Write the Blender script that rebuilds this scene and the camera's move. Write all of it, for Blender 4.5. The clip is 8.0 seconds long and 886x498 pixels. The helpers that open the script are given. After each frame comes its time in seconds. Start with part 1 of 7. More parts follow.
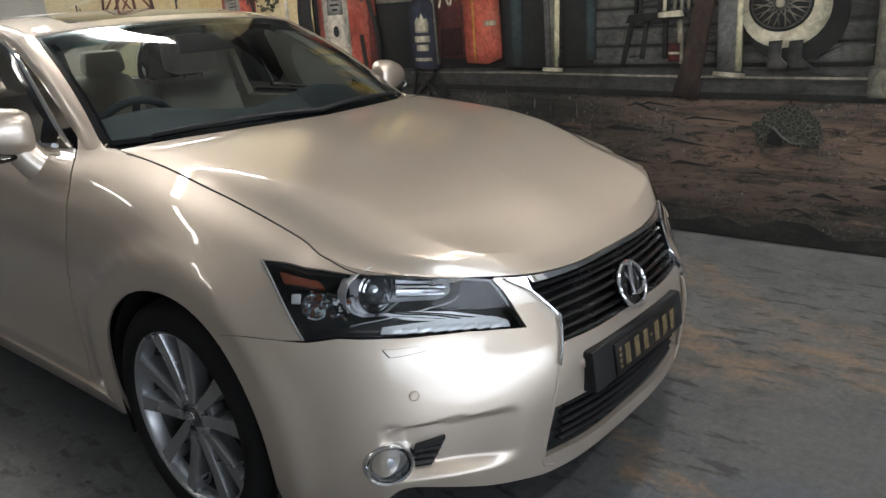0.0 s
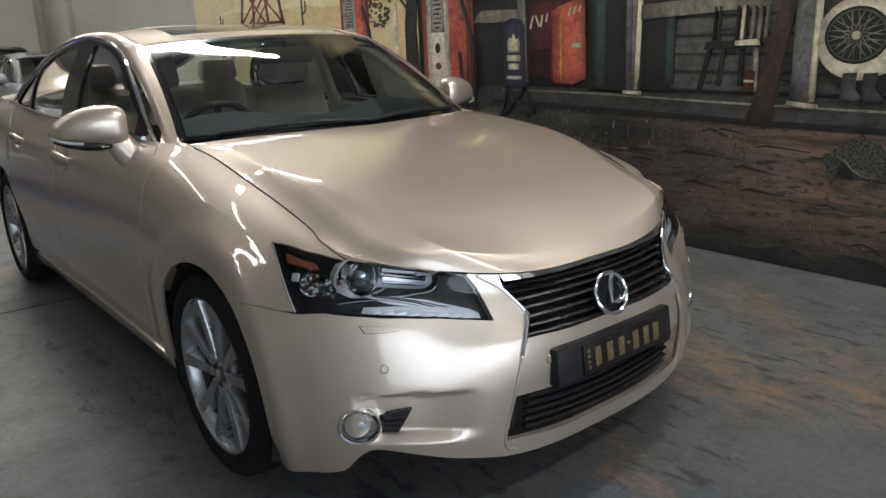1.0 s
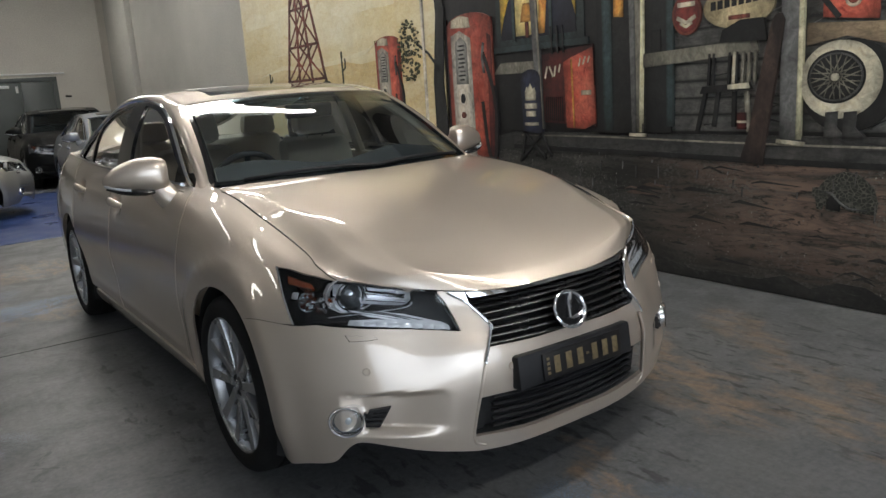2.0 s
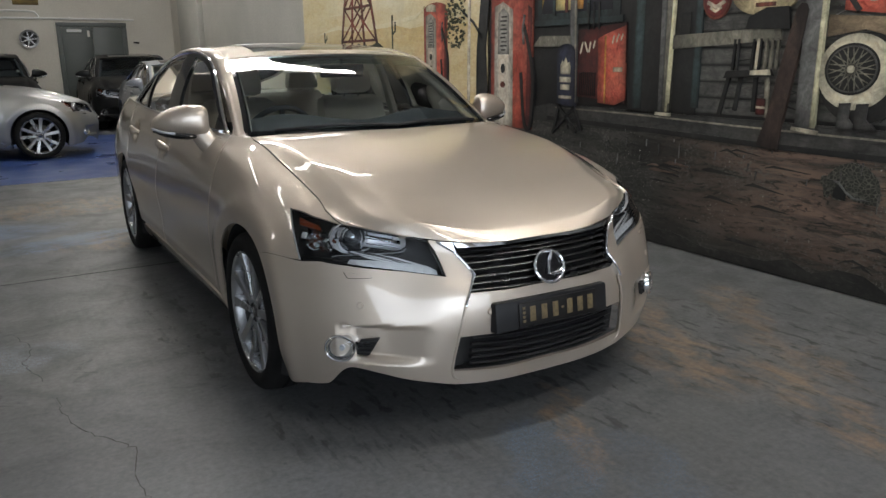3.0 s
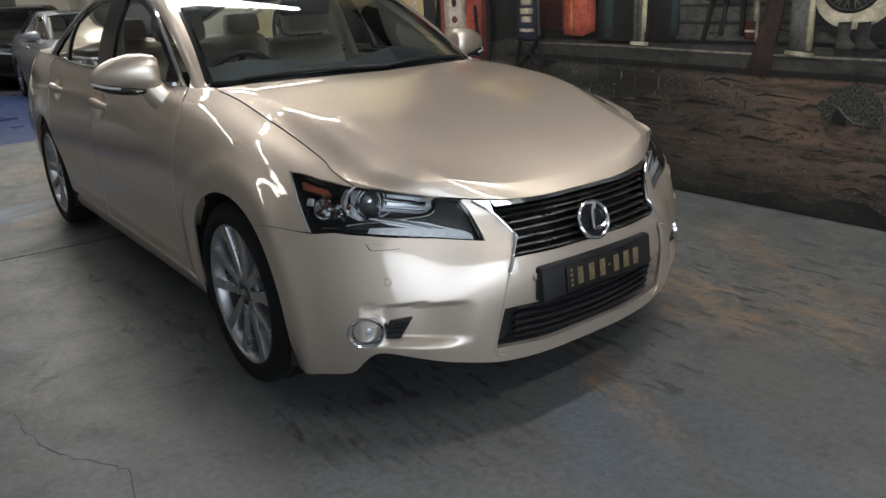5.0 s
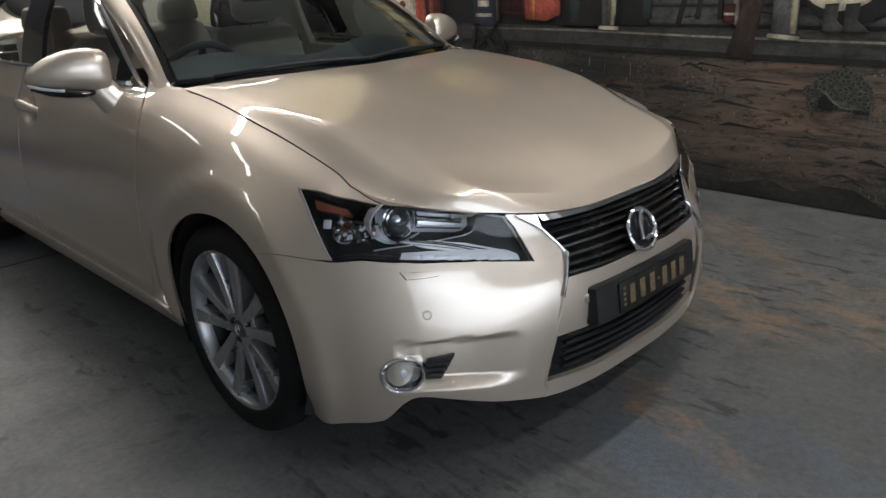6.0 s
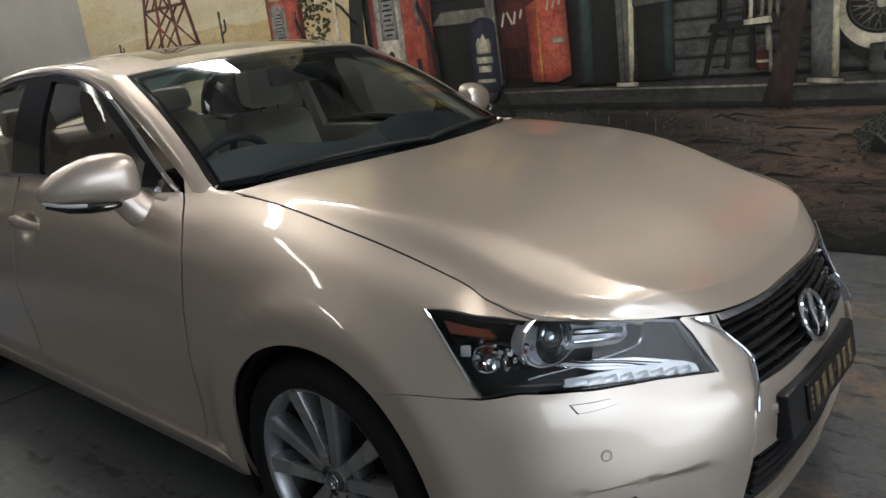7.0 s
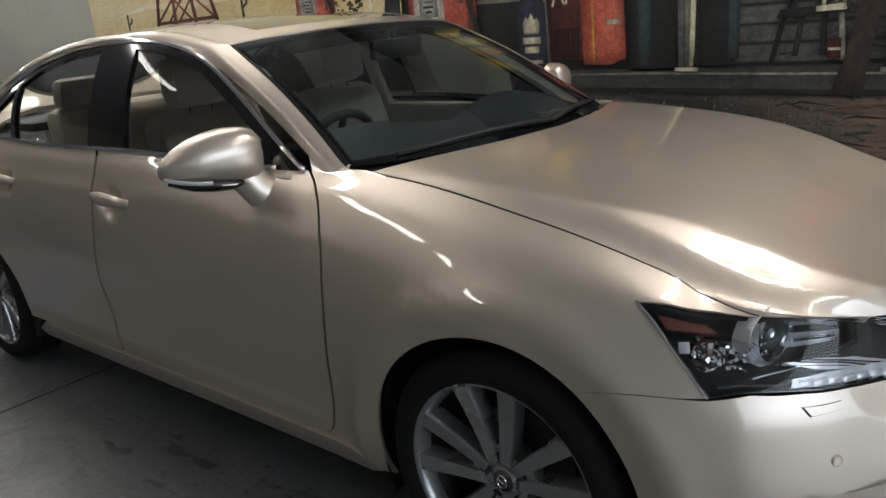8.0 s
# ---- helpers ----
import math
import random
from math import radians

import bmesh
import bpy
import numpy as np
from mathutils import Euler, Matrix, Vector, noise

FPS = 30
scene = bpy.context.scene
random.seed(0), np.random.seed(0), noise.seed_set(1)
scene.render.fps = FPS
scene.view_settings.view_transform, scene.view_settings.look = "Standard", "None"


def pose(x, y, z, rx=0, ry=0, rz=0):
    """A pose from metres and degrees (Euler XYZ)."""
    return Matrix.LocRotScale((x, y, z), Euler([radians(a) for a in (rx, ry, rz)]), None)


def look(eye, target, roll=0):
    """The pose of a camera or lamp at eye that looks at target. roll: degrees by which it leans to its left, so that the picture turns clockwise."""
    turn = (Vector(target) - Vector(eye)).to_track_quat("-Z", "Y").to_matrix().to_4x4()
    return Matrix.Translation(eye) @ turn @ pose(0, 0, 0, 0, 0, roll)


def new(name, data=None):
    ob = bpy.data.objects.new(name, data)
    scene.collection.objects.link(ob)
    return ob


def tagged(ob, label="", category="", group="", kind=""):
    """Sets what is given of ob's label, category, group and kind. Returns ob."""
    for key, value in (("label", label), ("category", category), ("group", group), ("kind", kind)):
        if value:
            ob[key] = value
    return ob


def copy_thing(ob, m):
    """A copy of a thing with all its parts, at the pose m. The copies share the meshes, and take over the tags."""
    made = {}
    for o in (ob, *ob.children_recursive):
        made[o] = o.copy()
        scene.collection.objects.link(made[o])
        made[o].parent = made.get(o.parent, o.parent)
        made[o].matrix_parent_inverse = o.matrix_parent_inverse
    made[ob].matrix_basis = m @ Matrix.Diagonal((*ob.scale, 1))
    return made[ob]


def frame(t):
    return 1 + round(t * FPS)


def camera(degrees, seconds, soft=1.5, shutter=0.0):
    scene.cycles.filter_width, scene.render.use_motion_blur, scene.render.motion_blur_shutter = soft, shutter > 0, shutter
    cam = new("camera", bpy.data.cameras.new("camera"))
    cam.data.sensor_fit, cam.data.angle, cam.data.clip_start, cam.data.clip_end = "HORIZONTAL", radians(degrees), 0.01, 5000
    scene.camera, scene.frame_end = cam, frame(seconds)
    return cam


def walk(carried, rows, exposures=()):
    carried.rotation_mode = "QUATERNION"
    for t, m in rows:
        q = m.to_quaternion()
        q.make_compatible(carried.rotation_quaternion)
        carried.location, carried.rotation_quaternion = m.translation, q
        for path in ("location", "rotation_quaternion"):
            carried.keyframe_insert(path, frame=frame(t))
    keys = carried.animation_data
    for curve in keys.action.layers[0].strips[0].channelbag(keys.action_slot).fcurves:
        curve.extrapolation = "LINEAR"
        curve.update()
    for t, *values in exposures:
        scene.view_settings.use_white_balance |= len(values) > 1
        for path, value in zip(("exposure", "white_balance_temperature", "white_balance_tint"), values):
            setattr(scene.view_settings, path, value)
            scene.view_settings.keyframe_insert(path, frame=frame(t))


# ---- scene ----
cam = camera(60.2, 8.0)
PATH = [
    (0, (-1.8, -1.744, 1.336), (-0.361, -0.488, 0.743), -3.9),
    (0.5, (-1.787, -1.96, 1.341), (-0.421, -0.624, 0.75), -2.7),
    (1, (-1.711, -2.187, 1.344), (-0.501, -0.689, 0.804), -2.2),
    (1.5, (-1.739, -2.403, 1.349), (-0.559, -0.835, 0.96), -4.9),
    (3, (-1.735, -2.994, 1.359), (-0.745, -1.327, 0.867), -0.5),
    (3.5, (-1.718, -3.035, 1.362), (-0.693, -1.378, 0.909), -1.8),
    (4, (-1.79, -2.903, 1.346), (-0.75, -1.272, 0.839), -2.4),
    (4.5, (-1.857, -2.723, 1.338), (-0.753, -1.179, 0.708), -0.8),
    (5, (-1.826, -2.457, 1.319), (-0.689, -0.94, 0.683), -2.6),
    (6.5, (-1.876, -1.695, 1.341), (-0.513, -0.399, 0.661), -3.7),
    (7, (-1.87, -1.375, 1.356), (-0.456, -0.066, 0.82), -6.8),
    (7.5, (-1.917, -1.134, 1.355), (-0.504, 0.179, 0.824), -4.0),
    (8, (-2.094, -0.934, 1.383), (-0.644, 0.312, 0.796), -5.2),
]
walk(cam, [(t, look(eye, target, roll)) for t, eye, target, roll in PATH],
     [(0, 0.24), (0.5, 0.18), (1.0, 0.10), (1.5, 0.04), (3.0, 0.06), (4.5, 0.09), (5.0, 0.10), (6.5, -0.06), (8, -0.03)])

# ---- light ----
EXPOSURE = 0.0
scene.view_settings.exposure = EXPOSURE
world = bpy.data.worlds.new("world")
world.use_nodes = True
scene.world = world
sky = world.node_tree.nodes.new("ShaderNodeTexSky")
sky.sky_type, sky.sun_disc, sky.sun_elevation, sky.sun_rotation = "NISHITA", False, radians(38), radians(200)
world.node_tree.links.new(sky.outputs["Color"], world.node_tree.nodes["Background"].inputs["Color"])
world.node_tree.nodes["Background"].inputs["Strength"].default_value = 0.1

# first lamp follows reflections on the car; the rest are added, unseen fill lamps
LAMP_ROWS = [(0.50, 3.10, -5), (-2.15, 3.08, 0), (-4.70, 3.08, 0), (0.40, 6.20, 0), (-2.15, 6.20, 0), (0.40, 9.60, 0), (0.40, 13.20, 0), (1.30, -0.90, 0), (0.40, -3.40, 0)]
CEILING = 3.9
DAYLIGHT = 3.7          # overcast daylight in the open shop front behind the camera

# ---- materials ----
def material(name, colour, rough=0.5, metal=0.0, **more):
    """A Principled material. Returns it with its node tree's nodes ready for wear() and bump()."""
    mat = bpy.data.materials.new(name)
    mat.use_nodes = True
    b = mat.node_tree.nodes["Principled BSDF"]
    b.inputs["Base Color"].default_value = (*colour, 1)
    b.inputs["Roughness"].default_value = rough
    b.inputs["Metallic"].default_value = metal
    for key, value in more.items():
        b.inputs[key.replace("_", " ")].default_value = value
    return mat


def node(mat, kind, **values):
    n = mat.node_tree.nodes.new(kind)
    for key, value in values.items():
        n.inputs[key.replace("_", " ")].default_value = value
    return n


def wire(mat, out, into):
    mat.node_tree.links.new(out, into)


def place(mat, scale=(1, 1, 1), turn=(0, 0, 0)):
    n, m = mat.node_tree.nodes.new("ShaderNodeTexCoord"), mat.node_tree.nodes.new("ShaderNodeMapping")
    m.inputs["Scale"].default_value, m.inputs["Rotation"].default_value = scale, turn
    wire(mat, n.outputs["Object"], m.inputs["Vector"])
    return m.outputs["Vector"]


def noise_tex(mat, scale, detail=4.0, rough=0.55, stretch=(1, 1, 1), warp=0.0):
    n = node(mat, "ShaderNodeTexNoise", Scale=scale, Detail=detail, Roughness=rough, Distortion=warp)
    wire(mat, place(mat, stretch), n.inputs["Vector"])
    return n.outputs["Fac"]


def ramp(mat, fac, *stops):
    n = mat.node_tree.nodes.new("ShaderNodeValToRGB")
    e = n.color_ramp.elements
    while len(e) < len(stops):
        e.new(0.5)
    for i, (at, colour) in enumerate(stops):
        e[i].position = at
        e[i].color = (*colour, 1) if isinstance(colour, tuple) else (colour, colour, colour, 1)
    wire(mat, fac, n.inputs["Fac"])
    return n.outputs["Color"]


def mix(mat, fac, a, b, how="MIX"):
    n = mat.node_tree.nodes.new("ShaderNodeMix")
    n.data_type, n.blend_type = "RGBA", how
    for value, socket in ((fac, n.inputs[0]), (a, n.inputs[6]), (b, n.inputs[7])):
        if isinstance(value, (int, float)):
            socket.default_value = value
        elif isinstance(value, tuple):
            socket.default_value = (*value, 1)
        else:
            wire(mat, value, socket)
    return n.outputs[2]


def base(mat, colour):
    wire(mat, colour, mat.node_tree.nodes["Principled BSDF"].inputs["Base Color"])


def rough(mat, value):
    wire(mat, value, mat.node_tree.nodes["Principled BSDF"].inputs["Roughness"])


def bump(mat, height, strength, distance=0.01):
    n = node(mat, "ShaderNodeBump", Strength=strength, Distance=distance)
    wire(mat, height, n.inputs["Height"])
    wire(mat, n.outputs["Normal"], mat.node_tree.nodes["Principled BSDF"].inputs["Normal"])


def worn(name, colour, second, scale, rough_value=0.6, grain=60, strength=0.15, metal=0.0, contrast=(0.35, 0.68), **more):
    """A surface of two tones mixed at a large and a small scale, with fine relief."""
    mat = material(name, colour, rough_value, metal, **more)
    big, fine = noise_tex(mat, scale, 5), noise_tex(mat, grain, 3)
    tone = mix(mat, ramp(mat, big, (contrast[0], 0.0), (contrast[1], 1.0)), colour, second)
    base(mat, mix(mat, 0.18, tone, ramp(mat, fine, (0.3, 0.25), (0.7, 0.9)), "OVERLAY"))
    rough(mat, ramp(mat, big, (0.3, max(rough_value - 0.1, 0.02)), (0.75, min(rough_value + 0.1, 1.0))))
    bump(mat, fine, strength, 0.004)
    return mat


def car_paint(name, colour, metal=0.5, spread=0.36, coat=1.0):
    mat = material(name, colour, spread, metal, Coat_Weight=coat, Coat_Roughness=0.012, Coat_IOR=1.85)
    flake = noise_tex(mat, 1800, 1)
    base(mat, mix(mat, 0.10, colour, ramp(mat, flake, (0.35, 0.3), (0.65, 1.0)), "OVERLAY"))
    rough(mat, ramp(mat, noise_tex(mat, 3, 3), (0.3, spread - 0.03), (0.7, spread + 0.03)))
    return mat


def glass(name, tint, ior=1.5, gloss_rough=0.0):
    mat = bpy.data.materials.new(name)
    mat.use_nodes = True
    t = mat.node_tree
    t.nodes.remove(t.nodes["Principled BSDF"])
    clear, shine, fres, both = (t.nodes.new(k) for k in ("ShaderNodeBsdfTransparent", "ShaderNodeBsdfGlossy", "ShaderNodeFresnel", "ShaderNodeMixShader"))
    clear.inputs["Color"].default_value = (*tint, 1)
    shine.inputs["Roughness"].default_value = gloss_rough
    fres.inputs["IOR"].default_value = ior
    t.links.new(fres.outputs["Fac"], both.inputs[0])
    t.links.new(clear.outputs[0], both.inputs[1])
    t.links.new(shine.outputs[0], both.inputs[2])
    t.links.new(both.outputs[0], t.nodes["Material Output"].inputs["Surface"])
    return mat


def glow(name, colour, strength):
    mat = material(name, colour, 0.5)
    b = mat.node_tree.nodes["Principled BSDF"]
    b.inputs["Emission Color"].default_value, b.inputs["Emission Strength"].default_value = (*colour, 1), strength
    return mat


PAINT = car_paint("champagne_paint", (0.635, 0.544, 0.452), 0.70, 0.42)
SILVER = car_paint("silver_paint", (0.25, 0.25, 0.245), 0.7, 0.40, 0.6)
DARK_PAINT = car_paint("black_paint", (0.005, 0.0055, 0.006), 0.0, 0.5, 0.25)
DARK_PAINT.node_tree.nodes["Principled BSDF"].inputs["Specular IOR Level"].default_value = 0.15
PALE_PAINT = car_paint("pale_paint", (0.27, 0.285, 0.31), 0.6, 0.40, 0.6)
BRIGHT_METAL = material("bright_badge_metal", (0.78, 0.78, 0.80), 0.12, 0.95)
CHROME = material("chrome", (0.82, 0.83, 0.85), 0.07, 1.0)
DARK_CHROME = material("dark_chrome", (0.22, 0.22, 0.23), 0.16, 1.0)
ALLOY = worn("alloy", (0.42, 0.425, 0.435), (0.34, 0.345, 0.355), 5, 0.30, 300, 0.02, 0.75)
BARREL = worn("dark_barrel", (0.020, 0.020, 0.021), (0.035, 0.033, 0.031), 8, 0.55, 200, 0.05, 0.4)
RUBBER = worn("rubber", (0.007, 0.007, 0.0073), (0.013, 0.0128, 0.0125), 7, 0.78, 120, 0.25, Specular_IOR_Level=0.2)
SLAT = worn("grille_slat_plastic", (0.022, 0.022, 0.023), (0.030, 0.030, 0.032), 9, 0.26, 300, 0.02, 0.5)
PLASTIC = worn("black_plastic", (0.016, 0.016, 0.017), (0.026, 0.026, 0.028), 9, 0.45, 400, 0.06, Specular_IOR_Level=0.25)
GLOSS_BLACK = material("gloss_black", (0.008, 0.008, 0.009), 0.08, 0.0, Coat_Weight=0.6)
CRACK_MAT = worn("crack_dirt", (0.045, 0.045, 0.044), (0.06, 0.06, 0.058), 9, 0.9)
MATT_BLACK = worn("matt_black", (0.010, 0.010, 0.010), (0.018, 0.018, 0.018), 6, 0.8, 200, 0.1)
STEEL = worn("brake_steel", (0.16, 0.155, 0.15), (0.09, 0.08, 0.07), 12, 0.5, 200, 0.08, 0.8)
LEATHER = worn("cream_leather", (0.55, 0.485, 0.40), (0.48, 0.42, 0.34), 6, 0.5, 260, 0.12)
TRIM_DARK = worn("dark_trim", (0.020, 0.022, 0.025), (0.030, 0.032, 0.035), 6, 0.55, 300, 0.1)
WINDSCREEN_GLASS = glass("windscreen_glass", (0.54, 0.67, 0.71), 1.62)
SIDE_GLASS = glass("side_glass", (0.86, 0.89, 0.87))
LAMP_GLASS = glass("lamp_glass", (0.93, 0.95, 0.96))
AMBER = material("amber_reflector", (0.17, 0.036, 0.011), 0.12, 0.0, Coat_Weight=1.0)
REFLECTOR = material("lamp_reflector", (0.90, 0.91, 0.94), 0.16, 0.45)
FROSTED = material("frosted_cell", (0.70, 0.72, 0.75), 0.22, 0.35, Coat_Weight=1.0)
LENS = material("projector_lens", (0.42, 0.44, 0.47), 0.04, 0.85, Coat_Weight=1.0)
BEZEL = worn("satin_bezel", (0.012, 0.0125, 0.014), (0.020, 0.021, 0.023), 14, 0.50, 300, 0.02, 0.0, Specular_IOR_Level=0.25)
GOLD_INK = worn("gold_ink", (0.17, 0.125, 0.06), (0.10, 0.075, 0.04), 70, 0.5)
PLATE_BLACK = worn("plate_black", (0.010, 0.010, 0.011), (0.02, 0.018, 0.017), 12, 0.4, Specular_IOR_Level=0.25)
PAPER = worn("paper", (0.78, 0.77, 0.73), (0.70, 0.69, 0.66), 4, 0.7)
LAMP_TUBE = glow("lamp_diffuser", (1.0, 0.97, 0.92), 40.0)
# fill strengths: west lamps weak to hold the flank down, front one for the floor
DIM_TUBE = glow("dim_fill_diffuser", (1.0, 0.965, 0.90), 9.0)
FRONT_TUBE = glow("front_fill_diffuser", (1.0, 0.98, 0.94), 38.0)
LAMP_BODY = worn("lamp_body", (0.72, 0.72, 0.70), (0.62, 0.62, 0.60), 3, 0.5)


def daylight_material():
    """Overcast daylight outside the open front: fades towards its borders to soften reflections."""
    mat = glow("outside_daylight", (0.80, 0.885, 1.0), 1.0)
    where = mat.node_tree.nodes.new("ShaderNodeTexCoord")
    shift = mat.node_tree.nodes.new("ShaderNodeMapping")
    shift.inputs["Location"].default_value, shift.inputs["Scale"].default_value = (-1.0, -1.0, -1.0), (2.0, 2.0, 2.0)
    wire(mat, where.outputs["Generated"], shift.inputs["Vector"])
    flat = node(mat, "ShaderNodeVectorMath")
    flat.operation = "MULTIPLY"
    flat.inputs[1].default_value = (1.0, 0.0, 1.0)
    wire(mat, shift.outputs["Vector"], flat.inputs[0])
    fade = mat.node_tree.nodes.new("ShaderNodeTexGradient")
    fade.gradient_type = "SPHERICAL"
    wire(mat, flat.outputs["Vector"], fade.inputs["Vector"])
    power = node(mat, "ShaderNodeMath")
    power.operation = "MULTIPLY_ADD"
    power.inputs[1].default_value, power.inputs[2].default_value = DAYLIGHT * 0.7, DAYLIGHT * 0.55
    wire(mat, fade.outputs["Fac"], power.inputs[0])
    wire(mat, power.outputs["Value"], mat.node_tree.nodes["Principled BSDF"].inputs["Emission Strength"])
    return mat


def blot(mat, x, y, length, width, turn, edge=0.35):
    """A ragged patch on the floor: 1 in its middle, 0 outside."""
    v = mat.node_tree.nodes.new("ShaderNodeTexCoord")
    rag = node(mat, "ShaderNodeTexNoise", Scale=4.0, Detail=6.0, Roughness=0.7)
    wire(mat, v.outputs["Object"], rag.inputs["Vector"])
    push = node(mat, "ShaderNodeVectorMath")
    push.operation = "MULTIPLY_ADD"
    wire(mat, rag.outputs["Color"], push.inputs[0])
    push.inputs[1].default_value = (0.5, 0.5, 0.0)
    wire(mat, v.outputs["Object"], push.inputs[2])
    m = mat.node_tree.nodes.new("ShaderNodeMapping")
    m.vector_type = "TEXTURE"
    m.inputs["Location"].default_value = (x + 0.25, y + 0.25, 0)
    m.inputs["Rotation"].default_value = (0, 0, radians(turn))
    m.inputs["Scale"].default_value = (length, width, 1)
    wire(mat, push.outputs["Vector"], m.inputs["Vector"])
    g = mat.node_tree.nodes.new("ShaderNodeTexGradient")
    g.gradient_type = "SPHERICAL"
    wire(mat, m.outputs["Vector"], g.inputs["Vector"])
    return ramp(mat, g.outputs["Fac"], (0.02, 0.0), (edge, 1.0))


def times(mat, a, b):
    return mix(mat, 1.0, a, b, "MULTIPLY")


def floor_material():
    mat = material("painted_concrete", (0.2, 0.2, 0.2), 0.5)
    wide, mid, fine = noise_tex(mat, 0.55, 5, 0.6), noise_tex(mat, 2.6, 8, 0.68, (1, 1, 1), 0.6), noise_tex(mat, 38, 4, 0.7)
    grey = mix(mat, ramp(mat, wide, (0.36, 0.0), (0.66, 1.0)), (0.108, 0.112, 0.118), (0.155, 0.157, 0.154))
    grey = mix(mat, ramp(mat, mid, (0.47, 0.0), (0.64, 0.7)), grey, (0.090, 0.093, 0.095))
    # worn tracks running out from under the car: dark, with tan and blue showing through
    track = noise_tex(mat, 7, 7, 0.72, (1.0, 0.22, 1), 0.8)
    dark = mix(mat, 1.0, ramp(mat, track, (0.30, 0.0), (0.55, 1.0)), blot(mat, -0.35, -0.95, 1.25, 0.80, -40, 0.4), "MULTIPLY")
    grey = mix(mat, times(mat, dark, (0.8, 0.8, 0.8)), grey, (0.135, 0.136, 0.135))
    lines = noise_tex(mat, 26, 4, 0.6, (1.0, 0.09, 1), 0.25)
    scuff = times(mat, ramp(mat, lines, (0.52, 0.0), (0.62, 1.0)), blot(mat, -0.60, -0.85, 0.8, 0.36, -60, 0.5))
    grey = mix(mat, times(mat, scuff, (0.6, 0.6, 0.6)), grey, (0.060, 0.062, 0.064))
    drops = noise_tex(mat, 11, 5, 0.62, (1.7, 0.55, 1), 0.35)
    for x, y, l, w, t in ((-0.30, -0.45, 1.0, 0.6, 20), (0.30, -0.80, 0.5, 0.35, 30), (1.25, -1.20, 1.1, 0.55, 75), (1.1, -0.45, 0.8, 0.5, 60), (1.75, -0.9, 1.0, 0.35, 75), (-0.97, 1.05, 1.1, 0.16, 90)):
        grey = mix(mat, times(mat, ramp(mat, drops, (0.55, 0.0), (0.62, 0.85)), blot(mat, x, y, l, w, t)), grey, (0.030, 0.030, 0.031))
    brushed = noise_tex(mat, 9, 6, 0.65, (2.6, 0.28, 1), 0.5)
    grey = mix(mat, ramp(mat, brushed, (0.45, 0.0), (0.70, 0.45)), grey, (0.092, 0.097, 0.101))
    # paler mottled patch: front daylight on the floor, put into the colour
    grey = mix(mat, times(mat, ramp(mat, mid, (0.36, 0.3), (0.56, 0.85)), blot(mat, -0.95, -1.30, 1.3, 0.75, -40, 0.5)), grey, (0.165, 0.172, 0.182))
    grey = mix(mat, times(mat, ramp(mat, track, (0.38, 0.0), (0.58, 1.0)), blot(mat, -0.15, -1.35, 1.0, 0.40, 75, 0.5)), grey, (0.115, 0.119, 0.124))
    speck = noise_tex(mat, 120, 3, 0.75)
    tan = noise_tex(mat, 8, 7, 0.72, (1.3, 0.5, 1), 0.6)
    for x, y, l, w, t, a in ((0.90, -0.70, 0.55, 0.24, 70, 1), (0.98, -1.35, 0.60, 0.18, 75, 1), (1.70, -0.38, 0.45, 0.16, 60, 0.9), (1.35, -1.0, 0.5, 0.15, 75, 0.7), (1.25, -0.15, 0.4, 0.15, 60, 0.8), (0.0, -1.0, 0.40, 0.09, 65, 1), (0.12, -0.85, 0.25, 0.06, 65, 0.8),
                             (-1.25, 4.9, 1.3, 0.5, 5, 1), (-0.62, -1.9, 0.6, 0.15, 70, 0.8), (-0.95, 3.2, 0.6, 0.3, 10, 0.8)):
        grey = mix(mat, times(mat, ramp(mat, tan, (0.43, 0.0), (0.62, 0.95 * a)), blot(mat, x, y, l, w, t)), grey, (0.255, 0.185, 0.125))
    for x, y, l, w, t, c in ((-0.22, -1.16, 0.42, 0.22, 60, (0.12, 0.17, 0.24)), (0.05, -1.45, 0.5, 0.14, 75, (0.11, 0.145, 0.195)), (-1.30, 3.35, 0.65, 0.28, 20, (0.13, 0.25, 0.48)), (-2.0, 4.0, 0.9, 0.4, 0, (0.12, 0.22, 0.42)), (-1.9, 0.9, 0.5, 0.25, 0, (0.20, 0.24, 0.30))):
        grey = mix(mat, times(mat, times(mat, ramp(mat, speck, (0.48, 0.0), (0.56, 1.0)), ramp(mat, mid, (0.42, 1.0), (0.58, 0.25))), blot(mat, x, y, l, w, t)), grey, c)
    # small dark tyre marks and oil spots
    spots = noise_tex(mat, 6.5, 9, 0.66, (0.9, 1.3, 1), 0.9)
    spots = times(mat, ramp(mat, spots, (0.59, 0.0), (0.67, 0.9)), ramp(mat, noise_tex(mat, 1.1, 4), (0.46, 0.0), (0.60, 1.0)))
    grey = mix(mat, spots, grey, (0.045, 0.046, 0.048))
    grey = times(mat, grey, (0.92, 0.92, 0.92))
    base(mat, mix(mat, 0.38, grey, ramp(mat, fine, (0.3, 0.2), (0.7, 0.85)), "OVERLAY"))
    rough(mat, ramp(mat, mid, (0.35, 0.36), (0.7, 0.60)))
    bump(mat, fine, 0.12, 0.004)
    return mat


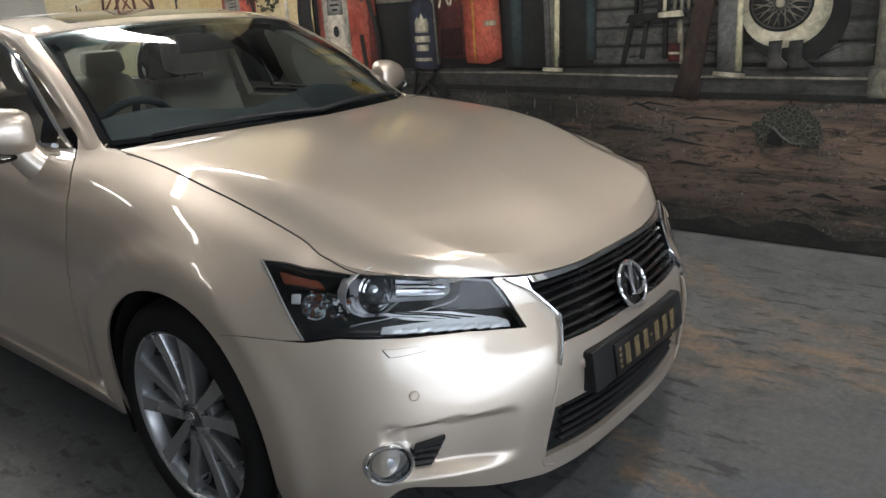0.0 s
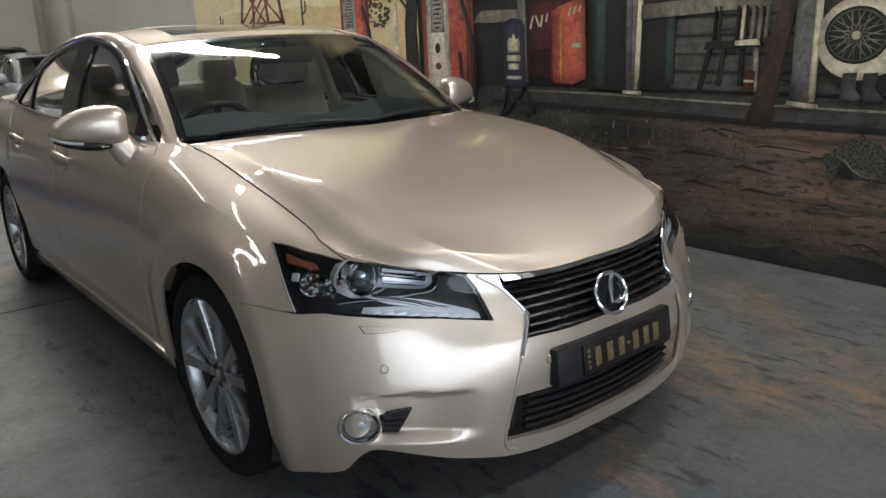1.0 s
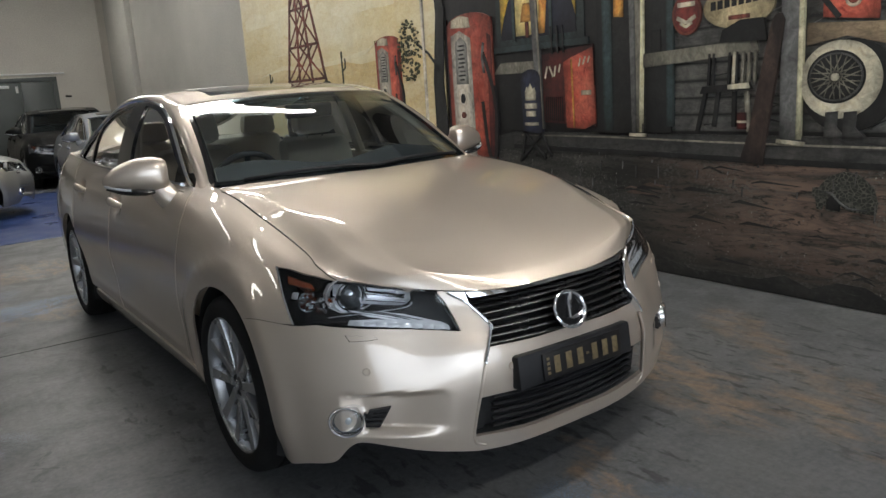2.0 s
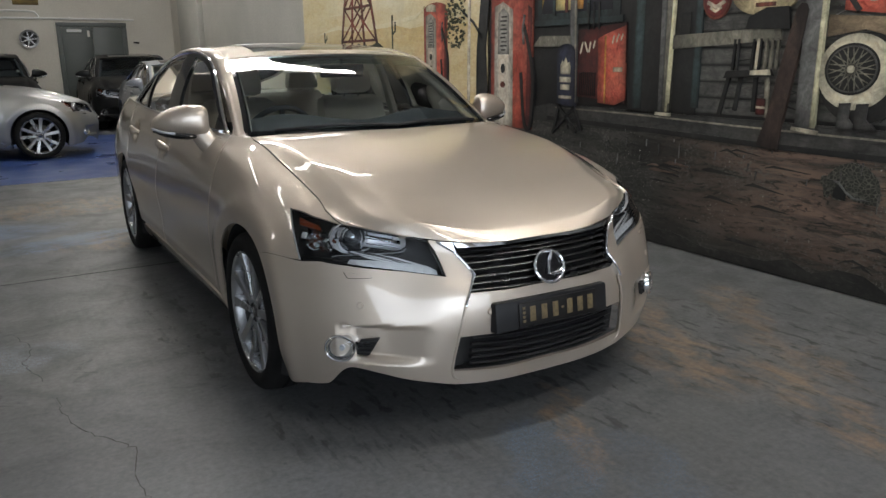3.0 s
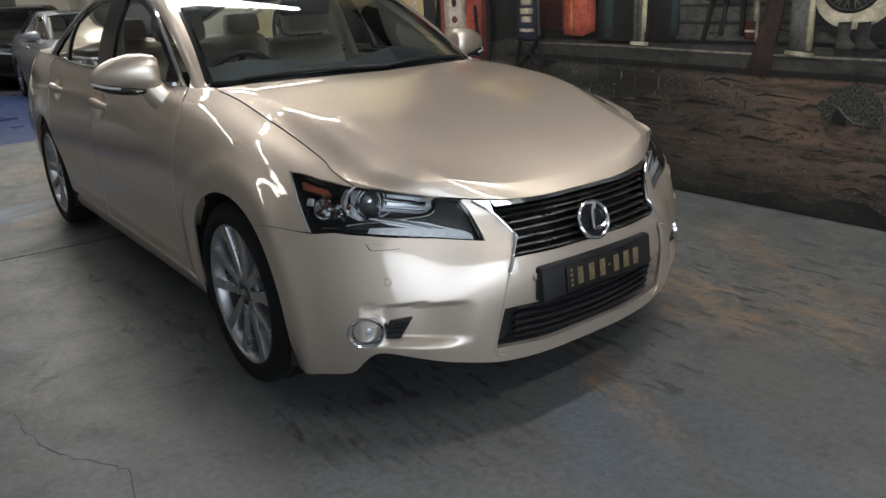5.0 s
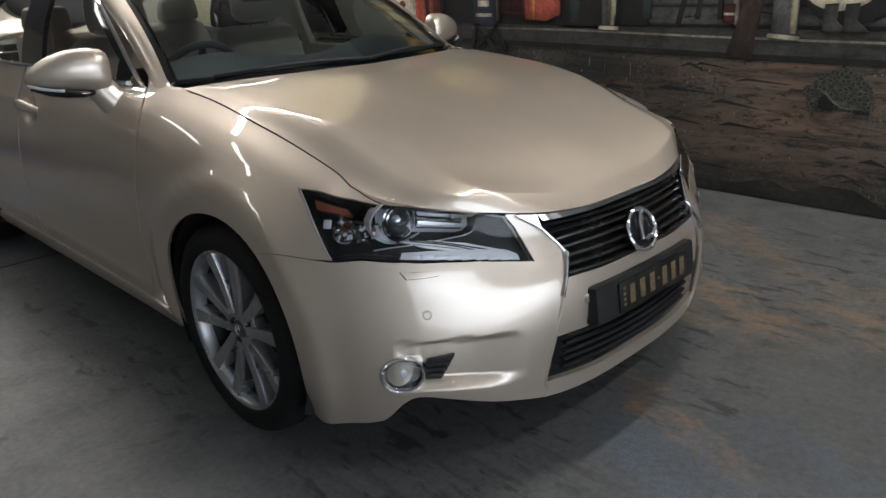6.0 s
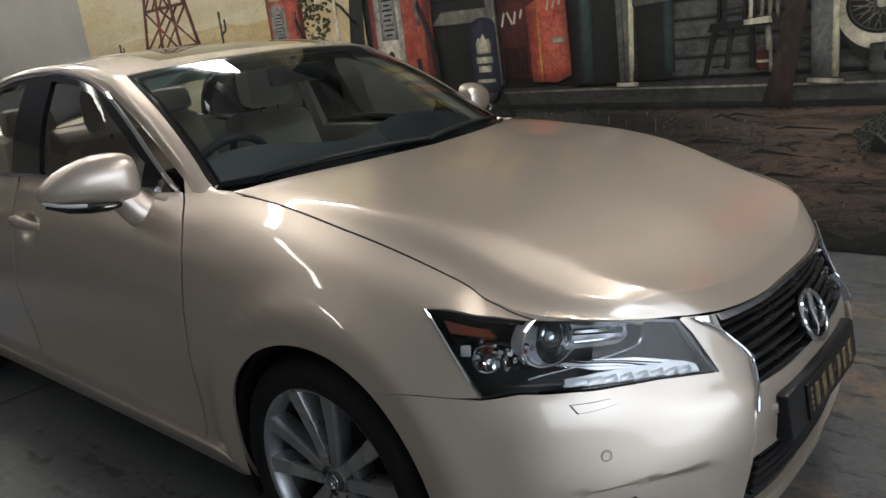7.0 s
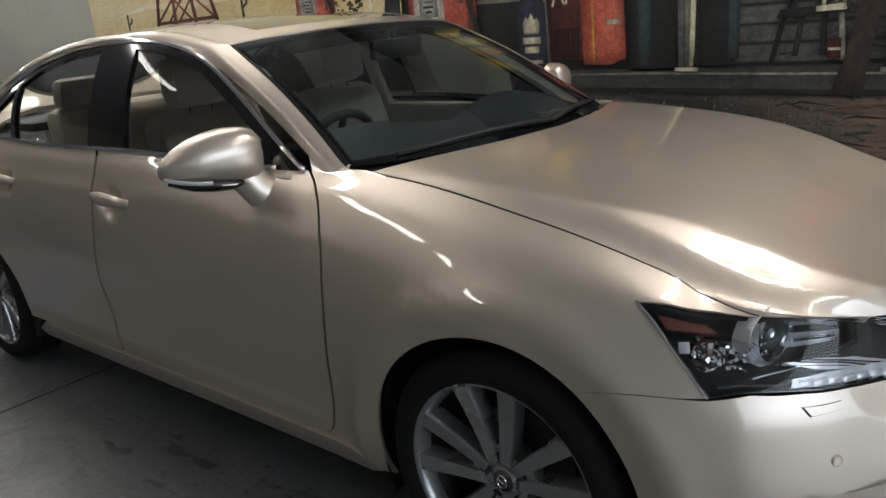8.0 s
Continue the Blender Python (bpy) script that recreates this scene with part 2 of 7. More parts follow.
FLOOR_MAT = floor_material()
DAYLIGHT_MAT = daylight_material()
BLUE_FLOOR = worn("blue_floor_paint", (0.026, 0.052, 0.185), (0.04, 0.08, 0.23), 2.2, 0.35, 50, 0.1)
WEST_MAT = worn("grey_wall_paint", (0.46, 0.45, 0.42), (0.38, 0.37, 0.35), 0.8, 0.75, 40, 0.2)
WALL_MAT = worn("cream_plaster", (0.56, 0.53, 0.465), (0.49, 0.46, 0.41), 0.8, 0.75, 40, 0.2)
PIER_MAT = worn("pale_pier_paint", (0.41, 0.400, 0.358), (0.355, 0.346, 0.310), 0.7, 0.7, 40, 0.15)
CEILING_MAT = worn("ceiling_paint", (0.74, 0.745, 0.74), (0.66, 0.665, 0.66), 0.6, 0.8, 30, 0.2)
DOOR_MAT = worn("grey_green_door", (0.055, 0.065, 0.062), (0.07, 0.08, 0.075), 1.2, 0.5, 60, 0.1)

# ---- building helpers ----
from mathutils.geometry import delaunay_2d_cdt


def part(name, shape, mat, parent=None, label="", smooth=True):
    """Links a bmesh or mesh as one mesh object, under a thing where one is given."""
    if isinstance(shape, bmesh.types.BMesh):
        mesh = bpy.data.meshes.new(name)
        for f in shape.faces:
            f.smooth = smooth
        for e in shape.edges:
            if len(e.link_faces) == 2 and e.calc_face_angle(0) > radians(38):
                e.smooth = False
        shape.to_mesh(mesh)
        shape.free()
    else:
        mesh = shape
        mesh.name = name
    if mat is not None and not mesh.materials:
        mesh.materials.append(mat)
    ob = new(name, mesh)
    if parent:
        ob.parent = parent
    if label:
        ob["label"] = label
    return ob


def thing(name, label, category, group="", m=None, kind=""):
    ob = tagged(new(name), label, category, group, kind)
    if m is not None:
        ob.matrix_world = m
    return ob


def add_box(bm, low, high, bevel=0.0, m=None):
    low, high = Vector(low), Vector(high)
    got = bmesh.ops.create_cube(bm, size=1)["verts"]
    for v in got:
        v.co = Vector([(a + b) / 2 + c * (b - a) for a, b, c in zip(low, high, v.co)])
    if bevel:
        edges = list({e for v in got for e in v.link_edges})
        got = list({v for f in bmesh.ops.bevel(bm, geom=edges, offset=bevel, segments=2, affect="EDGES", profile=0.5)["faces"] for v in f.verts} | {v for v in got if v.is_valid})
    if m is not None:
        bmesh.ops.transform(bm, matrix=m, verts=got)
    return got


def box(low, high, bevel=0.0, m=None):
    bm = bmesh.new()
    add_box(bm, low, high, bevel, m)
    return bm


def add_tube(bm, points, radius, sides=8, closed=False, flat=1.0, up=(0, 0, 1), ends=True):
    """A bar swept along points; radius a number or one a point; flat squeezes it across 'up'."""
    pts = [Vector(p) for p in points]
    radii = [radius] * len(pts) if isinstance(radius, (int, float)) else list(radius)
    rings = []
    for i, p in enumerate(pts):
        a, b = (pts[i - 1], pts[(i + 1) % len(pts)]) if closed else (pts[max(i - 1, 0)], pts[min(i + 1, len(pts) - 1)])
        t = (b - a).normalized()
        side = t.cross(Vector(up))
        side = side.normalized() if side.length > 1e-4 else t.orthogonal().normalized()
        top = side.cross(t).normalized()
        rings.append([bm.verts.new(p + side * math.cos(q) * radii[i] + top * math.sin(q) * radii[i] * flat)
                      for q in (2 * math.pi * j / sides for j in range(sides))])
    n = len(rings)
    for i in range(n if closed else n - 1):
        a, b = rings[i], rings[(i + 1) % n]
        for j in range(sides):
            bm.faces.new((a[j], a[(j + 1) % sides], b[(j + 1) % sides], b[j]))
    if ends and not closed:
        bm.faces.new(list(reversed(rings[0])))
        bm.faces.new(rings[-1])
    bmesh.ops.recalc_face_normals(bm, faces=bm.faces)
    return bm


def tube(points, radius, sides=8, closed=False, flat=1.0, up=(0, 0, 1)):
    return add_tube(bmesh.new(), points, radius, sides, closed, flat, up)


def add_lathe(bm, profile, sides=48, m=None, close=False):
    """Turns (radius, height) pairs round the z axis; m lays the result in place."""
    rings = []
    for r, z in profile:
        rings.append([bm.verts.new((r * math.cos(a), r * math.sin(a), z)) for a in (2 * math.pi * j / sides for j in range(sides))] if r > 1e-6
                     else [bm.verts.new((0, 0, z))])
    pairs = list(zip(rings, rings[1:])) + ([(rings[-1], rings[0])] if close else [])
    for a, b in pairs:
        for j in range(sides):
            k = (j + 1) % sides
            if len(a) == 1 and len(b) == 1:
                continue
            bm.faces.new([a[0], b[k], b[j]] if len(a) == 1 else [a[j], a[k], b[0]] if len(b) == 1 else [a[j], a[k], b[k], b[j]])
    verts = [v for r in rings for v in r]
    if m is not None:
        bmesh.ops.transform(bm, matrix=m, verts=verts)
    bmesh.ops.recalc_face_normals(bm, faces=list({f for v in verts for f in v.link_faces}))
    return bm


def lathe(profile, sides=48, m=None, close=False):
    return add_lathe(bmesh.new(), profile, sides, m, close)


def inside(p, poly):
    """Which of the points p lie inside a polygon."""
    x, y = p[:, 0], p[:, 1]
    hit = np.zeros(len(p), bool)
    q = np.roll(poly, -1, 0)
    for (ax, ay), (bx, by) in zip(poly, q):
        if ay != by:
            hit ^= ((ay > y) != (by > y)) & (x < (bx - ax) * (y - ay) / (by - ay) + ax)
    return hit


def dense(poly, step):
    """A closed polygon with extra points along its edges."""
    out = []
    for a, b in zip(poly, np.roll(poly, -1, 0)):
        n = max(1, int(np.ceil(np.linalg.norm(b - a) / step)))
        out += [a + (b - a) * i / n for i in range(n)]
    return np.array(out)


def sheet(surface, outline, holes=(), scale=(1.0, 1.0), step=0.03, depth=0.012, offset=0.0, both=False, flip=False, centre=(0, 1.4, 0.55), press=None):
    """A mesh cut to an outline in the surface's own coordinates, with turned-in edges of that depth. both: the two halves of the car in one."""
    scale = np.array(scale)
    loops = [dense(np.array(o, float) * scale, step) for o in (outline, *holes)]
    low, high = loops[0].min(0), loops[0].max(0)
    gx, gy = np.meshgrid(np.arange(low[0], high[0], step), np.arange(low[1], high[1], step), indexing="ij")
    inner = np.stack([gx.ravel(), gy.ravel()], -1) + step / 2
    inner = inner[inside(inner, loops[0])]
    for h in loops[1:]:
        inner = inner[~inside(inner, h)]
    rim = np.concatenate(loops)
    if len(inner):
        inner = inner[np.min(np.linalg.norm(inner[:, None] - rim[None], axis=-1), axis=1) > 0.45 * step]
    points, edges, start = np.concatenate([rim, inner]), [], 0
    for l in loops:
        edges += [(start + i, start + (i + 1) % len(l)) for i in range(len(l))]
        start += len(l)
    verts, _, faces, *_ = delaunay_2d_cdt([Vector(p) for p in points], edges, [], 0, 1e-6)
    uv = np.array([tuple(v) for v in verts])
    mids = np.array([uv[list(f)].mean(0) for f in faces])
    keep = inside(mids, loops[0])
    for h in loops[1:]:
        keep &= ~inside(mids, h)
    faces = [f for f, k in zip(faces, keep) if k]
    ab = uv / scale

    def skin(q):
        p = surface(q[:, 0], q[:, 1])
        return p
    p, e = skin(ab), np.array((1e-3, 1e-3)) / scale
    n = np.cross(skin(ab + (e[0], 0)) - skin(ab - (e[0], 0)), skin(ab + (0, e[1])) - skin(ab - (0, e[1])))
    n /= np.maximum(np.linalg.norm(n, axis=1, keepdims=True), 1e-12)
    n *= np.where(np.sum(n * (p - np.array(centre)), 1, keepdims=True) < 0, -1, 1)
    p = p + n * offset
    if press is not None:
        push = press(ab)
        p = p - n * push[:, None]
        g0, g1 = (press(ab + (e[0], 0)) - press(ab - (e[0], 0))) / 2e-3, (press(ab + (0, e[1])) - press(ab - (0, e[1]))) / 2e-3
        da = (skin(ab + (e[0], 0)) - skin(ab - (e[0], 0))) / 2e-3
        db = (skin(ab + (0, e[1])) - skin(ab - (0, e[1]))) / 2e-3
        da, db = da / np.sum(da * da, 1, keepdims=True), db / np.sum(db * db, 1, keepdims=True)
        n = n + da * g0[:, None] + db * g1[:, None]
        n /= np.linalg.norm(n, axis=1, keepdims=True)
    tris = []
    for f in faces:
        a, b, c = f[:3]
        tris.append(tuple(f) if np.dot(np.cross(p[b] - p[a], p[c] - p[a]), n[a]) > 0 else tuple(reversed(f)))
    count = {}
    for f in tris:
        for a, b in zip(f, f[1:] + f[:1]):
            count[(a, b)] = True
    P, N, F = [p], [n], list(tris)
    at = len(p)
    for a, b in [k for k in count if (k[1], k[0]) not in count]:
        if depth and not (abs(p[a][0]) < 1e-3 and abs(p[b][0]) < 1e-3):
            quad = np.array([p[a], p[b], p[b] - n[b] * depth, p[a] - n[a] * depth])
            out = np.cross(p[b] - p[a], n[a])
            out /= max(np.linalg.norm(out), 1e-12)
            P.append(quad), N.append(np.repeat(out[None], 4, 0))
            F.append((at + 1, at, at + 3, at + 2))
            at += 4
    P, N = np.concatenate(P), np.concatenate(N)
    mirror = np.array((-1.0, 1, 1))
    if both:
        m = len(P)
        twin = [i if i < len(p) and abs(P[i][0]) < 1e-4 else m + i for i in range(m)]
        N[[i for i in range(len(p)) if twin[i] == i], 0] = 0
        P, N, F = np.concatenate([P, P * mirror]), np.concatenate([N, N * mirror]), F + [tuple(twin[i] for i in reversed(f)) for f in F]
    elif flip:
        P, N, F = P * mirror, N * mirror, [tuple(reversed(f)) for f in F]
    mesh = bpy.data.meshes.new("sheet")
    mesh.from_pydata(P.tolist(), [], F)
    mesh.polygons.foreach_set("use_smooth", [True] * len(F))
    mesh.update()
    mesh.normals_split_custom_set_from_vertices(N.tolist())
    return mesh


def curve(points, steps=12):
    """A smooth run of points through the given ones."""
    c = spline(points)
    return c(np.linspace(0, len(points) - 1, (len(points) - 1) * steps + 1))
# ---- the car's shape: a plan line, knot curves round it, bonnet and greenhouse ----
def spline(points):
    """A smooth curve through points at whole-number parameters; takes arrays of parameters."""
    p = np.array(points, float)
    m = np.empty_like(p)
    m[1:-1], m[0], m[-1] = (p[2:] - p[:-2]) / 2, p[1] - p[0], p[-1] - p[-2]

    def at(t):
        t = np.clip(np.asarray(t, float), 0, len(p) - 1)
        i = np.minimum(t.astype(int), len(p) - 2)
        f = (t - i)[..., None]
        return ((2 * f**3 - 3 * f**2 + 1) * p[i] + (f**3 - 2 * f**2 + f) * m[i]
                + (3 * f**2 - 2 * f**3) * p[i + 1] + (f**3 - f**2) * m[i + 1])
    return at


PLAN = spline([(-0.70, 3.93), (-0.86, 3.60), (-0.92, 2.85), (-0.915, 2.2), (-0.91, 1.5), (-0.908, 0.9), (-0.912, 0.45), (-0.922, 0.0),
               (-0.905, -0.335), (-0.842, -0.515), (-0.715, -0.655), (-0.55, -0.765), (-0.387, -0.836), (-0.2, -0.866), (0, -0.873)])
# sections (inward offset, height) from the sill up to the belt or the bonnet's edge
S_REAR = [(0.05, 0.22), (0.02, 0.32), (0.0, 0.48), (0.0, 0.64), (0.03, 0.82), (0.09, 0.98), (0.15, 1.06)]
S_QUARTER = [(0.06, 0.20), (0.03, 0.30), (0.012, 0.46), (0.0, 0.64), (0.045, 0.83), (0.10, 0.98), (0.15, 1.045)]
S_DOOR = [(0.07, 0.19), (0.035, 0.285), (0.018, 0.45), (0.002, 0.62), (0.04, 0.82), (0.095, 0.955), (0.14, 1.02)]
S_DOOR_F = [(0.07, 0.19), (0.035, 0.28), (0.018, 0.44), (0.004, 0.61), (0.032, 0.80), (0.11, 0.945), (0.17, 0.995)]
S_COWL = [(0.07, 0.19), (0.035, 0.28), (0.018, 0.43), (0.004, 0.60), (0.03, 0.77), (0.115, 0.925), (0.225, 0.995)]
S_AXLE = [(0.07, 0.18), (0.03, 0.29), (0.008, 0.43), (0.0, 0.58), (0.022, 0.72), (0.105, 0.868), (0.222, 0.93)]
S_CORNER = [(0.05, 0.17), (0.01, 0.30), (0.0, 0.44), (0.012, 0.58), (0.049, 0.70), (0.118, 0.808), (0.218, 0.848)]
S_LAMP = [(0.03, 0.18), (0.005, 0.30), (0.0, 0.42), (0.018, 0.55), (0.045, 0.652), (0.102, 0.748), (0.183, 0.802)]
S_BEND = [(0.03, 0.185), (0.0, 0.31), (0.0, 0.42), (0.019, 0.53), (0.040, 0.612), (0.082, 0.705), (0.115, 0.77)]
S_NOSE = [(0.02, 0.19), (0.0, 0.30), (0.004, 0.43), (0.029, 0.53), (0.056, 0.598), (0.088, 0.67), (0.112, 0.737)]
S_SPINDLE = [(0.035, 0.175), (0.015, 0.30), (0.0, 0.43), (0.015, 0.53), (0.048, 0.595), (0.080, 0.66), (0.096, 0.713)]
S_MID = [(0.045, 0.165), (0.02, 0.28), (0.0, 0.42), (0.008, 0.52), (0.035, 0.59), (0.065, 0.66), (0.085, 0.70)]
STATIONS = [S_REAR, S_REAR, S_QUARTER, S_DOOR, S_DOOR, S_DOOR_F, S_COWL, S_AXLE, S_CORNER, S_LAMP, S_BEND, S_NOSE, S_SPINDLE, S_MID, S_MID]
KNOTS = spline(np.array(STATIONS, float).reshape(len(STATIONS), -1))


def shell(s, k):
    """The body's outer skin on the driver's side: s along the plan line from the tail (0) to the nose (14), k from the sill (0) to the top edge (6)."""
    s, k = np.broadcast_arrays(np.asarray(s, float), np.asarray(k, float))
    c, e = PLAN(s), 0.02
    tangent = PLAN(np.minimum(s + e, 14)) - PLAN(np.maximum(s - e, 0))
    tangent[s > 13.97] = (1, 0)
    tangent /= np.linalg.norm(tangent, axis=-1, keepdims=True)
    rows = KNOTS(s).reshape(s.shape + (7, 2))
    m = np.empty_like(rows)
    m[..., 1:-1, :], m[..., 0, :], m[..., -1, :] = (rows[..., 2:, :] - rows[..., :-2, :]) / 2, rows[..., 1, :] - rows[..., 0, :], rows[..., -1, :] - rows[..., -2, :]
    k = np.clip(k, 0, 6)
    i = np.minimum(k.astype(int), 5)
    f = (k - i)[..., None]

    def pick(a, j):
        return np.take_along_axis(a, np.broadcast_to(j[..., None, None], s.shape + (1, 2)), axis=-2)[..., 0, :]
    dz = ((2 * f**3 - 3 * f**2 + 1) * pick(rows, i) + (f**3 - 2 * f**2 + f) * pick(m, i)
          + (3 * f**2 - 2 * f**3) * pick(rows, i + 1) + (f**3 - f**2) * pick(m, i + 1))
    inward = np.stack([-tangent[..., 1], tangent[..., 0]], -1)
    xy = c + inward * dz[..., :1]
    return np.concatenate([np.minimum(xy[..., :1], 0), xy[..., 1:], dz[..., 1:]], -1)


BONNET_END = 10.9          # where the bonnet's side edge turns into its front edge
RIDGE = spline([(0, 0.335, 1.015), (0, 0.05, 0.985), (0, -0.25, 0.926), (0, -0.52, 0.835), (0, -0.70, 0.752), (0, -0.795, 0.70)])
COWL = spline([(-0.687, 0.512, 1.0), (-0.52, 0.435, 1.012), (-0.27, 0.36, 1.017), (0, 0.335, 1.015)])


FOLD_V, FOLD_U = (0.0, 0.14, 0.30, 0.42, 0.60, 0.86, 1.0), (0.05, 0.08, 0.19, 0.26, 0.32, 0.31, 0.32)


def bonnet(u, v):
    """u from the side edge (0) to the middle (1), v from the cowl (0) to the front edge (1)."""
    u, v = np.broadcast_arrays(np.asarray(u, float), np.asarray(v, float))
    U, V = u[..., None], v[..., None]
    side = shell(6.08 + (BONNET_END - 6.08) * v, 6 + 0 * v)
    front = shell(BONNET_END + (14 - BONNET_END) * u, 6 + 0 * u)
    mid, cowl = RIDGE(v * 5), COWL(u * 3)
    side0, side1 = shell(np.array(6.08), np.array(6.0)), shell(np.array(BONNET_END), np.array(6.0))
    mid0, mid1 = RIDGE(0), RIDGE(5)
    p = ((1 - U) * side + U * mid + (1 - V) * cowl + V * front
         - (1 - U) * (1 - V) * side0 - (1 - U) * V * side1 - U * (1 - V) * mid0 - U * V * mid1)
    rise = np.sin(np.pi * np.clip(u, 0, 1)) ** 1.0 * np.sin(np.pi * np.clip(v, 0, 1)) ** 0.8
    d = u - np.interp(v, FOLD_V, FOLD_U)
    shoulder, fall = np.clip(u / 0.17, 0, 1), np.clip((d + 0.02) / 0.50, 0, 1)
    flank = shoulder * shoulder * (3 - 2 * shoulder) * (1 - 0.85 * fall * fall * (3 - 2 * fall))
    along = np.clip(v / 0.34, 0, 1) ** 0.9 * np.clip((1 - v) / 0.12, 0, 1) ** 0.8
    fold = np.exp(-(np.sqrt(d * d + 0.0012) - 0.0346) / np.where(d < 0, 0.06, 0.10))
    p[..., 2] += 0.012 * rise + along * (0.028 * flank + 0.008 * fold * np.clip(u / 0.1, 0, 1))
    return p


# greenhouse: belt line and roof rail along the length
RAIL = spline([(-0.705, 0.70, 1.02), (-0.678, 0.86, 1.125), (-0.648, 1.05, 1.232), (-0.618, 1.26, 1.325), (-0.602, 1.5, 1.378), (-0.598, 1.78, 1.398),
               (-0.598, 2.1, 1.39), (-0.60, 2.45, 1.35), (-0.61, 2.8, 1.27), (-0.63, 3.1, 1.17), (-0.66, 3.4, 1.075)])


def belt(y):
    """The belt line's place at lengths y (an array)."""
    s = np.interp(-np.asarray(y, float), -PLAN(np.linspace(0, 8, 400))[:, 1], np.linspace(0, 8, 400))
    return shell(s, 6 + 0 * s)


def cabin(r, h):
    """The cabin's side: r along the rail (0 to 10), h from the belt (0) to the rail (1), bulging a little."""
    r, h = np.broadcast_arrays(np.asarray(r, float), np.asarray(h, float))
    top = RAIL(r)
    low = belt(top[..., 1])
    p = low + (top - low) * h[..., None]
    p[..., 0] -= 0.022 * np.sin(np.pi * np.clip(h, 0, 1)) * np.clip((top[..., 2] - low[..., 2]) / 0.3, 0, 1)
    return p


GLASS_EDGE = spline([(-0.685, 0.60, 1.003), (-0.648, 0.76, 1.112), (-0.612, 0.95, 1.226), (-0.568, 1.20, 1.348)])
HEADER = spline([(-0.568, 1.20, 1.348), (-0.42, 1.14, 1.363), (-0.21, 1.10, 1.373), (0, 1.09, 1.376)])
ROOF_MID = spline([(0, 1.09, 1.376), (0, 1.35, 1.418), (0, 1.7, 1.438), (0, 2.1, 1.434), (0, 2.45, 1.402), (0, 2.65, 1.365)])


def coons(u, v, left, right, low, high):
    """A patch from four curves: left and right over v, low and high over u (each 0 to 1)."""
    u, v = np.broadcast_arrays(np.asarray(u, float), np.asarray(v, float))
    U, V = u[..., None], v[..., None]
    one, nil = np.array(1.0), np.array(0.0)
    return ((1 - U) * left(v) + U * right(v) + (1 - V) * low(u) + V * high(u)
            - (1 - U) * (1 - V) * left(nil) - (1 - U) * V * left(one) - U * (1 - V) * right(nil) - U * V * right(one))

# ---- the showroom: floor, walls, ceiling ----
WALL_X, BACK_Y, FRONT_Y, WEST_X = 2.405, 16.4, -8.0, -8.0


def structure(name, shape, mat, label, category):
    return tagged(part(name, shape, mat), label, category, kind="structure")


structure("floor", box((WEST_X - 0.2, FRONT_Y - 0.2, -0.2), (WALL_X + 0.2, BACK_Y + 0.2, 0)), FLOOR_MAT, "worn grey painted concrete floor with tan and blue stains", "floor")
structure("blue_floor_area", box((WEST_X, 6.7, 0), (0.9, 12.2, 0.003)), BLUE_FLOOR, "glossy blue painted strip of concrete floor", "floor paint")
structure("wall_east", box((WALL_X, FRONT_Y, 0), (WALL_X + 0.2, BACK_Y + 0.2, CEILING)), WALL_MAT, "cream painted plaster wall that carries the mural", "wall")
structure("wall_north", box((WEST_X, BACK_Y, 0), (WALL_X, BACK_Y + 0.2, CEILING)), WALL_MAT, "plain cream plaster back wall of the showroom", "wall")
structure("wall_west", box((WEST_X - 0.2, FRONT_Y, 0), (WEST_X, BACK_Y + 0.2, CEILING)), WEST_MAT, "plain grey painted side wall", "wall")
structure("pier", box((WALL_X - 0.12, 13.45, 0), (WALL_X, 15.2, CEILING), 0.01), PIER_MAT, "shallow pale painted pier in the wall", "pier")
structure("pale_wall_lining", box((WALL_X - 0.006, 7.82, 0), (WALL_X, 13.44, CEILING)), PIER_MAT, "pale painted stretch of wall beside the mural", "wall")
bm = box((WEST_X - 0.2, FRONT_Y - 0.2, CEILING), (WALL_X + 0.2, BACK_Y + 0.2, CEILING + 0.2))
structure("ceiling", bm, CEILING_MAT, "plain painted ceiling slab", "ceiling")
bm = bmesh.new()
add_box(bm, (WEST_X, FRONT_Y - 0.2, 0), (-6.3, FRONT_Y, CEILING))
add_box(bm, (2.05, FRONT_Y - 0.2, 0), (WALL_X, FRONT_Y, CEILING))
add_box(bm, (-6.3, FRONT_Y - 0.2, 3.30), (2.05, FRONT_Y, CEILING))
structure("wall_south", bm, WALL_MAT, "cream plaster wall with a wide open shop front", "wall")

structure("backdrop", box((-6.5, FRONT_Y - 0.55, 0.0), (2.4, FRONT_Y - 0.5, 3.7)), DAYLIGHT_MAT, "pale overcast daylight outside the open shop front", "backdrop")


def ceiling_light():
    lamp = thing("ceiling_light", "long white batten lamp with a glowing diffuser under the ceiling", "lamp", "ceiling lamps", Matrix.Translation((0, 0, CEILING)))
    part("housing", box((-1.06, -0.16, -0.06), (1.06, 0.16, 0), 0.01), LAMP_BODY, lamp)
    part("diffuser", box((-1.02, -0.085, -0.10), (1.02, 0.085, -0.058), 0.015), LAMP_TUBE, lamp, "glowing white diffuser")
    return lamp


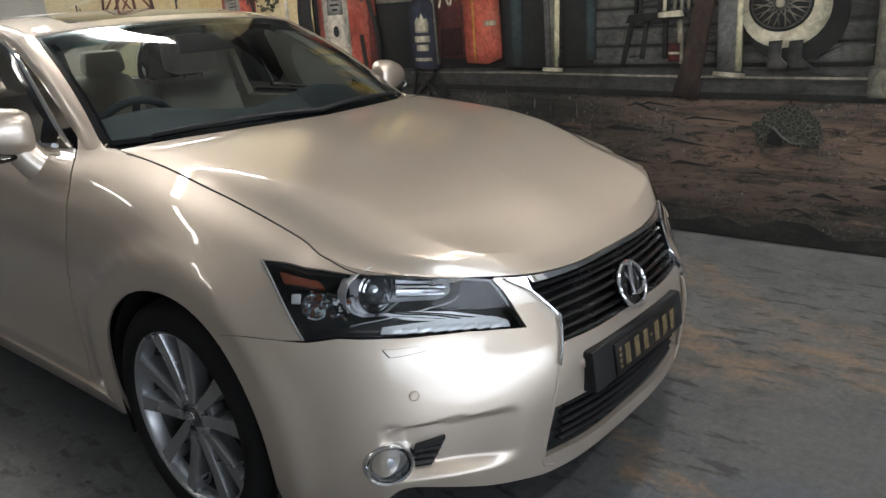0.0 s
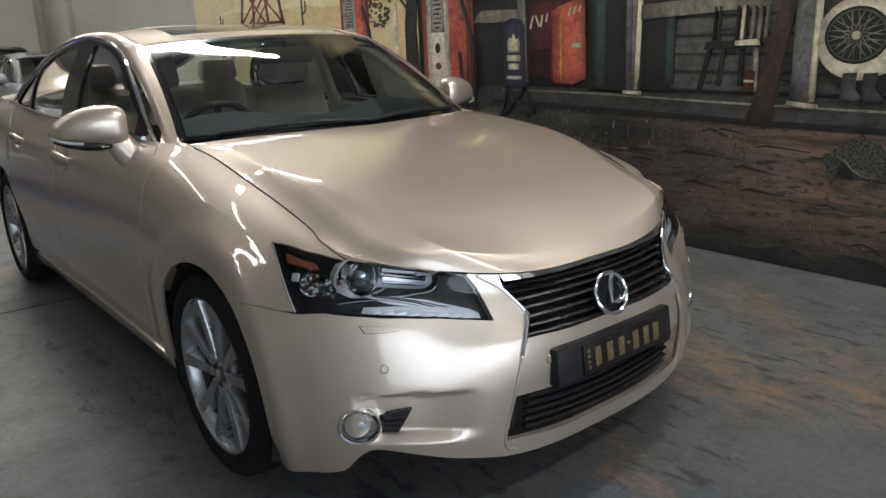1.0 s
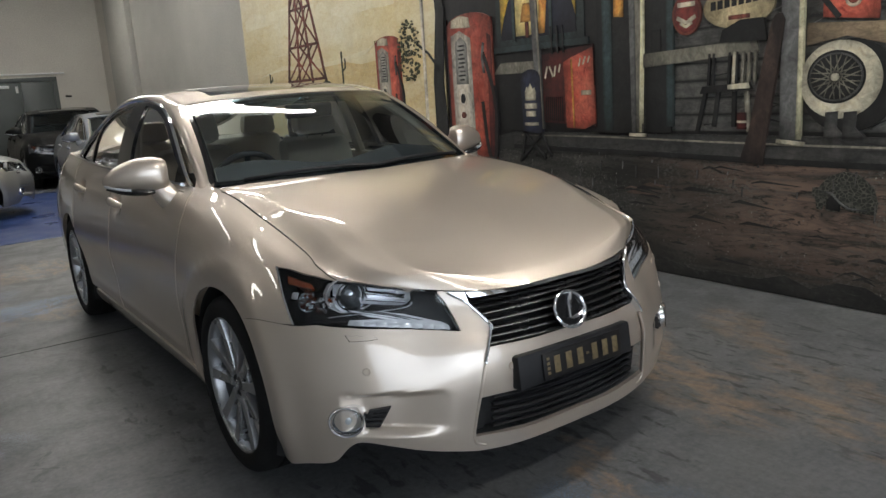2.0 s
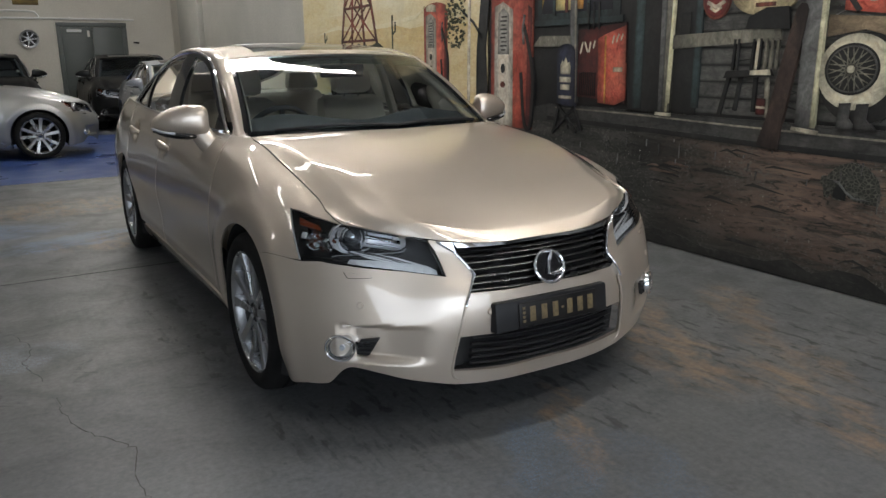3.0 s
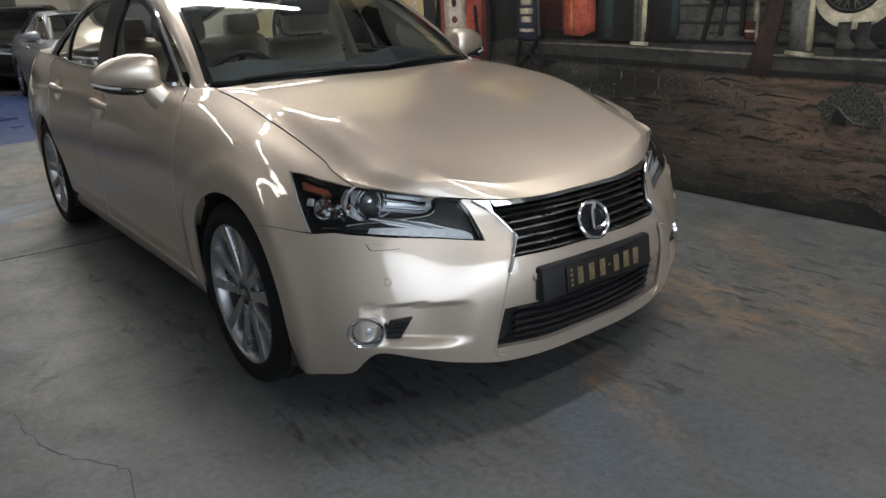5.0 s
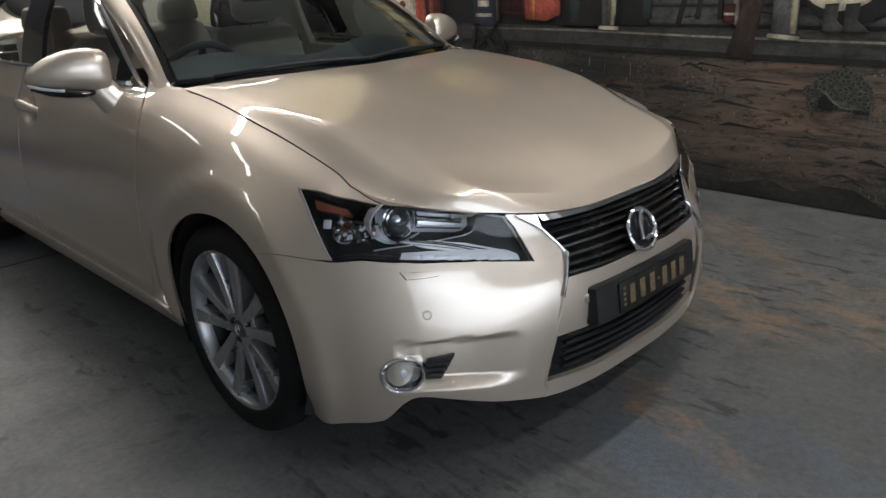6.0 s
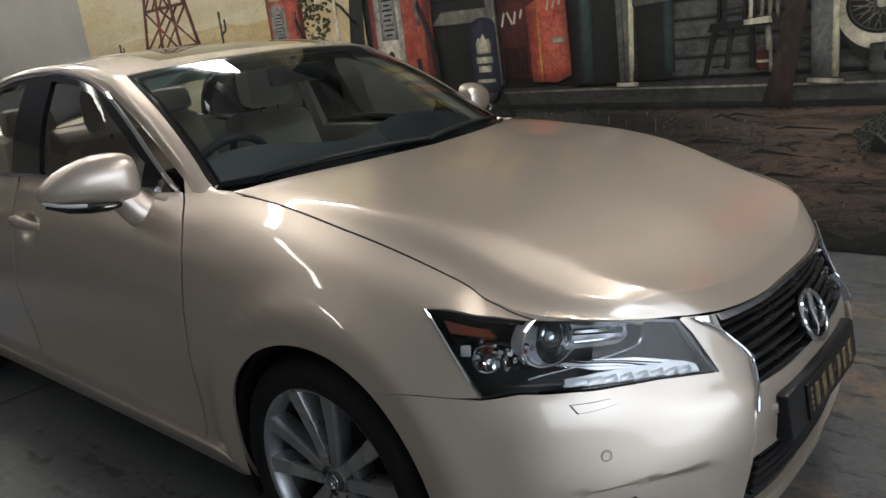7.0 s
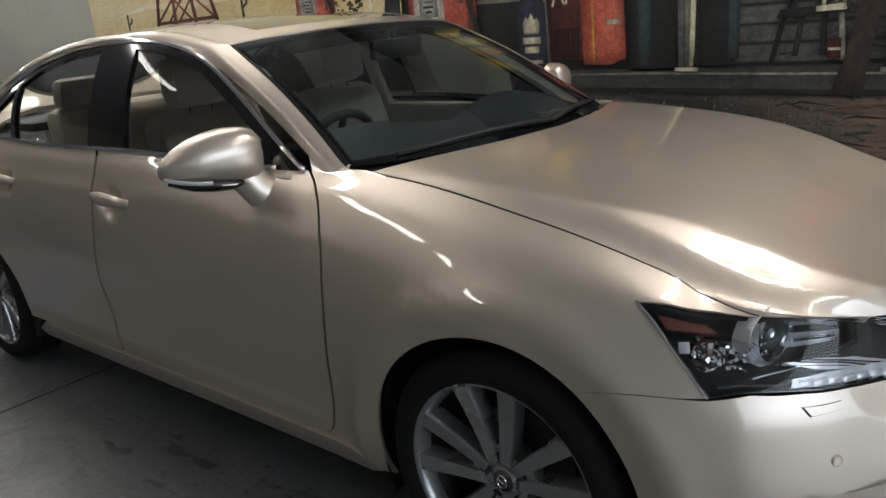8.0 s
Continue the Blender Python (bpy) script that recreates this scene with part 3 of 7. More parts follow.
first_lamp = ceiling_light()
for i, (lx, ly, turn) in enumerate(LAMP_ROWS):
    if i == 0:
        first_lamp.matrix_world = pose(lx, ly, CEILING, 0, 0, turn)
    else:
        copied = copy_thing(first_lamp, pose(lx, ly, CEILING, 0, 0, turn))
        if lx < -1 or ly < -3:
            dim = next(c for c in copied.children if c.name.startswith("diffuser"))
            dim.data = dim.data.copy()
            dim.data.materials[0] = FRONT_TUBE if ly < -3 else DIM_TUBE

# door in the back wall, with its frame
back_door = tagged(thing("door_1", "closed dark grey-green double door in a grey frame", "door"), kind="structure")
DX0, DX1, DZ = -0.08, 1.37, 2.04
bm = bmesh.new()
add_box(bm, (DX0, BACK_Y - 0.06, 0), (DX0 + 0.09, BACK_Y, DZ), 0.004)
add_box(bm, (DX1 - 0.09, BACK_Y - 0.06, 0), (DX1, BACK_Y, DZ), 0.004)
add_box(bm, (DX0, BACK_Y - 0.06, DZ), (DX1, BACK_Y, DZ + 0.09), 0.004)
part("door_frame", bm, DOOR_MAT, back_door)
middle = (DX0 + DX1) / 2
for a, b in ((DX0 + 0.095, middle - 0.003), (middle + 0.003, DX1 - 0.095)):
    leaf = part("door_leaf", box((a, BACK_Y - 0.045, 0.01), (b, BACK_Y, DZ - 0.005), 0.004), DOOR_MAT, back_door)
part("closer", box((DX0 + 0.2, BACK_Y - 0.09, DZ - 0.12), (DX0 + 0.5, BACK_Y - 0.046, DZ - 0.06), 0.008), LAMP_BODY, back_door, "pale metal door closer")
part("notice", box((middle - 0.11, BACK_Y - 0.049, DZ - 0.22), (middle - 0.06, BACK_Y - 0.046, DZ - 0.08)), PAPER, back_door, "small white paper notice")

# ---- the champagne sedan ----
SK = (0.33, 0.115)      # metres a step in the shell's two coordinates, about
HUB = 0.335


def on_side(y, z, low=5.0, high=9.0):
    """The shell's coordinates of the point at length y and height z on the flank."""
    ss, kk = np.meshgrid(np.linspace(low, high, 201), np.linspace(0, 6, 121), indexing="ij")
    p = shell(ss, kk)
    i = np.unravel_index(np.argmin((p[..., 1] - y) ** 2 + (p[..., 2] - z) ** 2), ss.shape)
    s, k = ss[i], kk[i]
    for _ in range(5):
        f = shell(np.array([s, s + 1e-3, s]), np.array([k, k, k + 1e-3]))[:, 1:]
        j = np.stack([(f[1] - f[0]) / 1e-3, (f[2] - f[0]) / 1e-3], -1)
        ds, dk = np.linalg.solve(j, np.array((y, z)) - f[0])
        s, k = s + np.clip(ds, -0.1, 0.1), np.clip(k + np.clip(dk, -0.2, 0.2), 0, 6)
    return float(s), float(k)


def spot(s, k, depth=0.0):
    """A point on the shell, sunk by depth, and the outward direction there."""
    q = np.array([[s, k], [s + 2e-3, k], [s, k + 2e-3]])
    p = shell(q[:, 0], q[:, 1])
    n = np.cross(p[1] - p[0], p[2] - p[0])
    n /= np.linalg.norm(n)
    n *= -1 if np.dot(n, p[0] - np.array((0, 1.4, 0.55))) < 0 else 1
    return Vector(p[0] - n * depth), Vector(n)


def sweep(points, depth=0.0, steps=10):
    """3D points along a run of shell coordinates."""
    return [spot(s, k, depth)[0] for s, k in curve(points, steps)]


def mirrored(points):
    return [Vector((-p[0], p[1], p[2])) for p in points]


def arch(centre_y, radius, start, end, n, low, high):
    """The wheel arch's edge in shell coordinates, from one angle to another (degrees; 0 is rearward, 90 up)."""
    out = []
    for a in np.radians(np.linspace(start, end, n)):
        out.append(on_side(centre_y + radius * math.cos(a), HUB + radius * math.sin(a), low, high))
    return out


car = thing("sedan", "glossy champagne gold four-door sedan parked beside the mural wall", "car")
ARCH_R = 0.372
ARCH_F = arch(0.0, ARCH_R, -17, 205, 40, 5.0, 9.0)          # rear foot, over the top, to the front foot
CUT = min(range(len(ARCH_F)), key=lambda i: abs(ARCH_F[i][0] - 7.62) + (10 if ARCH_F[i][1] < 2.5 or ARCH_F[i][0] < 7.2 else 0))
HL_OUT, HL_LOW, HL_TIP, HL_BEND, HL_TOP = (7.95, 4.97), (8.78, 3.90), (11.78, 4.14), (11.42, 5.93), (9.95, 5.98)
LAMP_BASE = [HL_LOW, (9.25, 4.18), (9.85, 4.33), (10.4, 4.38), (10.9, 4.35), (11.4, 4.24), HL_TIP]
LAMP_CROWN = [HL_OUT, (8.22, 5.15), (8.54, 5.32), (8.89, 5.54), (9.3, 5.72), (9.65, 5.88), HL_TOP, (10.6, 6.0), (11.1, 6.0), HL_BEND, (11.55, 5.45), (11.68, 4.75), HL_TIP]
LAMP_SIDE = [HL_OUT, (8.31, 4.50), (8.57, 4.19), HL_LOW]
DOOR_GAP = [(5.50, 0.985), (5.67, 1.06), (5.765, 1.42), (5.83, 2.4), (5.86, 3.35), (5.80, 4.3), (5.60, 5.2), (5.40, 6.0)]
MID_GAP = [(3.66, 0.98), (3.68, 1.6), (3.68, 3.0), (3.64, 4.4), (3.60, 5.4), (3.56, 6.0)]
SPINDLE = [(11.74, 6.0), (11.96, 5.4), (12.2, 4.7), (12.38, 4.1), (12.27, 3.4), (12.14, 2.75), (12.04, 2.2), (11.97, 1.62), (11.90, 1.1), (11.86, 0.62), (11.93, 0.36)]
BASE_LINE = [(9.14, 0.12), (9.45, 0.22), (9.72, 0.62), (9.95, 0.78), (10.4, 0.66), (11.04, 0.41), (11.6, 0.26), (11.93, 0.19), (12.6, 0.15), (14.0, 0.15)]


def smooth_step(x, a, b):
    t = np.clip((x - a) / (b - a), 0, 1)
    return t * t * (3 - 2 * t)


def ridge(q):
    """The shoulder crease along the flank, and the dishes behind the door handles."""
    s, k = q[:, 0], q[:, 1]
    p = shell(s, k)
    line = 4.42 + 0.10 * np.sin((s - 2.0) * 0.6)
    crease = -0.0065 * np.exp(-np.abs(k - line) / 0.22) * smooth_step(s, 6.9, 5.4)
    dish = sum(0.034 * np.exp(-(((p[:, 1] - y) / 0.070) ** 2 + ((p[:, 2] - z + 0.006) / 0.044) ** 2) ** 2) for y, z in HANDLES)
    step = -0.007 * np.exp(-np.abs(k - 1.42) / 0.14) * smooth_step(s, 2.4, 3.0) * smooth_step(s, 5.9, 5.3)
    return crease + dish + step


HANDLES = [(1.62, 0.868), (2.50, 0.888)]


def fender(flip):
    top = [(s, 5.945) for s in np.linspace(5.42, 8.0, 20)] + [(8.4, 5.938), (8.8, 5.920), (9.2, 5.888), (9.59, 5.838), (9.28, 5.735)]
    outline = ([tuple(p) for p in curve(DOOR_GAP[1:], 4)] + top + [(8.89, 5.57), (8.54, 5.35), (8.22, 5.18)] + [(a - 0.02, b) for a, b in LAMP_SIDE]
               + [(8.45, 3.745), (8.2, 3.652), (7.9, 3.572), (7.75, 3.515)] + [p for p in reversed(ARCH_F[:CUT + 1])] + [(6.12, 0.44), (5.92, 0.90), (5.72, 0.965), (5.54, 0.965)])

    def flare(q):
        p = shell(q[:, 0], q[:, 1])
        r = np.hypot(p[:, 1], p[:, 2] - HUB) - ARCH_R
        return ridge(q) - 0.013 * np.exp(-((r - 0.066) / 0.046) ** 2)
    return sheet(shell, outline, (), SK, 0.022, 0.009, flip=flip, press=flare)


def bumper():
    base_line = [tuple(p) for p in curve(BASE_LINE[:8], 4)]
    spindle = [tuple(p) for p in curve(SPINDLE, 4)]
    outline = (ARCH_F[CUT:] + [(8.35, 0.02)] + base_line + [(12.6, 0.15), (14.0, 0.15), (14.0, 0.64), (13.0, 0.63), (12.3, 0.62)] + list(reversed(spindle[:-4])) + [(11.46, 6.0), HL_BEND, (11.57, 5.45), (11.70, 4.75), (11.80, 4.08)]
               + [(a, b - 0.04) for a, b in reversed(LAMP_BASE[:-1])] + [(8.45, 3.728), (8.2, 3.638), (7.9, 3.558), (7.75, 3.501)])

    def press(q):
        s, k = q[:, 0], q[:, 1]
        fold = np.interp(s, [9.8, 11.6], [2.22, 1.97])
        along = smooth_step(s, 9.62, 10.0) * (1 - smooth_step(s, 10.5, 11.6))
        hollow = 0.034 * along * smooth_step(k, fold + 0.02, fold - 0.13) * smooth_step(k, 0.94, 1.16)
        p = shell(s, k)
        r = np.hypot(p[:, 1], p[:, 2] - HUB) - ARCH_R
        flare = -0.013 * np.exp(-((r - 0.066) / 0.046) ** 2) * smooth_step(s, 9.3, 8.6)
        return hollow + flare
    return sheet(shell, outline, (), SK, 0.013, 0.016, both=True, press=press)


part("front_bumper", bumper(), PAINT, car)
for flip in (False, True):
    part("front_wing", fender(flip), PAINT, car)

# centre of the nose: painted band with the sensors, lower lip
band = [(12.15, 3.22), (12.6, 3.27), (13.3, 3.27), (14.0, 3.27), (14.0, 1.72), (13.2, 1.70), (12.5, 1.66), (11.99, 1.62), (12.05, 2.2), (12.14, 2.75)]
part("nose_band", sheet(shell, band, (), SK, 0.025, 0.03, offset=-0.012, both=True), PAINT, car)
bonnet_outline = [(0.0, 0.0), (0.0, 0.25), (0.0, 0.5), (0.0, 0.75), (0.0, 1.0), (0.25, 1.0), (0.5, 1.0), (1.0, 1.0), (1.0, 0.5), (1.0, 0.0), (0.5, 0.0)]
bonnet_outline = [(0.008 + 0.992 * a, 0.004 + 0.990 * b) for a, b in bonnet_outline]
bonnet_outline[2:4] = [(0.008, 0.37), (0.0, 0.39), (0.0, 0.55), (0.0, 0.70), (0.0, 0.80), (0.008, 0.82)]
for flip in (False, True):
    part("bonnet_corner", sheet(shell, [(7.95, 5.998), (8.4, 5.988), (8.8, 5.970), (9.2, 5.938), (9.62, 5.888), (9.95, 5.985), (9.97, 6.0), (9.5, 6.0), (8.8, 6.0)], (), SK, 0.015, 0.012, flip=flip), PAINT, car)
part("bonnet", sheet(bonnet, bonnet_outline, (), (0.7, 1.3), 0.018, 0.014, both=True), PAINT, car)


REAR_ARCH = arch(2.85, ARCH_R, 0, 197, 34, 0.6, 3.2)         # rear foot round to the front foot, facing the door
for flip in (False, True):
    gap = [(a - 0.022, b) for a, b in (tuple(p) for p in curve(DOOR_GAP, 4))]
    mid = [tuple(p) for p in curve(MID_GAP, 4)]
    door = part("front_door", sheet(shell, gap + list(reversed([(a + 0.012, b) for a, b in mid])), (), SK, 0.022, 0.02, flip=flip, press=ridge), PAINT, car)
    rear_edge = [p for p in REAR_ARCH if p[1] > 1.0 and p[0] > 2.0]
    rear_edge = sorted(rear_edge, key=lambda p: p[1])
    part("rear_door", sheet(shell, [(a - 0.012, b) for a, b in mid] + [(2.05, 6.0), (2.1, 5.0)] + [p for p in reversed(rear_edge) if p[0] > 2.35] + [(2.55, 0.98)], (), SK, 0.025, 0.02, flip=flip, press=ridge), PAINT, car)
    part("sill", sheet(shell, [(5.98, 0.10), (6.10, 0.40), (5.9, 0.88), (5.70, 0.94), (4.6, 0.94), (3.6, 0.94), (2.75, 0.94), (2.62, 0.5), (2.66, 0.10), (4.0, 0.06)], (), SK, 0.04, 0.03, offset=0.009, flip=flip), PAINT, car)
    quarter = [(2.02, 6.0), (1.0, 6.0), (0.0, 6.0), (0.0, 0.1), (0.9, 0.1)] + [p for p in REAR_ARCH if p[0] < 2.33 or p[1] > 3.7] + [(2.07, 5.0)]
    part("rear_quarter", sheet(shell, quarter, (), SK, 0.05, 0.02, flip=flip), PAINT, car)

# greenhouse
CABIN = (0.27, 0.38)


def pillar_skin(u, v):
    """From the windscreen's edge (u 0) to the top of the side windows (u 1), v along the pillar and roof rail."""
    u, v = np.broadcast_arrays(np.asarray(u, float), np.asarray(v, float))
    inner = np.where((v < 3)[..., None], GLASS_EDGE(np.minimum(v, 3)), ROOF_EDGE(np.maximum(v - 3, 0)))
    outer = cabin(v, 0.955 + 0 * v)
    down = np.minimum(v, 0)[..., None] * np.array((0.03, 0.16, 0.108))
    inner, outer = inner + down, outer + down
    p = inner + (outer - inner) * u[..., None]
    swell = 0.020 * np.sin(np.pi * u) * np.clip(0.5 + v * 0.3, 0, 1)
    p[..., 2] += swell * 0.75
    p[..., 0] -= swell * 0.6
    return p


ROOF_EDGE = spline([(-0.568, 1.20, 1.348), (-0.545, 1.5, 1.398), (-0.535, 1.78, 1.415), (-0.535, 2.1, 1.408), (-0.54, 2.45, 1.372), (-0.55, 2.8, 1.295), (-0.575, 3.1, 1.19), (-0.60, 3.4, 1.09)])
roof_side = spline([(-0.568, 1.20, 1.348), (-0.545, 1.5, 1.398), (-0.535, 1.78, 1.415), (-0.535, 2.1, 1.408), (-0.54, 2.45, 1.372), (-0.545, 2.6, 1.342)])
roof_end = spline([(-0.545, 2.60, 1.342), (-0.4, 2.635, 1.356), (-0.2, 2.65, 1.363), (0, 2.65, 1.365)])
tail_mid = spline([(0, 2.65, 1.365), (0, 3.0, 1.24), (0, 3.35, 1.09)])
tail_base = spline([(-0.60, 3.40, 1.085), (-0.3, 3.37, 1.09), (0, 3.35, 1.09)])
tail_side = spline([(-0.545, 2.60, 1.342), (-0.57, 3.0, 1.228), (-0.60, 3.40, 1.085)])


def roof(u, v):
    return coons(u, v, lambda t: roof_side(t * 5), lambda t: ROOF_MID(t * 5), lambda t: HEADER(t * 3), lambda t: roof_end(t * 3))


def screen(u, v):
    low = spline([(-0.685, 0.60, 1.003), (-0.50, 0.46, 1.008), (-0.26, 0.375, 1.012), (0, 0.35, 1.012)])
    mid = spline([(0, 0.35, 1.012), (0, 0.58, 1.145), (0, 0.83, 1.27), (0, 1.09, 1.376)])
    return coons(u, v, lambda t: GLASS_EDGE(t * 3), lambda t: mid(t * 3), lambda t: low(t * 3), lambda t: HEADER(t * 3))


def rear_screen(u, v):
    return coons(u, v, lambda t: tail_side(t * 2), lambda t: tail_mid(t * 2), lambda t: roof_end(t * 3), lambda t: tail_base(t * 2))


UNIT = [(0, 0), (0, 1), (1, 1), (1, 0)]
part("roof", sheet(roof, UNIT, [[(0.34, 0.08), (0.34, 0.42), (0.999, 0.42), (0.999, 0.08)]], (0.55, 1.5), 0.03, 0.02, both=True, centre=(0, 1.7, 0.6)), PAINT, car)
part("sunroof_panel", sheet(roof, [(0.35, 0.085), (0.35, 0.415), (1.0, 0.415), (1.0, 0.085)], (), (0.55, 1.5), 0.05, 0.02, offset=-0.003, both=True, centre=(0, 1.7, 0.6)), GLOSS_BLACK, car, "dark tinted sunroof glass")

part("windscreen", sheet(screen, [(0.035, 0.0), (0.035, 0.97), (1, 0.97), (1, 0.0)], (), (0.65, 0.9), 0.04, 0.005, both=True), WINDSCREEN_GLASS, car, "clear windscreen glass").visible_shadow = False
frit = [(0.0, -0.0), (0.0, 1.0), (1.0, 1.0), (1.0, 0.962), (0.06, 0.955), (0.05, 0.05), (1.0, 0.06), (1.0, 0.0)]
part("windscreen_border", sheet(screen, frit, (), (0.65, 0.9), 0.03, 0.01, offset=-0.004, both=True), GLOSS_BLACK, car, "black border band of the windscreen")
part("rear_window", sheet(rear_screen, UNIT, (), (0.6, 0.8), 0.05, 0.006, both=True), SIDE_GLASS, car).visible_shadow = False
part("boot_lid", sheet(lambda u, v: coons(u, v, lambda t: shell(2.0 - 2.0 * t * 0.95, 6 + 0 * t), lambda t: spline([(0, 3.35, 1.09), (0, 3.7, 1.10), (0, 3.93, 1.09)])(t * 2),
                                    lambda t: spline([tuple(shell(np.array(2.0), np.array(6.0))), (-0.4, 3.2, 1.10), (0, 3.35, 1.09)])(t * 2),
                                    lambda t: spline([tuple(shell(np.array(0.1), np.array(6.0))), (-0.3, 3.92, 1.08), (0, 3.93, 1.09)])(t * 2)), UNIT, (), (0.7, 0.7), 0.06, 0.02, both=True), PAINT, car)
for flip in (False, True):
    part("pillar_and_rail", sheet(pillar_skin, [(0, -0.30), (0, 9.6), (1, 9.6), (1, -0.45)], (), (0.07, 0.27), 0.02, 0.02, flip=flip), PAINT, car)
    base_top = spline([(-0.680, 0.525, 1.001), (-0.678, 0.60, 1.003), tuple(GLASS_EDGE(0.25) + np.array((0.004, 0.006, -0.003))), tuple(cabin(np.array(0.22), np.array(0.90)) + np.array((0.008, 0, -0.004)))])
    part("pillar_base", sheet(lambda u, v: coons(u, v, lambda t: spline([tuple(shell(np.array(6.06), np.array(5.93))), (-0.684, 0.525, 1.003)])(t), lambda t: spline([tuple(shell(np.array(5.42), np.array(5.93))), tuple(cabin(np.array(0.22), np.array(0.93)))])(t),
                                                 lambda t: shell(6.06 - 0.64 * t, 5.93 + 0 * t), lambda t: base_top(t * 3)), [(0, 0), (0, 1), (1, 1), (1, 0)], (), (0.25, 0.06), 0.02, 0.012, offset=-0.001, flip=flip), PAINT, car)
    # side windows and their black and chrome surrounds
    front_glass = [(0.55, 0.02), (1.2, 0.5), (2.0, 0.70), (3.0, 0.84), (3.8, 0.885), (4.62, 0.90), (4.42, 0.0), (2.0, 0.0), (1.1, 0.0)]
    rear_glass = [(5.30, 0.0), (5.42, 0.90), (6.2, 0.885), (6.9, 0.83), (7.35, 0.72), (7.1, 0.0)]
    vent_glass = [(7.22, 0.0), (7.45, 0.70), (7.9, 0.42), (8.15, 0.1), (7.9, 0.02)]
    for name, g in (("front_window", front_glass), ("rear_side_window", rear_glass), ("quarter_window", vent_glass)):
        part(name, sheet(cabin, g, (), CABIN, 0.05, 0.005, offset=-0.008, flip=flip), SIDE_GLASS, car).visible_shadow = False
    surround = [(0.15, 0.0), (0.6, 0.46), (1.2, 0.70), (2.0, 0.84), (3.0, 0.915), (3.8, 0.94), (5.0, 0.95), (6.2, 0.94), (7.0, 0.90), (7.6, 0.80), (8.1, 0.52), (8.4, 0.15), (8.35, -0.05), (5.0, -0.05), (0.3, -0.05)]
    holes = [[(a, max(b, 0.012)) for a, b in g] for g in (front_glass, rear_glass, vent_glass)]
    part("window_frame", sheet(cabin, surround, holes, CABIN, 0.03, 0.02, offset=0.0, flip=flip), GLOSS_BLACK, car, "gloss black window frames and centre pillar")
    part("mirror_sail", sheet(cabin, [(0.22, 0.0), (0.6, 0.40), (1.0, 0.60), (1.25, 0.66), (1.32, 0.0)], (), CABIN, 0.03, 0.01, offset=0.003, flip=flip), GLOSS_BLACK, car, "black corner panel behind the door mirror")
    m = np.array((-1, 1, 1)) if flip else np.array((1, 1, 1))
    trim = [cabin(np.array(a), np.array(b)) * m for a, b in [tuple(q) for q in curve([(0.15, 0.05), (0.6, 0.50), (1.2, 0.735), (2.0, 0.872), (3.0, 0.942), (3.8, 0.962), (5.0, 0.968), (6.2, 0.958), (7.0, 0.92), (7.6, 0.83), (8.1, 0.56), (8.42, 0.15), (8.40, 0.0)], 6)]]
    out = Vector((-0.004 if not flip else 0.004, 0, 0.002))
    part("window_trim", tube([Vector(p) + out for p in trim], 0.0085, 6), CHROME, car, "bright chrome strip round the windows")
    line = [belt(np.array(y)) * m for y in np.linspace(0.83, 3.05, 40)]
    part("belt_trim", tube([Vector(p) + out + Vector((0, 0, 0.006)) for p in line], 0.009, 6), CHROME, car, "bright chrome strip along the belt line")


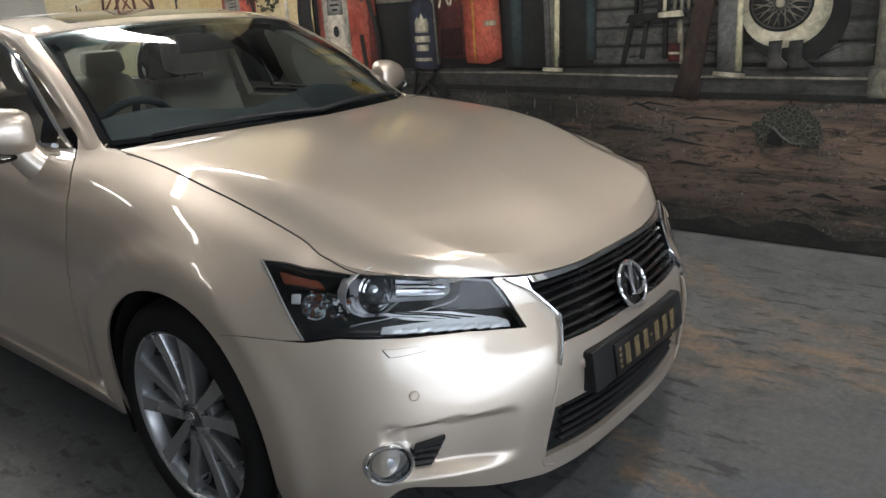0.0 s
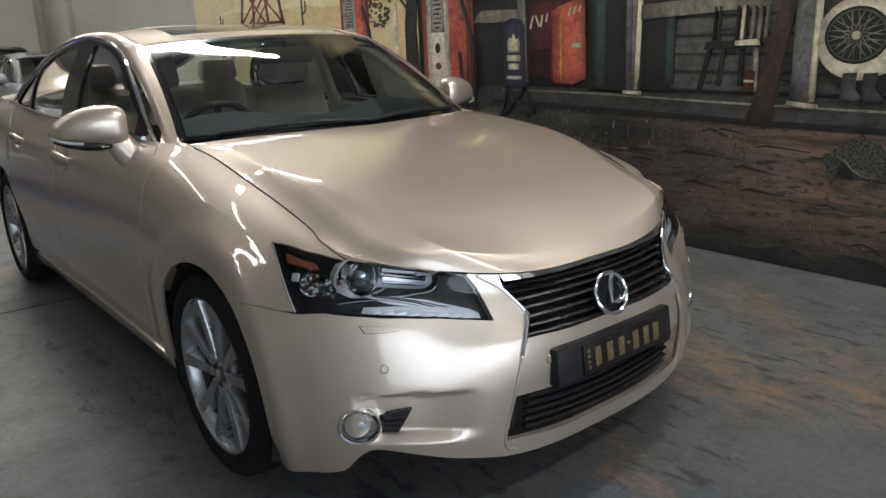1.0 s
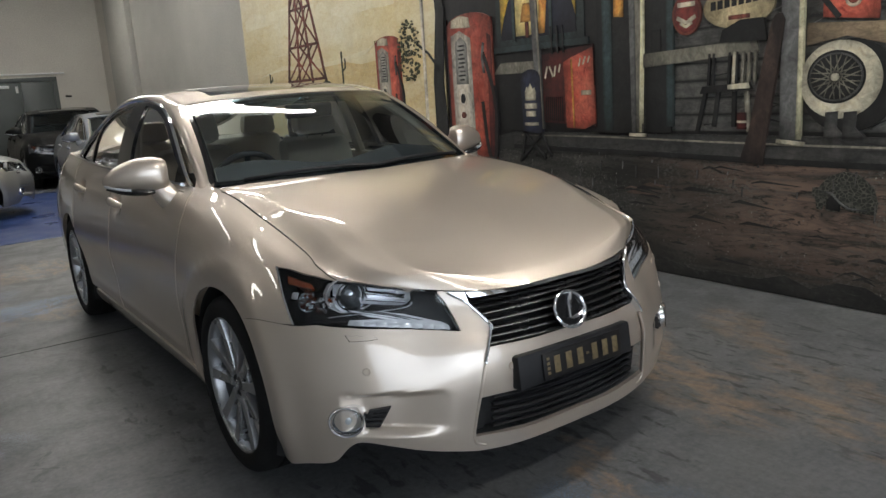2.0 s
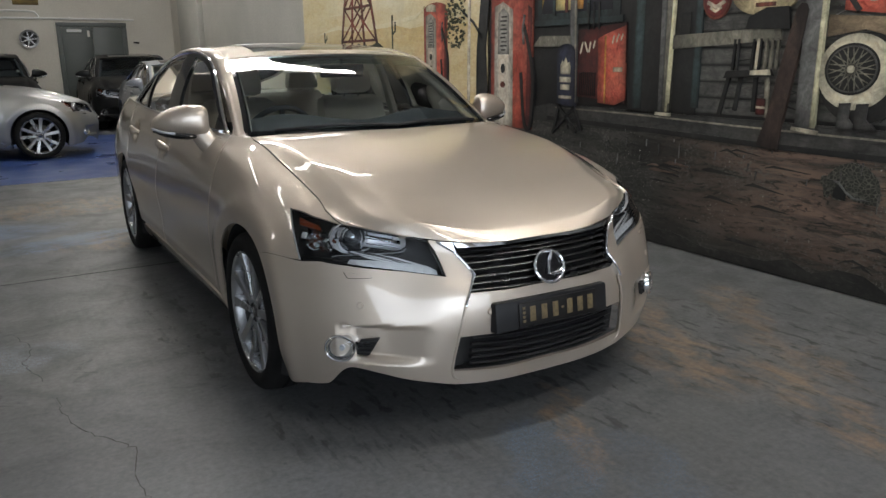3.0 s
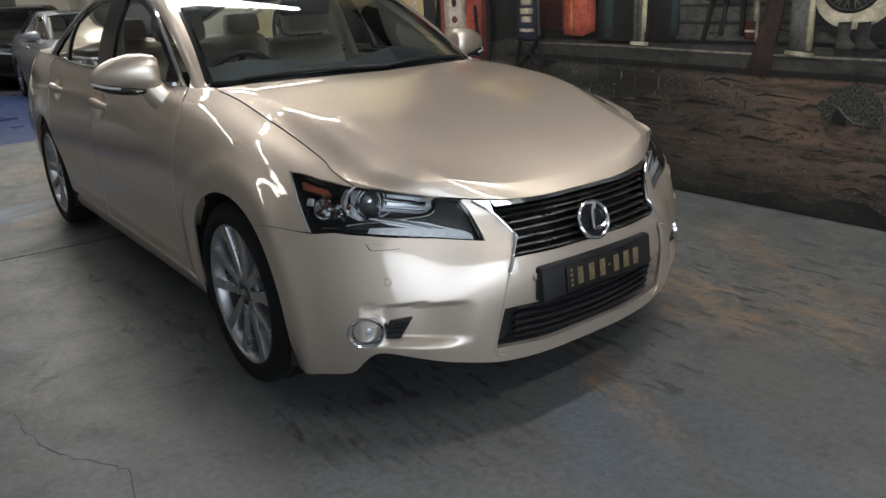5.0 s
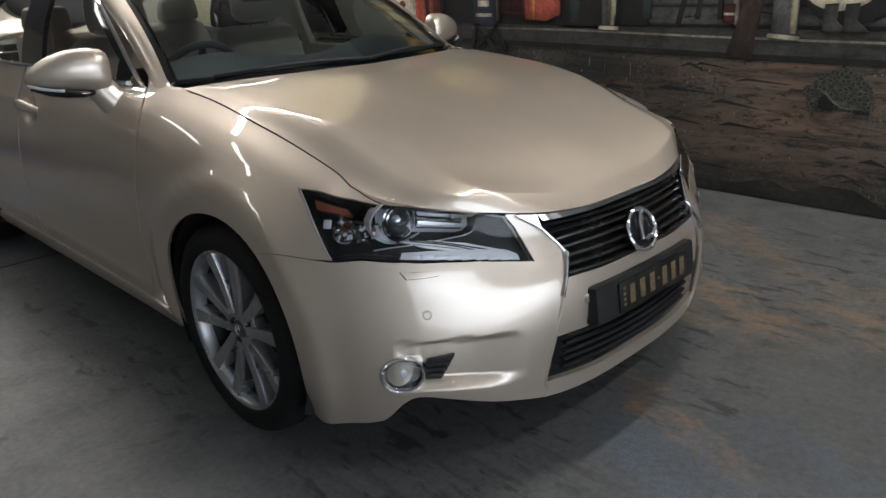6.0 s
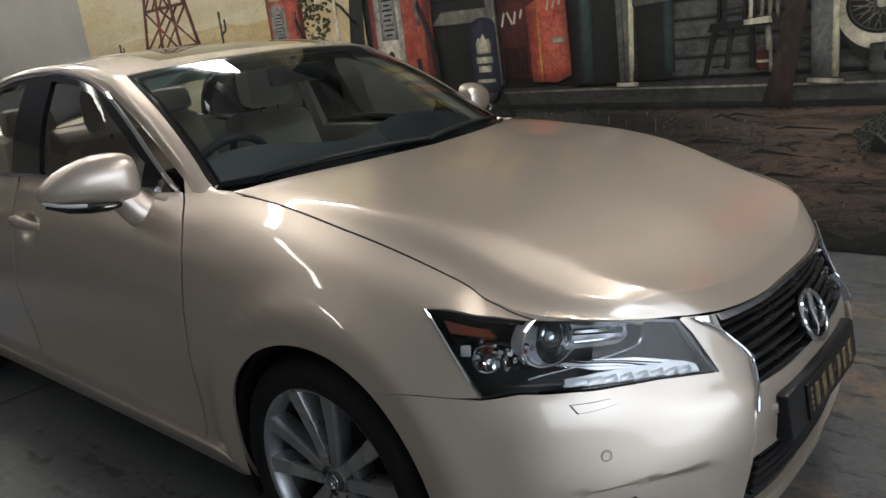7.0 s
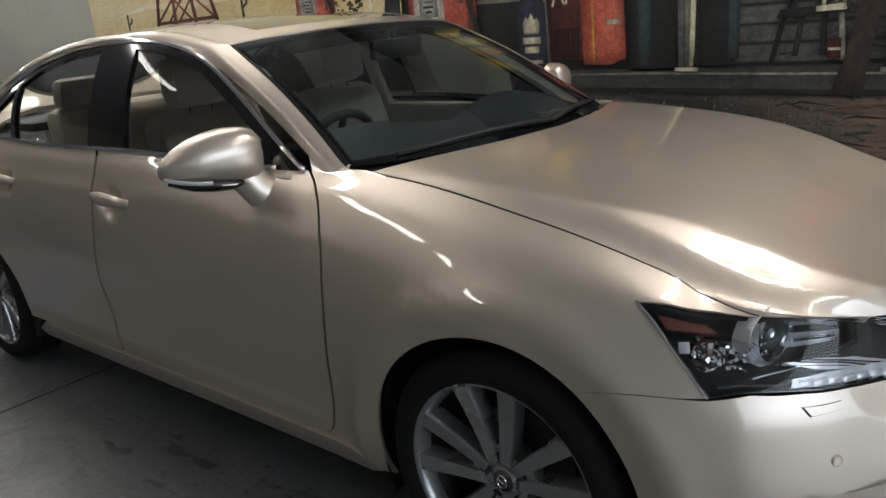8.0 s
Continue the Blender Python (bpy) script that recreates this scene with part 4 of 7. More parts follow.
# ---- lamps ----
def headlamp(flip):
    m = Matrix.Diagonal((-1 if flip else 1, 1, 1, 1))
    side = [tuple(p) for p in curve(LAMP_SIDE, 5)]
    low, crown = [tuple(p) for p in curve(LAMP_BASE, 5)], LAMP_CROWN
    outline = side + low[1:] + list(reversed(crown))[1:-1]
    lamp = part("headlamp", sheet(shell, outline, (), SK, 0.02, 0.012, offset=-0.100, flip=flip), BEZEL, car, "headlamp with clear lens over a black housing")

    def put(name, bm, mat, label=""):
        bmesh.ops.transform(bm, matrix=m, verts=bm.verts)
        if flip:
            bmesh.ops.reverse_faces(bm, faces=bm.faces)
        return part(name, bm, mat, lamp, label)
    walls = sheet(shell, outline, (), SK, 0.02, 0.10, offset=-0.003, flip=flip)
    keep = bmesh.new()
    keep.from_mesh(walls)
    bmesh.ops.delete(keep, geom=[f for f in keep.faces if len(f.verts) == 3], context="FACES")
    part("housing_wall", keep, GLOSS_BLACK, lamp)
    part("lens", sheet(shell, outline, (), SK, 0.025, 0.004, offset=-0.002, flip=flip), LAMP_GLASS, lamp, "clear glossy lens").visible_shadow = False
    mid = np.mean(np.array(outline), axis=0)
    inset = [tuple(mid + (np.array(q) - mid) * (0.975, 0.94)) for q in outline]
    part("lens_border", sheet(shell, outline, [inset], SK, 0.02, 0.002, offset=-0.0075, flip=flip), GLOSS_BLACK, lamp, "black border of the lens")
    # projector with its bright ring
    p = Vector((-0.640, -0.515, 0.722))
    aim = Vector((-0.22, -0.97, 0.02)).normalized()
    lay = Matrix.Translation(p) @ aim.to_track_quat("Z", "Y").to_matrix().to_4x4()
    put("projector_ring", lathe([(0.034, -0.012), (0.036, 0.004), (0.039, 0.012), (0.043, 0.010), (0.0445, 0.003), (0.047, 0.003), (0.049, 0.010), (0.053, 0.008), (0.056, -0.004), (0.055, -0.04), (0.040, -0.045)], 36, lay), CHROME)
    dish = lathe([(0.052, -0.034), (0.058, -0.028), (0.066, -0.014), (0.071, 0.002), (0.073, 0.002), (0.072, -0.034)], 15, lay @ Matrix.Diagonal((1.18, 0.84, 1, 1)))
    bmesh.ops.transform(dish, matrix=m, verts=dish.verts)
    if flip:
        bmesh.ops.reverse_faces(dish, faces=dish.faces)
    part("projector_dish", dish, REFLECTOR, lamp, "faceted bright dish round the projector", smooth=False)
    put("projector_collar", lathe([(0.0335, -0.01), (0.034, 0.003), (0.0365, 0.004), (0.037, -0.01)], 32, lay), GLOSS_BLACK)
    put("projector", lathe([(0.033, -0.006), (0.030, 0.006), (0.022, 0.014), (0.011, 0.019), (0.0, 0.0205)], 28, lay), LENS, "round glass projector lens")
    put("projector_cradle", tube([lay @ Vector((0.056 * math.cos(q), 0.056 * math.sin(q), -0.016)) for q in np.radians(np.linspace(185, 345, 14))], 0.007, 8), REFLECTOR)
    # polished trough running inward from the projector, with a bar and a small crystal in it
    trough = bmesh.new()
    rows = []
    for t in np.linspace(0, 1, 11):
        c = Vector((-0.622, -0.540, 0.726)).lerp(Vector((-0.474, -0.602, 0.697)), t)
        h = 0.033 * math.sqrt(max(1 - (max(t - 0.72, 0) / 0.30) ** 2, 0.03))
        rows.append([trough.verts.new(c + Vector((0.006 * math.sin(q), 0.022 * math.sin(q) * h / 0.033, h * math.cos(q)))) for q in np.linspace(0, math.pi, 11)])
    for u, v in zip(rows, rows[1:]):
        for i in range(10):
            trough.faces.new((u[i], v[i], v[i + 1], u[i + 1]))
    put("trough", trough, REFLECTOR, "polished reflector trough")
    for z0, z1, rad in ((0.726, 0.699, 0.0075), (0.703, 0.681, 0.0045)):
        put("trough_bar", tube([Vector((-0.604, -0.543, z0)).lerp(Vector((-0.491, -0.594, z1)), t) for t in np.linspace(0, 1, 6)], rad, 8), CHROME)
    put("trough_crystal", box((-0.012, -0.006, -0.009), (0.012, 0.006, 0.009), 0.004, Matrix.Translation((-0.503, -0.581, 0.712))), REFLECTOR)
    # satin bezel under and beyond the trough, edged by a fine bright line
    bezel = [(9.2, 4.34), (9.62, 4.62), (10.4, 5.02), (10.95, 5.36), (11.02, 5.85), (11.4, 5.85), (11.55, 5.3), (11.66, 4.5), (10.9, 4.52), (10.2, 4.50)]
    part("bezel", sheet(shell, bezel, (), SK, 0.02, 0.006, offset=-0.046, flip=flip), BEZEL, lamp, "satin dark grey inner bezel")
    put("bezel_line", tube(sweep([(9.40, 4.46), (9.62, 4.60), (10.1, 4.83), (10.5, 5.03), (10.86, 5.24), (10.96, 5.45)], 0.040, 6), 0.0022, 6), CHROME)
    put("bezel_sweep", tube(sweep([(9.75, 4.80), (10.2, 4.86), (10.7, 4.80), (11.2, 4.62)], 0.044, 6), [0.004] + [0.012] * 12 + [0.009] * 5 + [0.003], 8, flat=0.3), CHROME)
    blade = [(9.80, 4.84), (10.3, 4.97), (10.8, 4.95), (11.25, 4.74), (11.62, 4.36), (11.2, 4.56), (10.7, 4.70), (10.2, 4.74)]
    part("bezel_blade", sheet(shell, blade, (), SK, 0.02, 0.006, offset=-0.034, flip=flip), REFLECTOR, lamp, "bright blade under the reflector trough")
    for k0, k1 in ((4.88, 4.50), (4.93, 4.62)):
        put("blade_rib", tube(sweep([(9.95, k0), (10.6, k0 - 0.03), (11.2, k1 + 0.06), (11.5, k1 - 0.06)], 0.031, 6), 0.0016, 6), GLOSS_BLACK)
    # amber reflector in the outer corner
    amber = [(8.13, 4.96), (8.45, 5.13), (8.85, 5.36), (8.98, 5.22), (8.55, 4.94), (8.25, 4.76)]
    part("amber_reflector", sheet(shell, amber, (), SK, 0.02, 0.01, offset=-0.022, flip=flip), AMBER, lamp, "amber side reflector")
    # faceted turn signal bowl with its bulb, and a small clear marker beside it
    lay = Matrix.Translation(spot(8.84, 4.70, 0.046)[0]) @ Vector((-0.70, -0.70, 0.05)).normalized().to_track_quat("Z", "Y").to_matrix().to_4x4() @ Matrix.Scale(0.82, 4)
    bowl = lathe([(0.006, -0.030), (0.016, -0.026), (0.026, -0.018), (0.033, -0.006), (0.037, 0.008), (0.040, 0.010), (0.041, 0.0), (0.034, -0.03)], 11, lay)
    bmesh.ops.transform(bowl, matrix=m, verts=bowl.verts)
    if flip:
        bmesh.ops.reverse_faces(bowl, faces=bowl.faces)
    part("signal_bowl", bowl, CHROME, lamp, "faceted reflector bowl", smooth=False)
    put("signal_bulb", lathe([(0.006, -0.03), (0.008, -0.006), (0.005, 0.004), (0, 0.006)], 12, lay), AMBER, "amber bulb")
    r = random.Random(12)
    for i in range(56):
        q, n = spot(8.66 + 0.74 * r.random(), 4.50 + 0.60 * r.random(), 0.030 + 0.03 * r.random())
        facet = Euler((r.random() - 0.5, 1.6 * r.random() - 0.8, 1.2 * r.random() - 0.6)).to_matrix().to_4x4()
        size = 0.002 + 0.003 * r.random()
        plate = box((-size * 1.3, -0.0015, -size), (size * 1.3, 0.0015, size), 0.0, Matrix.Translation(q) @ n.to_track_quat("Y", "Z").to_matrix().to_4x4() @ facet)
        bmesh.ops.transform(plate, matrix=m, verts=plate.verts)
        bmesh.ops.recalc_face_normals(plate, faces=plate.faces)
        part("signal_facet", plate, AMBER if i % 5 == 4 else CHROME, lamp, smooth=False)
    q, n = spot(8.50, 4.60, 0.030)
    put("side_marker", box((-0.011, -0.004, -0.012), (0.011, 0.004, 0.012), 0.003, Matrix.Translation(q) @ n.to_track_quat("Y", "Z").to_matrix().to_4x4()), FROSTED)
    for k, s0, s1 in ((4.95, 8.95, 9.36), (5.22, 9.0, 9.38), (4.62, 8.95, 9.30)):
        put("reflector_fin", tube(sweep([(s0, k), ((s0 + s1) / 2, k + 0.05), (s1, k + 0.03)], 0.045, 6), 0.007, 8, flat=0.4), DARK_CHROME)
    # daytime running strip along the base
    low_edge = [(9.80, 4.38), (10.1, 4.42), (10.4, 4.44), (10.9, 4.41), (11.4, 4.31), (11.62, 4.24)]
    high_edge = [(11.60, 4.46), (11.35, 4.68), (10.9, 4.72), (10.4, 4.69), (10.1, 4.62), (9.84, 4.54)]
    put("guide_tail", tube(sweep([(8.92, 4.14), (9.3, 4.32), (9.82, 4.46)], 0.028, 6), 0.0055, 8, flat=0.4), DARK_CHROME)
    part("light_guide", sheet(shell, [tuple(q) for q in curve(low_edge, 3)] + [tuple(q) for q in curve(high_edge, 3)], (), SK, 0.02, 0.006, offset=-0.026, flip=flip), FROSTED, lamp, "frosted light strip")
    for s in np.linspace(10.0, 11.4, 8):
        k = float(np.interp(s, [u for u, v in low_edge], [v for u, v in low_edge])) + 0.08
        q, n = spot(s, k, 0.024)
        cell = Matrix.Translation(q) @ n.to_track_quat("Y", "Z").to_matrix().to_4x4()
        put("light_cell", box((-0.017, -0.010, -0.008), (0.017, -0.0015, 0.008), 0.002, cell), FROSTED)
    edge = sweep([(a - 0.015, b) for a, b in LAMP_SIDE], -0.001, 6)
    put("edge_trim", tube(edge, 0.0035, 6), CHROME, "bright edge of the lens")


for flip in (False, True):
    headlamp(flip)

# ---- nose: grille, chrome, badge, plate, fog lamps, sensors ----
both_sides = (False, True)
chrome_side = [(11.60, 5.97), (11.80, 5.70), (11.95, 5.42), (12.15, 4.86), (12.35, 4.12), (12.25, 3.4), (12.12, 2.70), (12.145, 2.66), (12.23, 3.1), (12.32, 3.6), (12.42, 4.14), (12.22, 4.84), (12.05, 5.36), (12.02, 5.70), (12.0, 5.99)]
for flip in both_sides:
    part("grille_side_trim", sheet(shell, chrome_side, (), SK, 0.015, 0.02, offset=0.007, flip=flip), CHROME, car, "chrome edge of the grille")
    ridge_line = sweep([(11.62, 5.94), (11.96, 5.44), (12.16, 4.88), (12.355, 4.13), (12.26, 3.4), (12.13, 2.72)], -0.008, 8)
    part("grille_edge_bead", tube(mirrored(ridge_line) if flip else ridge_line, 0.0038, 8), CHROME, car)
chrome_top = [(12.02, 5.99), (12.6, 5.995), (13.3, 5.995), (14.0, 5.995), (14.0, 5.73), (13.3, 5.72), (12.6, 5.70), (12.10, 5.66)]
part("grille_top_trim", sheet(shell, chrome_top, (), SK, 0.02, 0.02, offset=0.006, both=True), CHROME, car, "chrome bar over the grille")
hole = [(12.02, 5.8), (12.2, 4.95), (12.42, 4.12), (12.30, 3.3), (14.0, 3.3), (14.0, 5.8)]
part("grille_back", sheet(shell, hole, (), SK, 0.04, 0.0, offset=-0.055, both=True), MATT_BLACK, car)


def bowed(s0, k, depth):
    """An even bow across the nose from one end on the shell, through the middle, to its mirror image."""
    a, b = spot(s0, k, depth)[0], spot(13.995, k, depth)[0]
    return [Vector((a.x * t, b.y + (a.y - b.y) * t * t, b.z + (a.z - b.z) * t * t)) for t in np.linspace(1, -1, 31)]


for k in np.linspace(3.42, 5.42, 7):
    s0 = float(np.interp(k, [3.3, 4.12, 4.95, 5.8], [12.30, 12.44, 12.22, 12.05])) - 0.03
    pts = bowed(s0, k, 0.016)
    part("grille_slat", tube(pts, 0.0155, 8, flat=0.36), SLAT, car)
low_hole = [(11.95, 1.66), (12.5, 1.70), (14.0, 1.74), (14.0, 0.58), (12.4, 0.56), (11.90, 0.54)]
part("intake_back", sheet(shell, low_hole, (), SK, 0.04, 0.0, offset=-0.07, both=True), MATT_BLACK, car)
for k in np.linspace(0.77, 1.56, 5):
    pts = bowed(12.30, k, 0.024)
    part("intake_slat", tube(pts, 0.012, 8, flat=0.42), PLASTIC, car)
for flip in both_sides:
    part("intake_end_panel", sheet(shell, [(11.97, 1.6), (12.22, 1.62), (12.20, 0.62), (11.92, 0.58)], (), SK, 0.03, 0.02, offset=-0.045, flip=flip), MATT_BLACK, car)
    edge = sweep([(12.15, 2.75), (12.06, 2.2), (11.98, 1.62), (11.91, 1.1), (11.875, 0.66), (11.93, 0.42), (12.10, 0.33)], 0.003, 8)
    part("bumper_edge", tube(mirrored(edge) if flip else edge, 0.0065, 8), PAINT, car)

# badge: ring with a slanted stroke
p, n = spot(13.99, 4.05, -0.004)
p.x = 0
lay = Matrix.Translation(p) @ Vector((0, n.y, n.z)).normalized().to_track_quat("Z", "Y").to_matrix().to_4x4()
badge = part("badge", lathe([(0.0, 0.0), (0.064, 0.0), (0.066, -0.012), (0.0, -0.012)], 40, lay @ Matrix.Diagonal((1.0, 0.93, 1, 1))), GLOSS_BLACK, car, "round chrome badge on a black disc")
ring = [lay @ Vector((0.066 * math.cos(a), 0.060 * math.sin(a), 0.006)) for a in np.linspace(0, 2 * math.pi, 49)[:-1]]
part("badge_ring", tube(ring, 0.0066, 8, closed=True), BRIGHT_METAL, badge)
stroke = [(0.022, 0.054), (0.004, 0.016), (-0.014, -0.026), (0.010, -0.030), (0.042, -0.028), (0.058, -0.012)]
part("badge_stroke", tube([lay @ Vector((a, b, 0.006)) for a, b in stroke], [0.0075, 0.0085, 0.009, 0.008, 0.007, 0.006], 8), BRIGHT_METAL, badge)

holder = part("plate_holder", box((-0.262, -0.880, 0.388), (0.262, -0.825, 0.502), 0.012, Matrix.Translation((0, -0.88, 0.44)) @ pose(0, 0, 0, -7) @ Matrix.Translation((0, 0.88, -0.44))), PLASTIC, car, "black plastic number plate holder")
tilt = Matrix.Translation((0, -0.88, 0.44)) @ pose(0, 0, 0, -7) @ Matrix.Translation((0, 0.88, -0.44))
plate = part("number_plate", box((-0.165, -0.888, 0.396), (0.200, -0.879, 0.487), 0.004, tilt), PLATE_BLACK, holder, "black plate with plain gold bars")
for i, cx in enumerate((-0.105, -0.052, 0.000, 0.068, 0.118, 0.167)):
    part("plate_bar", box((cx - 0.013, -0.8898, 0.414), (cx + 0.013, -0.8875, 0.470), 0.001, tilt), GOLD_INK, holder)
part("plate_bar", box((0.028, -0.8898, 0.439), (0.040, -0.8875, 0.448), 0.001, tilt), GOLD_INK, holder)
for cz in (0.414, 0.430, 0.446, 0.462):
    part("plate_bar", box((-0.150, -0.8898, cz), (-0.138, -0.8875, cz + 0.010), 0.001, tilt), GOLD_INK, holder)


def fog_lamp(flip):
    m = Matrix.Diagonal((-1 if flip else 1, 1, 1, 1))
    p, n = spot(9.74, 1.41, 0.004)
    lay = m @ Matrix.Translation(p) @ Vector((-0.58, -0.80, 0.03)).normalized().to_track_quat("Z", "Y").to_matrix().to_4x4() @ Matrix.Diagonal((1.0, 0.86, 1, 1))

    def put(name, bm, mat, parent, label=""):
        if flip:
            bmesh.ops.reverse_faces(bm, faces=bm.faces)
        return part(name, bm, mat, parent, label)
    lamp = put("fog_lamp", lathe([(0.0, -0.030), (0.026, -0.024), (0.039, -0.004), (0.046, 0.004), (0.046, -0.03)], 32, lay), LENS, car, "round fog lamp in a chrome bezel")
    put("bezel", lathe([(0.047, -0.022), (0.050, 0.008), (0.055, 0.012), (0.060, 0.006), (0.064, -0.022), (0.064, -0.05), (0.047, -0.05)], 40, lay), CHROME, lamp)
    put("fog_lens", lathe([(0.047, 0.004), (0.035, 0.009), (0.018, 0.012), (0.0, 0.013)], 32, lay), LAMP_GLASS, lamp).visible_shadow = False
    put("bulb_shield", lathe([(0.016, -0.016), (0.014, -0.004), (0.0, 0.0)], 20, lay), FROSTED, lamp)
    vent = [(9.97, 1.14), (10.10, 1.66), (10.46, 1.72), (10.26, 1.14)]
    duct = part("fog_vent", sheet(shell, vent, (), SK, 0.02, 0.02, offset=-0.020, flip=flip), PLASTIC, car, "black slatted vent beside the fog lamp")
    for k0, k1, s0, s1 in ((1.27, 1.27, 10.01, 10.29), (1.40, 1.41, 10.04, 10.34), (1.53, 1.55, 10.07, 10.38)):
        q = sweep([(s0, k0), (s1, k1)], 0.018, 6)
        put("vent_slat", tube(mirrored(q) if flip else q, 0.0055, 6), SLAT, duct)
    for s, k in ((10.12, 2.82), (12.66, 2.42)):
        q, n = spot(s, k, 0.010 if s > 12 else 0.0)
        turn = m @ Matrix.Translation(q) @ n.to_track_quat("Z", "Y").to_matrix().to_4x4()
        put("parking_sensor", lathe([(0.0, 0.002), (0.0075, 0.002), (0.0085, 0.0005), (0.0095, 0.0005), (0.0105, 0.003), (0.0125, 0.0), (0.0125, -0.01)], 20, turn), PAINT, car)
    part("washer_joint", sheet(shell, [(9.782, 4.043), (10.262, 4.130), (10.333, 3.986), (9.860, 3.846)], (), SK, 0.02, 0.002, offset=0.0012, flip=flip), MATT_BLACK, car)
    part("washer_cover", sheet(shell, [(9.80, 4.042), (10.26, 4.128), (10.325, 3.998), (9.875, 3.868)], (), SK, 0.02, 0.004, offset=0.0040, flip=flip), PAINT, car)


for flip in both_sides:
    fog_lamp(flip)
    # dark joint between bonnet and wing
    seam = sweep([(6.0, 5.97), (6.5, 5.975), (7.0, 5.975), (7.6, 5.975), (8.0, 5.972), (8.4, 5.963), (8.8, 5.945), (9.2, 5.913), (9.60, 5.863)], 0.0045, 6)
    part("bonnet_joint", tube(mirrored(seam) if flip else seam, 0.0042, 6), MATT_BLACK, car)

# ---- wheels, arch liners, underside ----
def wheel(m, turn):
    w = new("wheel")
    w.parent = car
    w.matrix_world = m
    tyre = [(0.248, 0.098), (0.256, 0.108), (0.268, 0.1165), (0.288, 0.1185), (0.305, 0.113), (0.318, 0.104), (0.327, 0.092), (0.332, 0.070), (0.3345, 0.045),
            (0.327, 0.042), (0.327, 0.034), (0.335, 0.031), (0.335, 0.006), (0.328, 0.004), (0.328, -0.004), (0.335, -0.006), (0.335, -0.031), (0.327, -0.034),
            (0.327, -0.042), (0.3345, -0.045), (0.332, -0.070), (0.318, -0.104), (0.285, -0.1185), (0.255, -0.108), (0.248, -0.098)]
    part("tyre", lathe(tyre, 72), RUBBER, w, "black rubber tyre")
    rim = [(0.236, 0.060), (0.240, 0.088), (0.245, 0.100), (0.250, 0.105), (0.255, 0.106), (0.255, 0.098), (0.248, 0.060)]
    # inner barrel in a near-black tone, far darker than the rim
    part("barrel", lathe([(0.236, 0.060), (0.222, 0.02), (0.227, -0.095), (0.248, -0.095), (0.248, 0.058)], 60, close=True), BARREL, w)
    part("rim", lathe(rim, 72, close=True), ALLOY, w, "silver alloy rim")
    hub = [(0.0, 0.080), (0.030, 0.080), (0.034, 0.077), (0.036, 0.072), (0.046, 0.074), (0.058, 0.078), (0.068, 0.070), (0.070, 0.03), (0.0, 0.03)]
    part("hub", lathe(hub, 40), ALLOY, w)
    part("hub_cap", lathe([(0.0, 0.0875), (0.020, 0.0865), (0.028, 0.082), (0.028, 0.06)], 28), DARK_CHROME, w)
    emblem = [(0.0165 * math.cos(a), 0.013 * math.sin(a), 0.0875) for a in np.linspace(0, 2 * math.pi, 25)[:-1]]
    part("cap_ring", tube(emblem, 0.0016, 6, closed=True), BRIGHT_METAL, w)
    part("cap_stroke", tube([(0.005, 0.010, 0.088), (-0.003, -0.005, 0.088), (0.011, -0.006, 0.088)], 0.0016, 6), BRIGHT_METAL, w)
    spoke = bmesh.new()
    rows = []
    for t in np.linspace(0, 1, 9):
        r = 0.050 + 0.196 * t
        line = radians(14.5)
        c = Vector((r * math.cos(line), r * math.sin(line) + 0.004, 0))
        across = Vector((-math.sin(line), math.cos(line), 0))
        half, z = 0.0150 + 0.0105 * t, 0.080 + 0.012 * t - 0.004 * math.sin(math.pi * t)
        lift = 0.008
        rows.append([spoke.verts.new(c + across * a + Vector((0, 0, q))) for a, q in
                     ((-half, z - 0.040), (-half, z - 0.003), (-half * 0.86, z + lift * 0.75), (half * 0.80, z + lift), (half * 0.94, z + lift * 0.5), (half, z - 0.005), (half, z - 0.040))])
    for a, b in zip(rows, rows[1:]):
        for i in range(6):
            spoke.faces.new((a[i], a[i + 1], b[i + 1], b[i]))
        spoke.faces.new((a[6], a[0], b[0], b[6]))
    spoke.faces.new(rows[0]), spoke.faces.new(list(reversed(rows[-1])))
    bmesh.ops.recalc_face_normals(spoke, faces=spoke.faces)
    twin = spoke.copy()
    bmesh.ops.transform(twin, matrix=Matrix.Diagonal((1, -1, 1, 1)), verts=twin.verts)
    bmesh.ops.reverse_faces(twin, faces=twin.faces)
    first, second = part("spoke", spoke, ALLOY, w), part("spoke", twin, ALLOY, w)
    for i in range(5):
        turned = Matrix.Rotation(2 * math.pi * i / 5 + turn, 4, "Z")
        for ob in (first, second):
            if i == 0:
                ob.matrix_local = turned
            else:
                o = new("spoke", ob.data)
                o.parent, o.matrix_local = w, turned
        a = 2 * math.pi * i / 5 + turn
        # flat black disc stands in for the shade inside the nut recess
        well = lathe([(0.0, 0.0805), (0.0125, 0.0805), (0.0135, 0.079), (0.0135, 0.05)], 18, Matrix.Translation((0.056 * math.cos(a), 0.056 * math.sin(a), 0)))
        part("nut_well", well, MATT_BLACK, w)
        part("spoke_web", box((0.066, -0.018, 0.035), (0.092, 0.018, 0.076), 0.006, Matrix.Rotation(a, 4, "Z")), ALLOY, w)
        nut = lathe([(0.0, 0.083), (0.006, 0.083), (0.0075, 0.080), (0.008, 0.06)], 6, Matrix.Translation((0.056 * math.cos(a), 0.056 * math.sin(a), 0)))
        part("wheel_nut", nut, DARK_CHROME, w)
